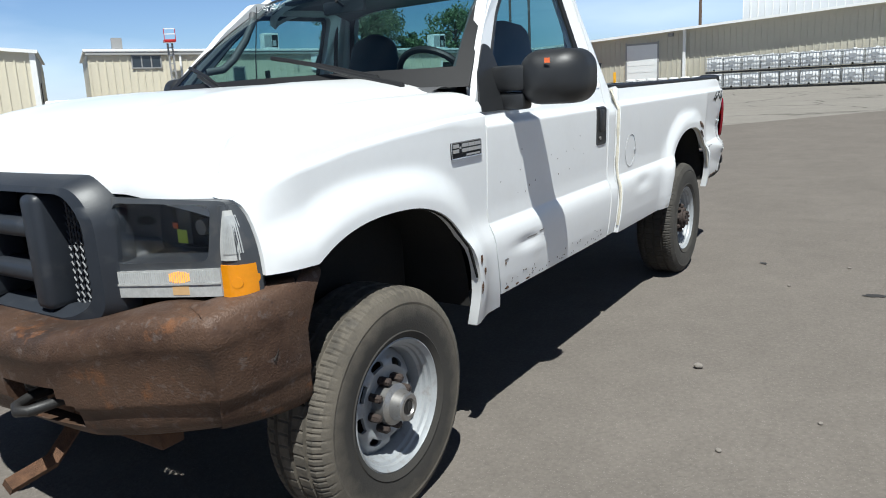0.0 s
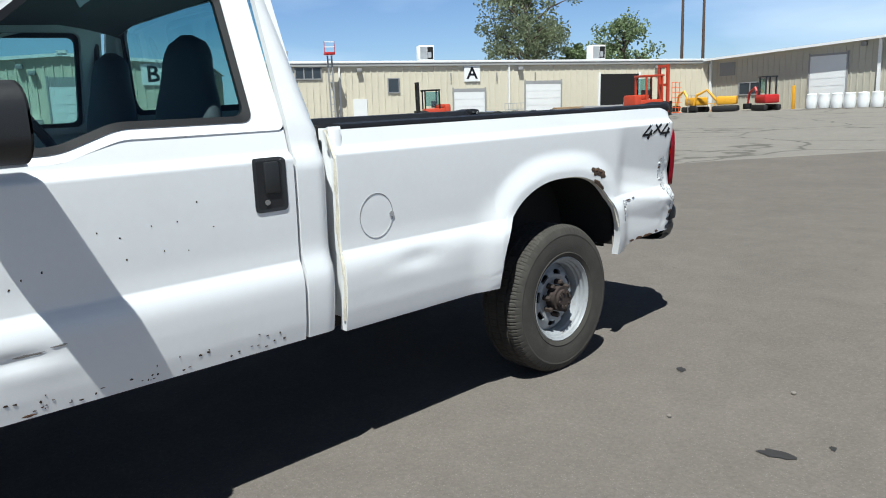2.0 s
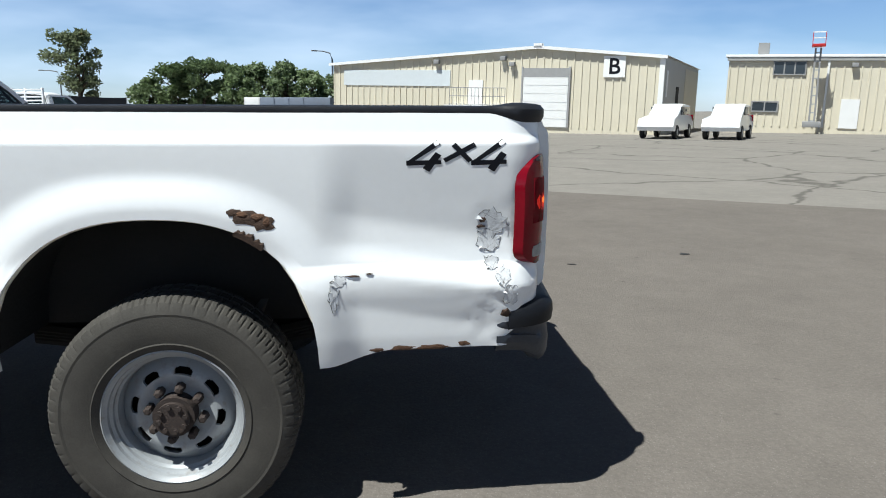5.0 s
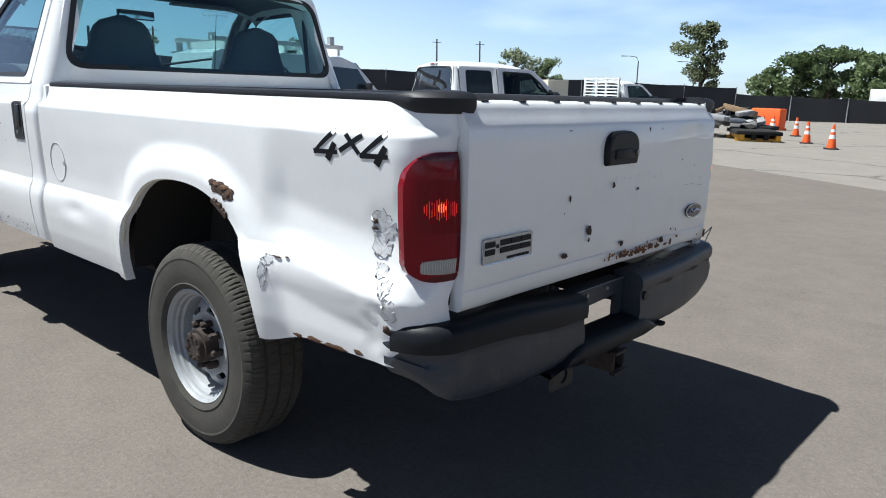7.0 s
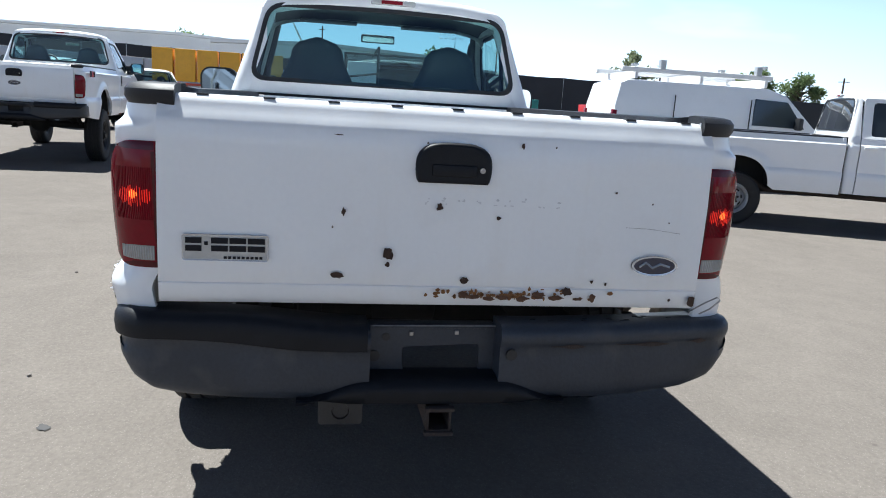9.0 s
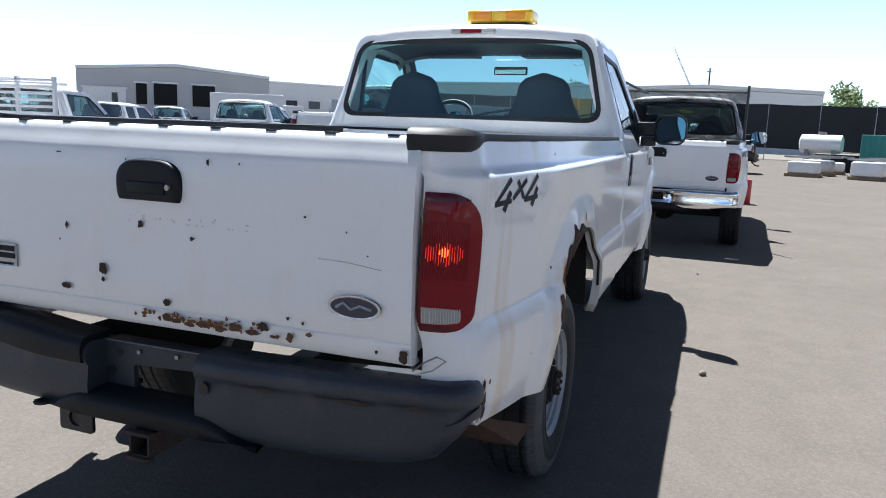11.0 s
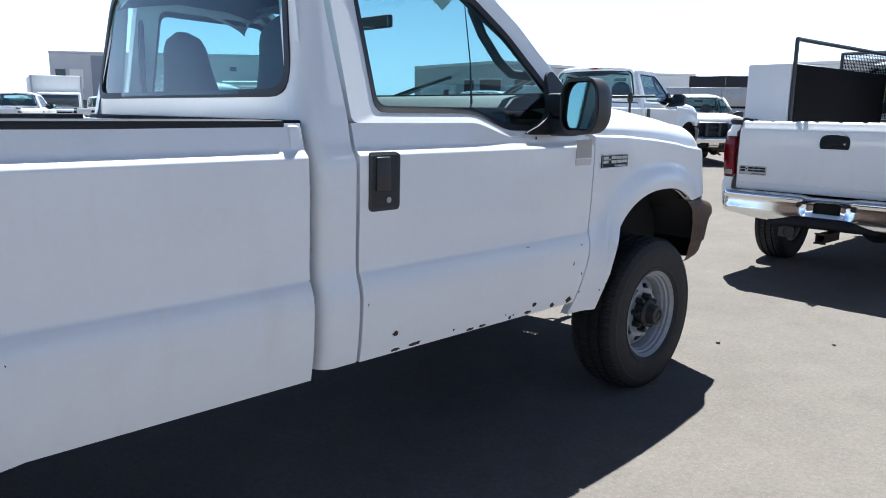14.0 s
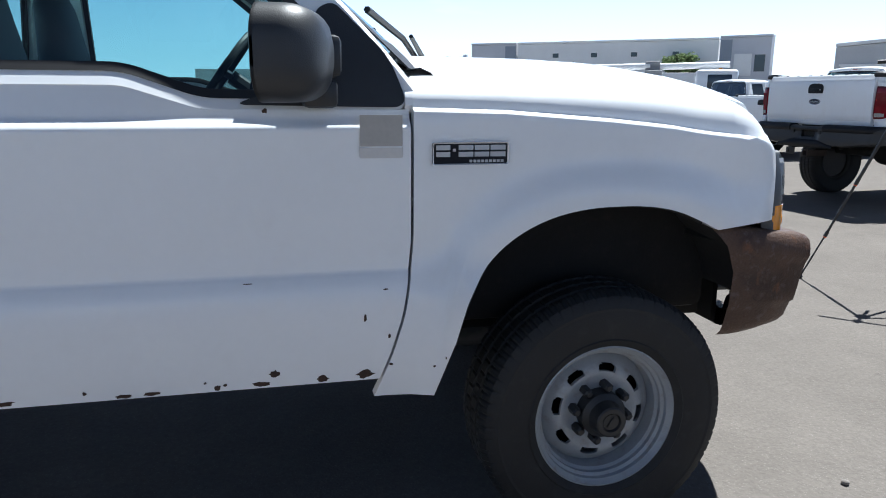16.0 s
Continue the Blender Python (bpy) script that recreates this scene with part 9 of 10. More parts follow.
# ---- far buildings ----
def hall(name, label, a, b, z0, z1, depth, mt, gable=0.0, openings=(), mt2=None, z1b=None):
    """A building whose long wall runs from a to b, seen from the lot; openings are (u0, u1, v0, v1, material)."""
    a, b = V((*a, 0)), V((*b, 0))
    if (b - a).cross(-a).z > 0:
        a, b = b, a
        z1, z1b = (z1 if z1b is None else z1b), (None if z1b is None else z1)
        openings = [(1 - u1, 1 - u0, *r) for u0, u1, *r in openings]
    d = b - a
    ang = math.degrees(math.atan2(d.y, d.x))
    t = thing(name, label, "building", pose(a.x, a.y, z0, 0, 0, ang))
    L = d.length
    bm = bmesh.new()
    e = z1 if z1b is None else z1b
    pts = [(0, 0, -8), (0, 0, z1)] + ([(L / 2, 0, max(z1, e) + gable)] if gable else []) + [(L, 0, e), (L, 0, -8)]
    plate(bm, pts, (0, -depth, 0))
    part("wall", bm, mt, t, smooth=0)
    bm = bmesh.new()
    tops = pts[1:-1]
    for p, q in zip(tops, tops[1:]):
        plate(bm, [(p[0], -0.3, p[2] + 0.05), (q[0], -0.3, q[2] + 0.05), (q[0], -0.3, q[2] + 0.45), (p[0], -0.3, p[2] + 0.45)], (0, -depth - 0.5, 0))
    part("roof", bm, mt2 or mt, t, smooth=0)
    for u0, u1, v0, v1, om in openings:
        o = part("opening", bx(u0 * L, u1 * L, -0.15, 0.1, v0, v1), om, t)
        part("frame", bx(u0 * L - 0.2, u1 * L + 0.2, -0.2, -0.15, v1, v1 + 0.25), mt2 or mt, o)
    return t


HALLGREY = mat("mid_grey_metal_wall", (0.46, 0.465, 0.48), 0.7, vary=0.1, scale=0.4, fine=5)
# its doors are near-black slabs, the darkness inside put into their colour
hall("metal_hall", "grey metal hall with dark open doors", (89.0, 59.9), (72.4, 78.8), 2.75, 4.65, 25, HALLGREY, 0.95, ((0.50, 0.62, 0.4, 3.3, DARKBAY), (0.655, 0.71, 0.4, 3.2, DARKBAY), (0.30, 0.42, 0.4, 3.3, DARKBAY), (0.76, 0.97, 0.1, 2.3, CONCRETE), (0.80, 0.83, 0.5, 1.8, WINDOWDARK)), CONCRETE)
hall("long_hall", "long pale concrete warehouse far off", (89.7, 131.0), (55.8, 155.2), 0, 12.25, 40, CONCRETE, 0, [(u, u + 0.03, 9.2, 10.1, WINDOWDARK) for u in (0.18, 0.38, 0.58, 0.78)], ROOFWHITE, 12.1)
BLOCKGREY = mat("grey_blue_wall", (0.50, 0.51, 0.55), 0.7, vary=0.08, scale=0.3, fine=4)
hall("end_block", "grey end block of the long warehouse, one slate blue strip", (96.5, 123.9), (89.9, 130.8), 0, 12.5, 3, BLOCKGREY, 0, ((0.76, 0.99, 0.0, 12.2, SLATE), (0.10, 0.30, 6.0, 9.2, WINDOWDARK), (0.36, 0.70, 5.2, 9.4, CONCRETE)), BLOCKGREY)
hall("end_block", "grey end block of the long warehouse, one slate blue strip", (55.5, 155.5), (46.8, 161.2), 0, 12.1, 30, BLOCKGREY, 0, ((0.01, 0.24, 0.0, 11.8, SLATE), (0.40, 0.64, 5.2, 9.0, CONCRETE), (0.72, 0.90, 6.0, 9.0, WINDOWDARK)), BLOCKGREY)
hall("long_hall", "long pale concrete warehouse far off", (36, 176), (-15, 180), 0, 6.6, 40, CONCRETE, 0, [(u, u + 0.02, 5.0, 5.6, WINDOWDARK) for u in (0.2, 0.5, 0.8)], ROOFWHITE, 6.4)
hall("grey_hall", "low pale metal hall far off", (87, -12), (86, 13), 3.2, 3.3, 20, ROOFWHITE, 0.5, (), CONCRETE)
hall("grey_hall", "low grey metal hall far off", (128, 0), (112, 46), 4, 4.6, 20, CONCRETE, 0.6, (), ROOFWHITE)
hall("grey_hall", "low grey metal hall far off", (118, -30), (122, -22), 3.4, 3.0, 20, GREYWALL, 0.5, (), CONCRETE)
hall("grey_hall", "low grey hall far off beyond the lot", (140, 70), (118, 112), 3.5, 5.5, 20, CONCRETE, 0.6, [(0.1 * k, 0.1 * k + 0.05, 1, 2.6, WINDOWDARK) for k in range(1, 9)], ROOFWHITE)
for k, (x, y, h) in enumerate(((92, -60, 9.0), (98, -52, 7.6), (90, -64, 7.0))):
    t = thing("refinery_stack", "slim grey stack on the skyline", "stack", pose(x * 1.3, y * 1.3, 0), "stacks on the skyline")
    bm = bmesh.new()
    tube(bm, [(0, 0, 0), (0, 0, h * 1.25)], [0.9, 0.6], 10)
    part("shaft", bm, CONCRETE, t)
    part("platform", bx(-1.1, 1.1, -1.1, 1.1, h * 0.9, h * 0.93), GREYWALL, t)


# ---- other vehicles ----
PARKED = "white trucks parked in the yard"


def stretch(t, ext):
    """Makes a crew cab: moves the nose forward by ext and fits a rear door with its window on each side."""
    for o in list(t.children_recursive):
        if o.type != "MESH":
            continue
        n = o.name.split(".")[0]
        if n in ("wheel", "rim", "wheel_disc", "brake_drum", "wheel_nut", "hub", "hub_dial"):
            if n == "wheel" and o.location.x > 2:
                o.location.x += ext
            continue
        for v in o.data.vertices:
            if n in ("roof", "headliner", "cab_floor"):
                v.co.x += ext * max(0.0, min(1.0, (v.co.x - 1.46) / 0.7))
            elif v.co.x > 1.567:
                v.co.x += ext
    for side in (1, -1):
        d = part("rear_door", flank(spaced(1.580, 1.567 + ext, 20), lambda x: 0.572, lambda x: 1.352, side, 20, None, False), WHITE, t)
        win = [(1.70, 1.385), (1.48 + ext, 1.385), (1.48 + ext, 1.850), (1.72, 1.850)]
        fr = [(1.580, 1.352), (1.567 + ext, 1.352), (1.567 + ext, 1.905), (1.60, 1.905)]
        bm = bmesh.new()
        ring(bm, [on_cab(p, side) for p in outline(fr, 4, 0.03)], [on_cab(p, side, -0.012) for p in outline(win, 4, 0.05)], (0, side * 0.05, 0))
        part("window_frame", bm, WHITE, d)
        bm = bmesh.new()
        bm.faces.new([bm.verts.new(on_cab(p, side, -0.02)) for p in outline(win, 4, 0.05)])
        part("window_pane", bm, WINDOWDARK, d, "dark privacy glass", smooth=0)
        y0 = side_y(1.75, 1.2, side, False)
        part("door_handle", bx(1.62, 1.80, side * y0, side * (y0 + 0.03), 1.20, 1.24, 0.008), WHITE, d)
    return t


def louvre_rack(t, x=1.25, w=0.9):
    """A white headache rack behind the cab: posts and slats."""
    r = part("headache_rack", bx(x - 0.04, x + 0.04, -w, w, 1.37, 1.45, 0.01), WHITE, t, "white slatted steel headache rack")
    for y in (-w, -0.25, 0.25, w):
        part("post", bx(x - 0.03, x + 0.03, y - 0.03, y + 0.03, 1.40, 2.10, 0.008), WHITE, r)
    for k in range(6):
        part("slat", bx(x - 0.03, x + 0.02, -w, w, 1.50 + 0.105 * k, 1.545 + 0.105 * k, 0.006), WHITE, r)
    return r


# the same model parked ahead, nose away: chrome bumper, tool box and mesh racks in its bed
T2 = turned(7.55, -0.86, -2.0)
ahead = pickup_truck("pickup_truck", "white pickup truck, chrome rear bumper, mesh racks in its bed", T2, worn=False, rear=CHROME, front=BLACK, beacon=False, glass=GLASS, group=PARKED)
part("tool_box", bx(-0.95, -0.38, 0.505, 0.89, 0.86, 1.83, 0.02), WHITE, ahead, "tall white steel tool box")
PANELBLACK = mat("black_mesh_panel", (0.008, 0.008, 0.009), 0.95, vary=0.2, spec=0.05)
bm = bmesh.new()
for a, b in (((1.25, -0.93, 1.36), (1.25, -0.93, 2.06)), ((1.25, 0.93, 1.36), (1.25, 0.93, 2.06)), ((1.25, -0.93, 2.05), (1.25, 0.93, 2.05)), ((-0.94, 0.49, 2.02), (1.25, 0.49, 2.02)), ((-0.94, 0.49, 0.86), (-0.94, 0.49, 2.02)), ((-0.05, -0.93, 1.36), (-0.05, -0.93, 2.06))):
    bm = bmesh.new()
    tube(bm, [a, b], 0.018, 6)
    rk = part("rack_post" if a[2] != b[2] else "rack_rail", bm, BLACK, ahead, "black steel rack tube")
bm = bmesh.new()
box(bm, -0.93, 1.24, 0.482, 0.498, 0.90, 1.82, 0.004)
part("side_panel", bm, PANELBLACK, rk, "black side panel")
bm = bmesh.new()
for k in range(124):
    box(bm, 1.2475, 1.2525, -0.925 + 0.015 * k - 0.0025, -0.925 + 0.015 * k + 0.0025, 1.37, 2.04)
for k in range(45):
    box(bm, 1.2475, 1.2525, -0.925, 0.925, 1.38 + 0.015 * k - 0.0025, 1.38 + 0.015 * k + 0.0025)
tagged(part("wire_mesh", bm, PANELBLACK, rk, "black wire mesh before the cab window"), kind="stuff")

# a newer one with its tail to the lot
clean = pickup_truck("pickup_truck", "clean white regular-cab pickup truck, lifted on large tyres, black rear bumper", turned(10.21, 5.08, 4.84) @ Matrix.Scale(1.03, 4), worn=False, rear=BLACK, front=BLACK, beacon=False, group=PARKED, decals=False)
for o in clean.children:
    if o.name.split(".")[0] == "wheel":
        o.scale = (1.12, 1.05, 1.12)
        o.location.z = HUB_Z * 1.12
        # rims, discs and hubs coloured dark for the shade they stand in
        for q in o.children_recursive:
            q.material_slots[0].link = "OBJECT"
            q.material_slots[0].material = HUBDARK
    else:
        o.location.z += 0.19
emblem(clean, pose(-1.190, 0.02, 1.23, 0, 0, -90), 0.17, 0.07)
dk = -side_y(-0.7, 1.2, -1, False)
d = part("decal", bx(-0.99, -0.87, dk - 0.006, dk + 0.002, 1.38, 1.47), NAVY, clean, "dark blue decal with a red middle")
part("decal_middle", bx(-0.85, -0.76, dk - 0.006, dk + 0.002, 1.38, 1.47), RED, d, "red block of the decal")
part("decal_end", bx(-0.74, -0.62, dk - 0.006, dk + 0.002, 1.38, 1.47), NAVY, d)

# regular cabs with white slatted racks
rack1 = pickup_truck("pickup_truck", "white pickup truck with a white slatted headache rack", turned(3.93, 8.06, 12.0) @ Matrix.Scale(0.9, 4), worn=False, rear=BLACK, front=BLACK, beacon=False, group=PARKED, decals=False)
louvre_rack(rack1)
for x, y, deg in ((5.2, 13.1, 12.0), (9.5, -16.4, -112.0)):
    copy_thing(rack1, turned(x, y, deg))
plain = pickup_truck("pickup_truck", "white regular-cab pickup truck parked in a row", turned(14.2, 11.65, 8.0), worn=False, rear=CHROME, front=CHROME, beacon=False, group=PARKED, decals=False)
for x, y, deg in ((20.5, 15.0, 18.0), (28.0, 26.0, 20.0), (17.5, 27.0, 150.0), (31.0, 8.0, 200.0), (22.6, 9.4, 222.0), (8.0, 31.0, 60.0), (3.0, 34.0, 65.0), (-3.0, 36.0, 70.0), (14.0, 38.0, 60.0)):
    copy_thing(plain, turned(x, y, deg))

# one facing the lot, its nose black
dark_nosed = copy_thing(plain, turned(30.6, 1.1, -92.0))
tagged(dark_nosed, "white pickup truck with a black front, facing the lot")
for o in dark_nosed.children_recursive:
    if o.name.split(".")[0] in ("front_bumper", "headlamp", "grille") and o.material_slots:
        o.material_slots[0].link = "OBJECT"
        o.material_slots[0].material = BLACK

# crew cabs
crew = stretch(pickup_truck("pickup_truck", "white crew-cab pickup truck with dark rear windows", turned(6.46, -5.40, -112.0) @ Matrix.Scale(0.92, 4), worn=False, rear=CHROME, front=CHROME, beacon=False, group=PARKED, decals=False, glass=DARKGLASS), 0.75)
for o in crew.children_recursive:
    if o.name.split(".")[0] in ("door_handle", "pocket", "flap", "lock"):
        o.material_slots[0].link = "OBJECT"
        o.material_slots[0].material = WHITE
for x, y, deg in ((15.4, 18.0, 12.0),):
    copy_thing(crew, turned(x, y, deg))


def panel_van(m):
    t = thing("panel_van", "white panel van with a ladder rack on its roof", "van", m)
    bm = bmesh.new()
    prof = [(-2.6, 0.42), (-2.66, 0.9), (-2.62, 1.55), (-2.52, 1.98), (-2.3, 2.06), (0.9, 2.05), (1.35, 1.92), (2.05, 1.30), (2.55, 1.14), (2.75, 0.95), (2.8, 0.45)]
    hw = [0.97, 0.99, 0.96, 0.90, 0.84, 0.84, 0.84, 0.90, 0.92, 0.90, 0.90]
    rows = []
    for u in (-1.0, -0.985, -0.9, -0.5, 0, 0.5, 0.9, 0.985, 1.0):
        k = 0.0 if abs(u) < 0.95 else (0.02 if abs(u) < 0.99 else 0.08)
        rows.append([(x * (1 - k * 0.02), u * w, z - (k * 0.5 if z > 1.9 else 0)) for (x, z), w in zip(prof, hw)])
    vs = sheet(bm, rows)
    bm.faces.new(vs[0])
    bm.faces.new(vs[-1][::-1])
    part("body", bm, WHITE, t, smooth=35)
    for s in (1, -1):
        bm = bmesh.new()
        plate(bm, [(0.55, s * 0.93, 1.30), (1.80, s * 0.93, 1.28), (1.35, s * 0.89, 1.80), (0.60, s * 0.885, 1.83)], (0, s * 0.03, 0))
        part("side_window", bm, WINDOWDARK, t, smooth=0)
        part("slide_rail", bx(-2.3, -0.6, s * 0.965, s * 0.99, 1.32, 1.36), TRIM, t)
        for x in (-1.3, 0.45):
            part("door_seam", bx(x - 0.006, x + 0.006, s * 0.955, s * 0.985, 0.6, 1.8), TRIM, t)
        part("tail_lamp", bx(-2.67, -2.56, s * 0.84, s * 0.97, 0.95, 1.45, 0.02), LAMPRED, t)
        part("side_mirror", bx(1.5, 1.62, s * 0.98, s * 1.18, 1.25, 1.5, 0.04), BLACK, t)
        part("sill", bx(-2.5, 2.6, s * 0.90, s * 0.98, 0.32, 0.45, 0.03), BLACK, t)
        for x in (-1.75, 1.85):
            small_wheel(t, x, s * 0.85, 0.37, 0.24)
    bm = bmesh.new()
    plate(bm, [(2.02, -0.80, 1.34), (2.02, 0.80, 1.34), (1.38, 0.76, 1.92), (1.38, -0.76, 1.92)], (-0.02, 0, -0.02))
    part("windscreen", bm, WINDOWDARK, t, smooth=0)
    r = part("ladder_rack", bx(-2.2, -2.14, -0.85, 0.85, 2.08, 2.22), ROOFWHITE, t, "white ladder rack")
    for x in (-0.7, 0.8):
        part("rack_bar", bx(x - 0.03, x + 0.03, -0.85, 0.85, 2.06, 2.22), ROOFWHITE, r)
    for y in (-0.8, 0.8):
        part("rack_rail", bx(-2.5, 0.95, y - 0.05, y + 0.05, 2.20, 2.30, 0.02), ROOFWHITE, r)
        for x in (-1.6, 0.6):
            part("ladder_clamp", bx(x - 0.06, x + 0.06, y - 0.06, y + 0.06, 2.28, 2.46), GALV, r)
    return t


panel_van(turned(11.4, -7.8, -92.0) @ Matrix.Diagonal((0.93, 0.93, 1.0, 1)))


# ---- tripod ----
t = thing("camera_tripod", "black three-legged tripod standing on the asphalt", "tripod", pose(6.53, 1.16, 0))
APEX = V((0, 0, 1.30))
for k in range(3):
    a = radians(115 + 120 * k)
    bm = bmesh.new()
    e = V((0.58 * math.cos(a), 0.58 * math.sin(a), 0.0))
    root = APEX + V((0.035 * math.cos(a), 0.035 * math.sin(a), 0))
    tube(bm, [root, lerp(root, e, 0.42)], 0.0120, 8)
    tube(bm, [lerp(root, e, 0.40), lerp(root, e, 0.72)], 0.0090, 8)
    tube(bm, [lerp(root, e, 0.70), e + V((0, 0, 0.02))], 0.0065, 8)
    leg = part("leg", bm, BLACK, t)
    for u in (0.405, 0.705):
        bm = bmesh.new()
        tube(bm, [lerp(root, e, u), lerp(root, e, u + 0.03)], 0.0140, 8)
        part("leg_lock", bm, BLACK, leg)
        bm = bmesh.new()
        tube(bm, [lerp(root, e, u + 0.030), lerp(root, e, u + 0.034)], 0.0135, 8)
        part("lock_ring", bm, SAFETY, leg, "orange ring")
    bm = bmesh.new()
    bmesh.ops.create_uvsphere(bm, u_segments=10, v_segments=6, radius=0.018, matrix=Matrix.Translation(e + V((0, 0, 0.018))))
    part("rubber_foot", bm, BLACK, leg)
bm = bmesh.new()
tube(bm, [(0, 0, 0.98), (0, 0, 1.53)], 0.012, 8)
part("centre_column", bm, BLACK, t)
bm = bmesh.new()
tube(bm, [(0, 0, 1.27), (0, 0, 1.285), (0, 0, 1.325), (0, 0, 1.34)], [0.026, 0.042, 0.042, 0.022], 12)
part("collar", bm, BLACK, t)
bm = bmesh.new()
tube(bm, [(-0.15, 0.15, 1.555), (0.17, -0.17, 1.565)], 0.013, 8)
part("cross_head", bm, BLACK, t)
bm = bmesh.new()
tube(bm, [(0, 0, 1.50), (0, 0, 1.52), (0, 0, 1.56), (0, 0, 1.595)], [0.018, 0.028, 0.028, 0.018], 10)
part("ball_head", bm, BLACK, t)
bm = bmesh.new()
tube(bm, [(0, 0, 1.345), (0, 0, 1.355)], 0.024, 12)
part("accent_ring", bm, SAFETY, t, "orange ring")


# ---- cones, barriers, scrap and stacks beyond the tailgate ----
def cone(x, y, s=1.0):
    t = thing("traffic_cone", "orange traffic cone with white collars", "cone", pose(x, y, 0, 0, 0, 20) @ Matrix.Diagonal((s, s, s, 1)), "traffic cones")
    part("base", bx(-0.19, 0.19, -0.19, 0.19, 0, 0.04, 0.01), BLACK, t)
    for z0, z1, mt, nm in ((0.04, 0.30, SAFETY, "lower_cone"), (0.30, 0.42, SIGNWHITE, "reflective_collar"), (0.42, 0.50, SAFETY, "middle_cone"), (0.50, 0.58, SIGNWHITE, "reflective_collar"), (0.58, 0.72, SAFETY, "tip")):
        bm = bmesh.new()
        tube(bm, [(0, 0, z0), (0, 0, z1)], [0.14 - 0.15 * z0, 0.14 - 0.15 * z1], 18)
        part(nm, bm, mt, t)
    return t


for x, y in ((3.5, -21.2), (4.85, -23.5), (6.6, -28.2), (8.3, -30.6), (8.0, -29.8), (8.0, -28.6)):
    cone(x, y)
t = thing("water_barrier", "orange plastic water-filled barrier", "barrier", pose(9.5, -33.6, 0, 0, 0, -20) @ Matrix.Diagonal((0.62, 0.8, 0.78, 1)))
part("body", bx(-1.3, 1.3, -0.3, 0.3, 0.12, 1.25, 0.08), SAFETY, t)
for x in (-0.8, 0, 0.8):
    part("rib", bx(x - 0.12, x + 0.12, -0.34, -0.30, 0.2, 1.1, 0.015), SAFETY, t)
part("foot", bx(-1.35, 1.35, -0.38, 0.38, 0.0, 0.14, 0.03), SAFETY, t)
t = thing("dock_plate", "yellow and black steel loading plates on the ground", "loading plate", pose(6.65, -23.7, 0, 0, 0, -62) @ Matrix.Diagonal((0.75, 0.75, 1.0, 1)))
for k in range(4):
    part("beam", bx(-1.7, 1.7, -0.9 + 0.5 * k, -0.7 + 0.5 * k, 0.06, 0.24, 0.01), YELLOW if k % 3 == 0 else DARKBAY, t)
part("deck", bx(-1.75, 1.75, -0.95, 0.95, 0.22, 0.34, 0.01), DARKBAY, t)
for k in (-1, 1):
    part("skid", bx(k * 1.4 - 0.1, k * 1.4 + 0.1, -0.95, 0.95, 0, 0.1), YELLOW, t)
rnd = random.Random(3)
for (cx, cy, n, rr, hh) in ((8.6, -25.0, 44, 1.5, 1.75), (12.5, -27.5, 20, 1.5, 1.2), (22, -27, 16, 1.6, 1.0), (28, -22, 16, 1.8, 1.2), (36, -13, 18, 2.4, 1.2)):
    t = thing("scrap_heap", "heap of dark scrap metal and bent sheet", "scrap heap", pose(cx, cy, 0), "scrap heaps")
    for k in range(n):
        a, r = rnd.uniform(0, 6.28), rr * rnd.random() ** 0.6
        z = rnd.uniform(0, hh) * (1 - 0.6 * r / rr)
        bm = bmesh.new()
        box(bm, -rnd.uniform(0.2, 0.8), rnd.uniform(0.2, 0.8), -rnd.uniform(0.05, 0.3), rnd.uniform(0.05, 0.3), -0.03, rnd.uniform(0.03, 0.2), 0.01, pose(0, 0, 0, rnd.uniform(-25, 25), rnd.uniform(-25, 25), rnd.uniform(0, 180)))
        part("scrap_piece", bm, rnd.choice((DARKBAY, GREYWALL, GREYWALL, TIMBER, GALV, DARKBAY)), t, "", pose(r * math.cos(a), r * math.sin(a), z * 0.8 + 0.15))
t = thing("steel_cabinet", "pale beige steel cabinet standing in the yard", "cabinet", pose(12.6, -20.0, 0, 0, 0, -30))
part("body", bx(-0.55, 0.55, -0.4, 0.4, 0.1, 1.85, 0.02), CREAM, t)
part("side_panel", bx(0.55, 1.9, -0.4, 0.4, 0.1, 1.85, 0.02), GREYWALL, t)
part("plinth", bx(-0.55, 1.9, -0.38, 0.38, 0, 0.1), GREYWALL, t)

# yellow panels in a row, pallets, a stack of gratings
t = thing("panel_row", "row of tall yellow steel panels standing in the yard", "panels", pose(37.2, 5.6, 0.0, 0, 0, 93))
for k in range(6):
    part("panel", bx(-3.2 + 1.1 * k, -2.2 + 1.1 * k, -0.5, 0.45, 1.62, 3.25, 0.03), YELLOW, t)
for z in (0.92, 1.30, 1.56):
    part("rack_beam", bx(-3.3, 3.5, -0.62, 0.55, z - 0.13, z, 0.02), ORANGE, t, "red steel rack beam")
for k in range(5):
    part("rack_post", bx(-3.3 + 1.66 * k, -3.14 + 1.66 * k, -0.6, 0.5, 0.0, 1.56, 0.01), ORANGE, t)
    part("skid", bx(-2.9 + 1.45 * k, -2.3 + 1.45 * k, -0.66, 0.6, 0.0, 0.22, 0.02), TIMBER, t)
t = thing("grating_stack", "tall stack of rusty steel gratings on pallets", "stack", pose(27.2, 3.4, 0.0, 0, 0, 88) @ Matrix.Diagonal((0.62, 0.8, 1.12, 1)))
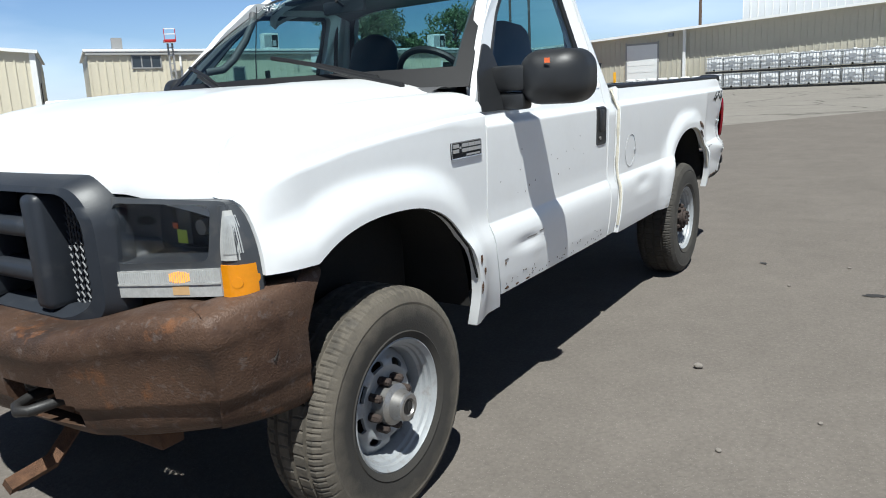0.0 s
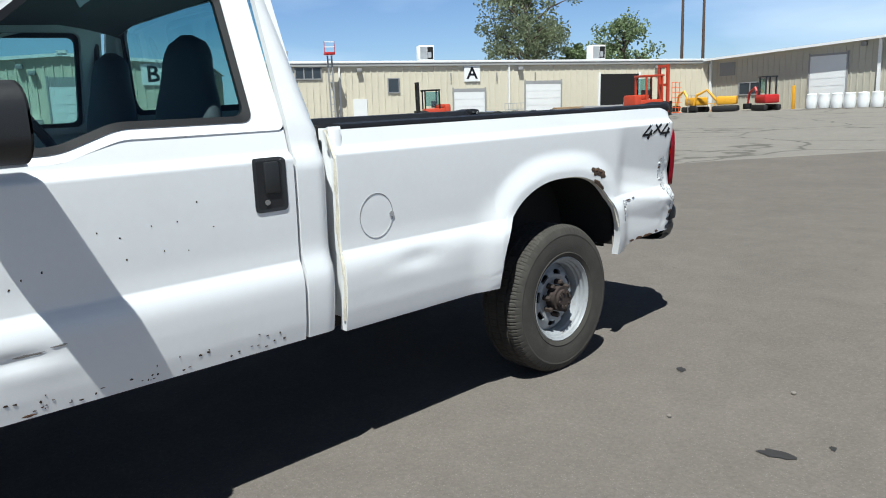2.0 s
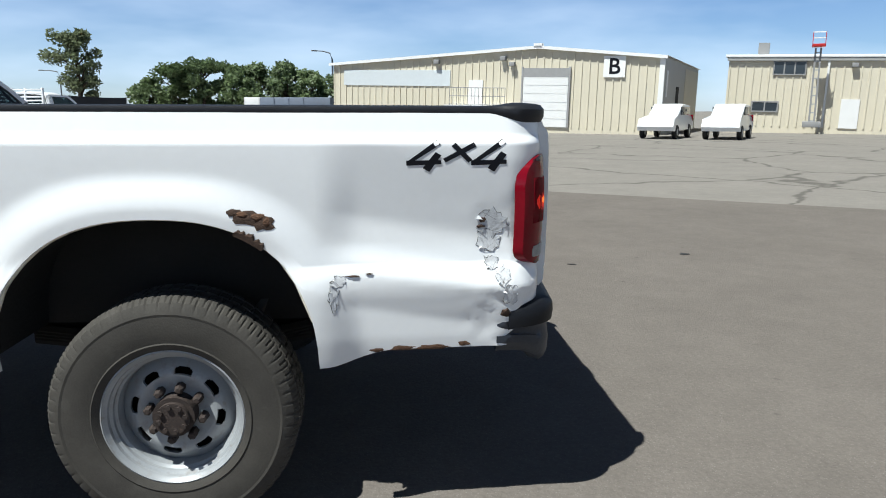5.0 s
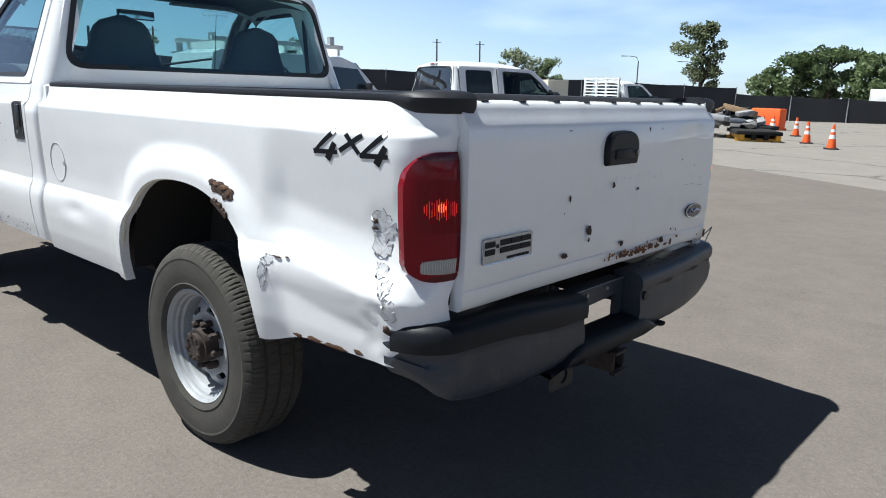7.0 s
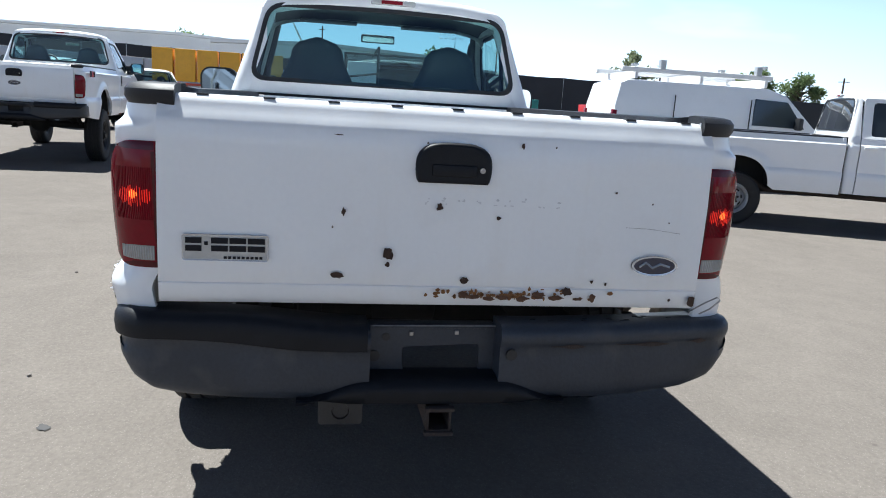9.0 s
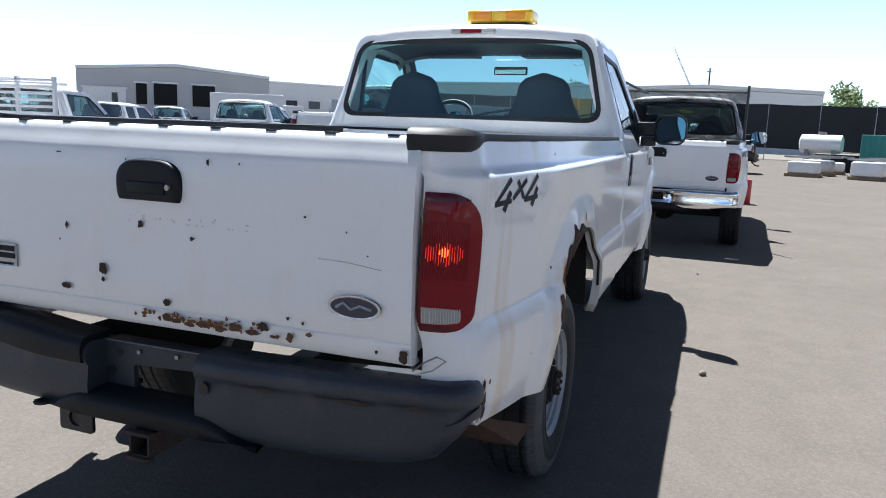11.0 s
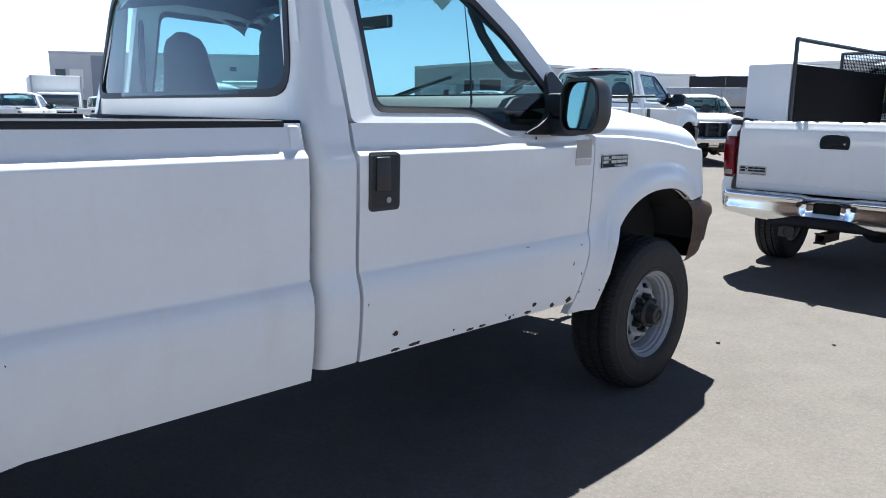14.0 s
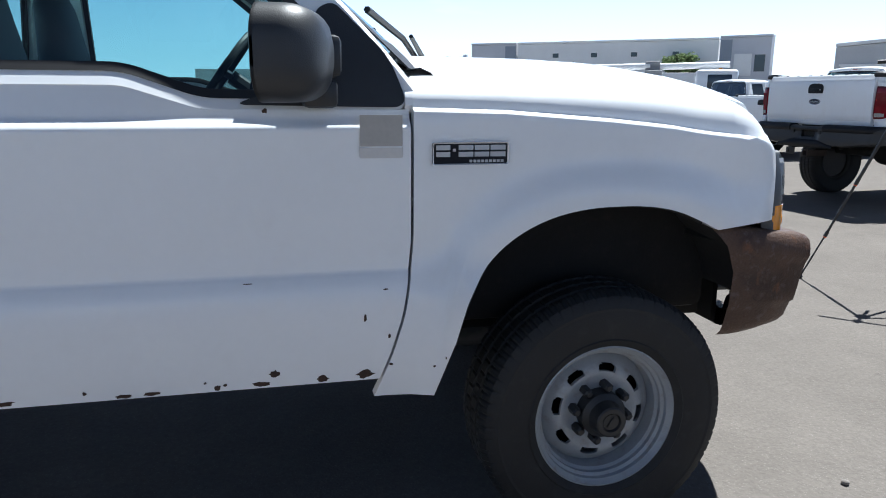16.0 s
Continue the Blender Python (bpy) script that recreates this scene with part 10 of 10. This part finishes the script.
for k in range(11):
    part("grating", bx(-0.75 + 0.05 * math.sin(k * 5), 0.75 + 0.05 * math.sin(k * 3), -0.5, 0.5, 0.15 + 0.145 * k, 0.25 + 0.145 * k), (GREYWALL, TIMBER, GALV, DARKBAY)[k % 4], t)
part("pallet", bx(-0.85, 0.85, -0.55, 0.55, 0, 0.14), TIMBER, t)

# behind the truck ahead: tank, blue-green container, pallets of white goods
t = thing("steel_tank", "grey horizontal steel tank", "tank", pose(38.9, -6.5, 0.25, 0, 0, 75) @ Matrix.Scale(0.62, 4))
bm = bmesh.new()
tube(bm, [(-1.6, 0, 1.75), (-1.5, 0, 1.75), (1.5, 0, 1.75), (1.6, 0, 1.75)], [0.5, 0.75, 0.75, 0.5], 20)
part("shell", bm, CONCRETE, t)
for x in (-1.0, 1.0):
    part("saddle", bx(x - 0.15, x + 0.15, -0.6, 0.6, 0, 1.3), GREYWALL, t)
part("pipe", bx(-0.3, 0.3, -0.05, 0.05, 2.5, 2.75), GREYWALL, t)
for (x, y, w, h, mt, lab) in ((37.6, -9.9, 1.8, 1.6, TEAL, "teal steel container"), (36, -15.5, 1.5, 1.5, RED, "red steel container")):
    t = thing("container", lab + " in the yard", "container", pose(x, y, 0.25, 0, 0, 80))
    part("body", bx(-w, w, -1.1, 1.1, 0.1, h, 0.03), mt, t)
    for k in range(8):
        part("corrugation", bx(-w + 0.1 + k * w / 4, -w + 0.25 + k * w / 4, 1.1, 1.14, 0.2, h - 0.1), mt, t)
    part("base", bx(-w, w, -1.1, 1.1, -0.25, 0.1), DARKBAY, t)
for k in range(12):
    t = thing("bundle", "bundle of pale wrapped goods on a pallet", "bundle", pose(30.0 + (k % 3) * 2.2 - 0.1 * k, -4.9 - 0.75 * k, 0, 0, 0, 70 + 5 * math.sin(k * 4)), "bundles in a row")
    part("pallet", bx(-0.6, 0.6, -0.5, 0.5, 0, 0.14), TIMBER, t)
    part("wrapped_load", bx(-0.55, 0.55, -0.45, 0.45, 0.14, 0.62 + 0.1 * math.sin(k * 9), 0.08), (MILKY, GALV, CONCRETE)[k % 3], t)
    part("loose_pipe", bx(-0.9, 0.8, -0.1, 0.0, 0.75, 0.83), GREYWALL, t)
t = thing("steel_bar_stack", "stack of dark steel bars on bearers", "stack", pose(37.5, -10.5, 0, 0, 0, 92))
for k in range(8):
    part("bar", bx(-4.5, 4.5, -0.6 + 0.15 * k, -0.5 + 0.15 * k, 0.7, 0.85), DARKBAY if k % 2 else GREYWALL, t)
part("bearer", bx(-4, 4, -0.6, 0.6, 0.0, 0.7), DARKBAY, t)
t = thing("oil_drum", "red steel drum beside a parked truck", "drum", pose(14.3, -2.1, 0.0) @ Matrix.Scale(0.6, 4))
bm = bmesh.new()
lathe(bm, [(0.0, 0.0), (0.28, 0.0), (0.29, 0.02), (0.28, 0.28), (0.295, 0.30), (0.28, 0.32), (0.28, 0.58), (0.295, 0.6), (0.28, 0.62), (0.28, 0.87), (0.29, 0.89), (0.0, 0.88)], 24)
bmesh.ops.rotate(bm, verts=bm.verts, matrix=Matrix.Rotation(radians(90), 3, "X"))
part("shell", bm, RED, t)

# trailers and box trucks far back
def box_trailer(m, w, h, z, label):
    t = thing("box_trailer", label, "trailer", m, "white trailers far back")
    part("box", bx(-w / 2, w / 2, -1.25, 1.25, z, z + h, 0.03), ROOFWHITE, t)
    for k in range(int(w / 1.2)):
        part("rib", bx(-w / 2 + 1.2 * k, -w / 2 + 1.2 * k + 0.06, -1.29, -1.25, z + 0.05, z + h - 0.05), CONCRETE, t)
    part("chassis", bx(-w / 2, w / 2, -1.0, 1.0, z - 0.5, z), DARKBAY, t)
    for x in (-w * 0.35, w * 0.35):
        for y in (-1.0, 1.0):
            small_wheel(t, x, y, 0.5, 0.35)
    return t


far_trailer = box_trailer(pose(6.9, -58.0, 0, 0, 0, 171), 7.0, 1.3, 1.0, "grey-blue box trailer with a white nose beyond the fence")
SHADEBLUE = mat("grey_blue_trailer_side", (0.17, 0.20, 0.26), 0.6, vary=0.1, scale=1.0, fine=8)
for o in far_trailer.children:
    if o.name.split(".")[0] == "box" or (o.name.split(".")[0] == "rib" and o.data.vertices[0].co.x > -2.0):
        o.data.materials[0] = SHADEBLUE
part("nose_panel", bx(-3.52, -2.2, -1.27, 1.27, 1.0, 2.31, 0.02), ROOFWHITE, far_trailer, "white nose of the trailer")
box_trailer(pose(47.0, 32.0, 0.0, 0, 0, 124), 5.5, 1.5, 1.2, "white box trailer in the yard")

box_trailer(pose(38.0, 27.5, 0.0, 0, 0, 124), 4.5, 1.9, 1.2, "white tank trailer far back in the yard")
box_trailer(pose(30.0, 46.0, 0, 0, 0, 160), 7.0, 1.6, 1.3, "white utility body far back in the yard")


def box_truck(m):
    """A white delivery truck, nose along +x, with its box behind."""
    t = thing("box_truck", "white box truck far back in the yard, facing the lot", "truck", m)
    part("box", bx(-4.6, 0.2, -1.2, 1.2, 0.75, 3.05, 0.04), ROOFWHITE, t)
    for y in (-1.19, 1.19):
        part("corner_rail", bx(0.19, 0.23, y - 0.05, y + 0.05, 0.75, 3.05, 0.01), GALV, t)
    c = part("cab", bx(0.3, 1.5, -1.02, 1.02, 0.5, 2.15, 0.12, 3), WHITE, t)
    part("windscreen", bx(1.46, 1.515, -0.88, 0.88, 1.42, 2.02, 0.02), WINDOWDARK, c)
    part("hood", bx(1.45, 2.5, -0.85, 0.85, 0.6, 1.30, 0.12, 3), WHITE, c)
    part("grille", bx(2.48, 2.52, -0.45, 0.45, 0.72, 1.16, 0.01), DARKBAY, c)
    for y in (-0.66, 0.66):
        part("headlamp", bx(2.46, 2.52, y - 0.12, y + 0.12, 0.82, 1.02, 0.02), LAMPCLEAR, c)
    part("front_bumper", bx(2.42, 2.62, -1.0, 1.0, 0.38, 0.62, 0.03), CHROME, t)
    for y in (-0.98, 0.98):
        for x in (1.7, -3.2):
            small_wheel(t, x, y, 0.45, 0.28)
        part("mirror", bx(1.25, 1.33, y * 1.22 - 0.09, y * 1.22 + 0.09, 1.35, 1.80, 0.02), BLACK, c)
    return t


box_truck(turned(12.7, 40.3, 258.0))


def boom_truck(m):
    """A white utility truck with a folded boom over its body, nose along +x."""
    t = thing("boom_truck", "white utility truck with a folded lifting boom", "truck", m)
    b = part("service_body", bx(-2.7, 0.9, -1.05, 1.05, 0.75, 1.75, 0.03), WHITE, t)
    for k in range(4):
        part("locker_door", bx(-2.6 + 0.86 * k, -1.80 + 0.86 * k, -1.07, -1.05, 0.95, 1.66, 0.008), WHITE, b)
    c = part("cab", bx(1.0, 2.6, -0.98, 0.98, 0.6, 2.35, 0.14, 3), WHITE, t)
    part("side_window", bx(1.45, 2.35, -1.0, -0.97, 1.5, 2.15, 0.02), WINDOWDARK, c)
    part("windscreen", bx(2.58, 2.62, -0.85, 0.85, 1.5, 2.15, 0.02), WINDOWDARK, c)
    part("hood", bx(2.55, 3.5, -0.85, 0.85, 0.6, 1.45, 0.1, 3), WHITE, c)
    part("beacon", bx(1.9, 2.05, -0.07, 0.07, 2.35, 2.47, 0.02), LAMPAMBER, c)
    part("turntable", bx(-1.0, -0.3, -0.4, 0.4, 1.75, 2.35, 0.05), GREYWALL, t)
    bm = bmesh.new()
    tube(bm, [(-0.5, 0.0, 2.50), (2.3, 0.0, 2.56)], 0.14, 10)
    lb = part("lower_boom", bm, ROOFWHITE, t)
    bm = bmesh.new()
    tube(bm, [(-0.8, -0.1, 2.52), (-3.6, -0.1, 2.46)], 0.13, 10)
    part("upper_boom", bm, ROOFWHITE, lb)
    bm = bmesh.new()
    box(bm, -1.0, -0.4, -0.2, 0.2, 2.30, 2.72, 0.05)
    part("knuckle", bm, GREYWALL, lb, "grey steel knuckle")
    bm = bmesh.new()
    tube(bm, [(-3.7, -0.1, 2.3), (-4.0, -0.1, 2.7), (-4.2, -0.1, 2.35)], 0.06, 6)
    part("winch_arm", bm, GREYWALL, lb)
    bm = bmesh.new()
    tube(bm, [(-0.9, 0.2, 2.1), (0.6, 0.2, 1.9)], 0.05, 6)
    part("lift_cylinder", bm, GREYWALL, lb)
    for y in (-0.92, 0.92):
        for x in (2.6, -1.7):
            small_wheel(t, x, y, 0.42, 0.26)
    return t


boom_truck(turned(18.6, 25.2, -30.0))
# dark bins and an orange crate before the far box truck
t = thing("steel_bin", "dark steel bin standing in the yard", "bin", turned(9.3, 36.5, 10.0))
part("body", bx(-0.8, 0.8, -0.7, 0.7, 0.12, 1.75, 0.03), DARKBAY, t)
part("rim", bx(-0.85, 0.85, -0.75, 0.75, 1.68, 1.78, 0.02), GREYWALL, t)
part("skid", bx(-0.7, 0.7, -0.6, 0.6, 0.0, 0.12), DARKBAY, t)
t = thing("plastic_crate", "orange plastic crate in the yard", "crate", turned(7.4, 34.0, 10.0))
part("body", bx(-0.7, 0.7, -0.5, 0.5, 0.1, 1.0, 0.05), SAFETY, t)
part("foot", bx(-0.6, 0.6, -0.45, 0.45, 0.0, 0.1), SAFETY, t)
# stacked grey crates along the back of the yard
t0 = thing("stacked_crate", "grey steel crate stacked at the back of the yard", "crate", pose(41, 22, 0.6, 0, 0, 124), "stacked crates")
part("body", bx(-0.9, 0.9, -0.8, 0.8, 0.1, 1.2, 0.02), GALV, t0)
part("face", bx(-0.7, 0.7, -0.84, -0.8, 0.3, 1.0, 0.01), GREYWALL, t0)
part("foot", bx(-0.9, 0.9, -0.8, 0.8, 0, 0.1), DARKBAY, t0)
for k in range(14):
    for lv in (0, 1):
        if k or lv:
            copy_thing(t0, pose(41 + 1.15 * k * 0.9, 22 - 1.7 * k * 0.9, 0.6 + 1.22 * lv, 0, 0, 124 + 2 * math.sin(k + lv)))

# old farm wagons before the gabled warehouse
def old_wagon(m, mt, label):
    t = thing("farm_wagon", label, "wagon", m, "old farm wagons")
    for x, r in ((-1.0, 0.55), (1.0, 0.45)):
        for y in (-0.6, 0.6):
            bm = bmesh.new()
            tube(bm, [(x + r * math.cos(a), y, r + r * math.sin(a)) for a in (2 * math.pi * k / 20 for k in range(21))], 0.035, 5)
            for k in range(5):
                a = math.pi * k / 5
                tube(bm, [(x - r * math.cos(a), y, r - r * math.sin(a)), (x + r * math.cos(a), y, r + r * math.sin(a))], 0.02, 5)
            part("spoked_wheel", bm, mt, t)
    part("body", bx(-1.2, 1.2, -0.5, 0.5, 0.7, 1.1, 0.02), TIMBER if mt is not RED else RED, t)
    part("seat", bx(0.5, 0.9, -0.4, 0.4, 1.1, 1.5, 0.03), BLACK, t)
    part("shaft", bx(1.2, 2.8, -0.04, 0.04, 0.5, 0.58), mt, t)
    return t


old_wagon(pose(-1.0, -35.9, 0, 0, 0, 160), RED, "old red horse-drawn wagon")
old_wagon(pose(-4.2, -35.0, 0, 0, 0, 150), TIMBER, "old grey timber horse-drawn wagon")
old_wagon(pose(1.3, -36.8, 0, 0, 0, 140), DARKBAY, "old dark horse-drawn implement")
for k in range(3):
    bm = bx(-0.1, 0.1, -0.1, 0.1, 0, 0.95, 0.04)
    solid("bollard", bm, YELLOW, "yellow steel bollard by the fence", "bollard", pose(7.2 - 0.9 * k, -48.5, 0), "yellow bollards")
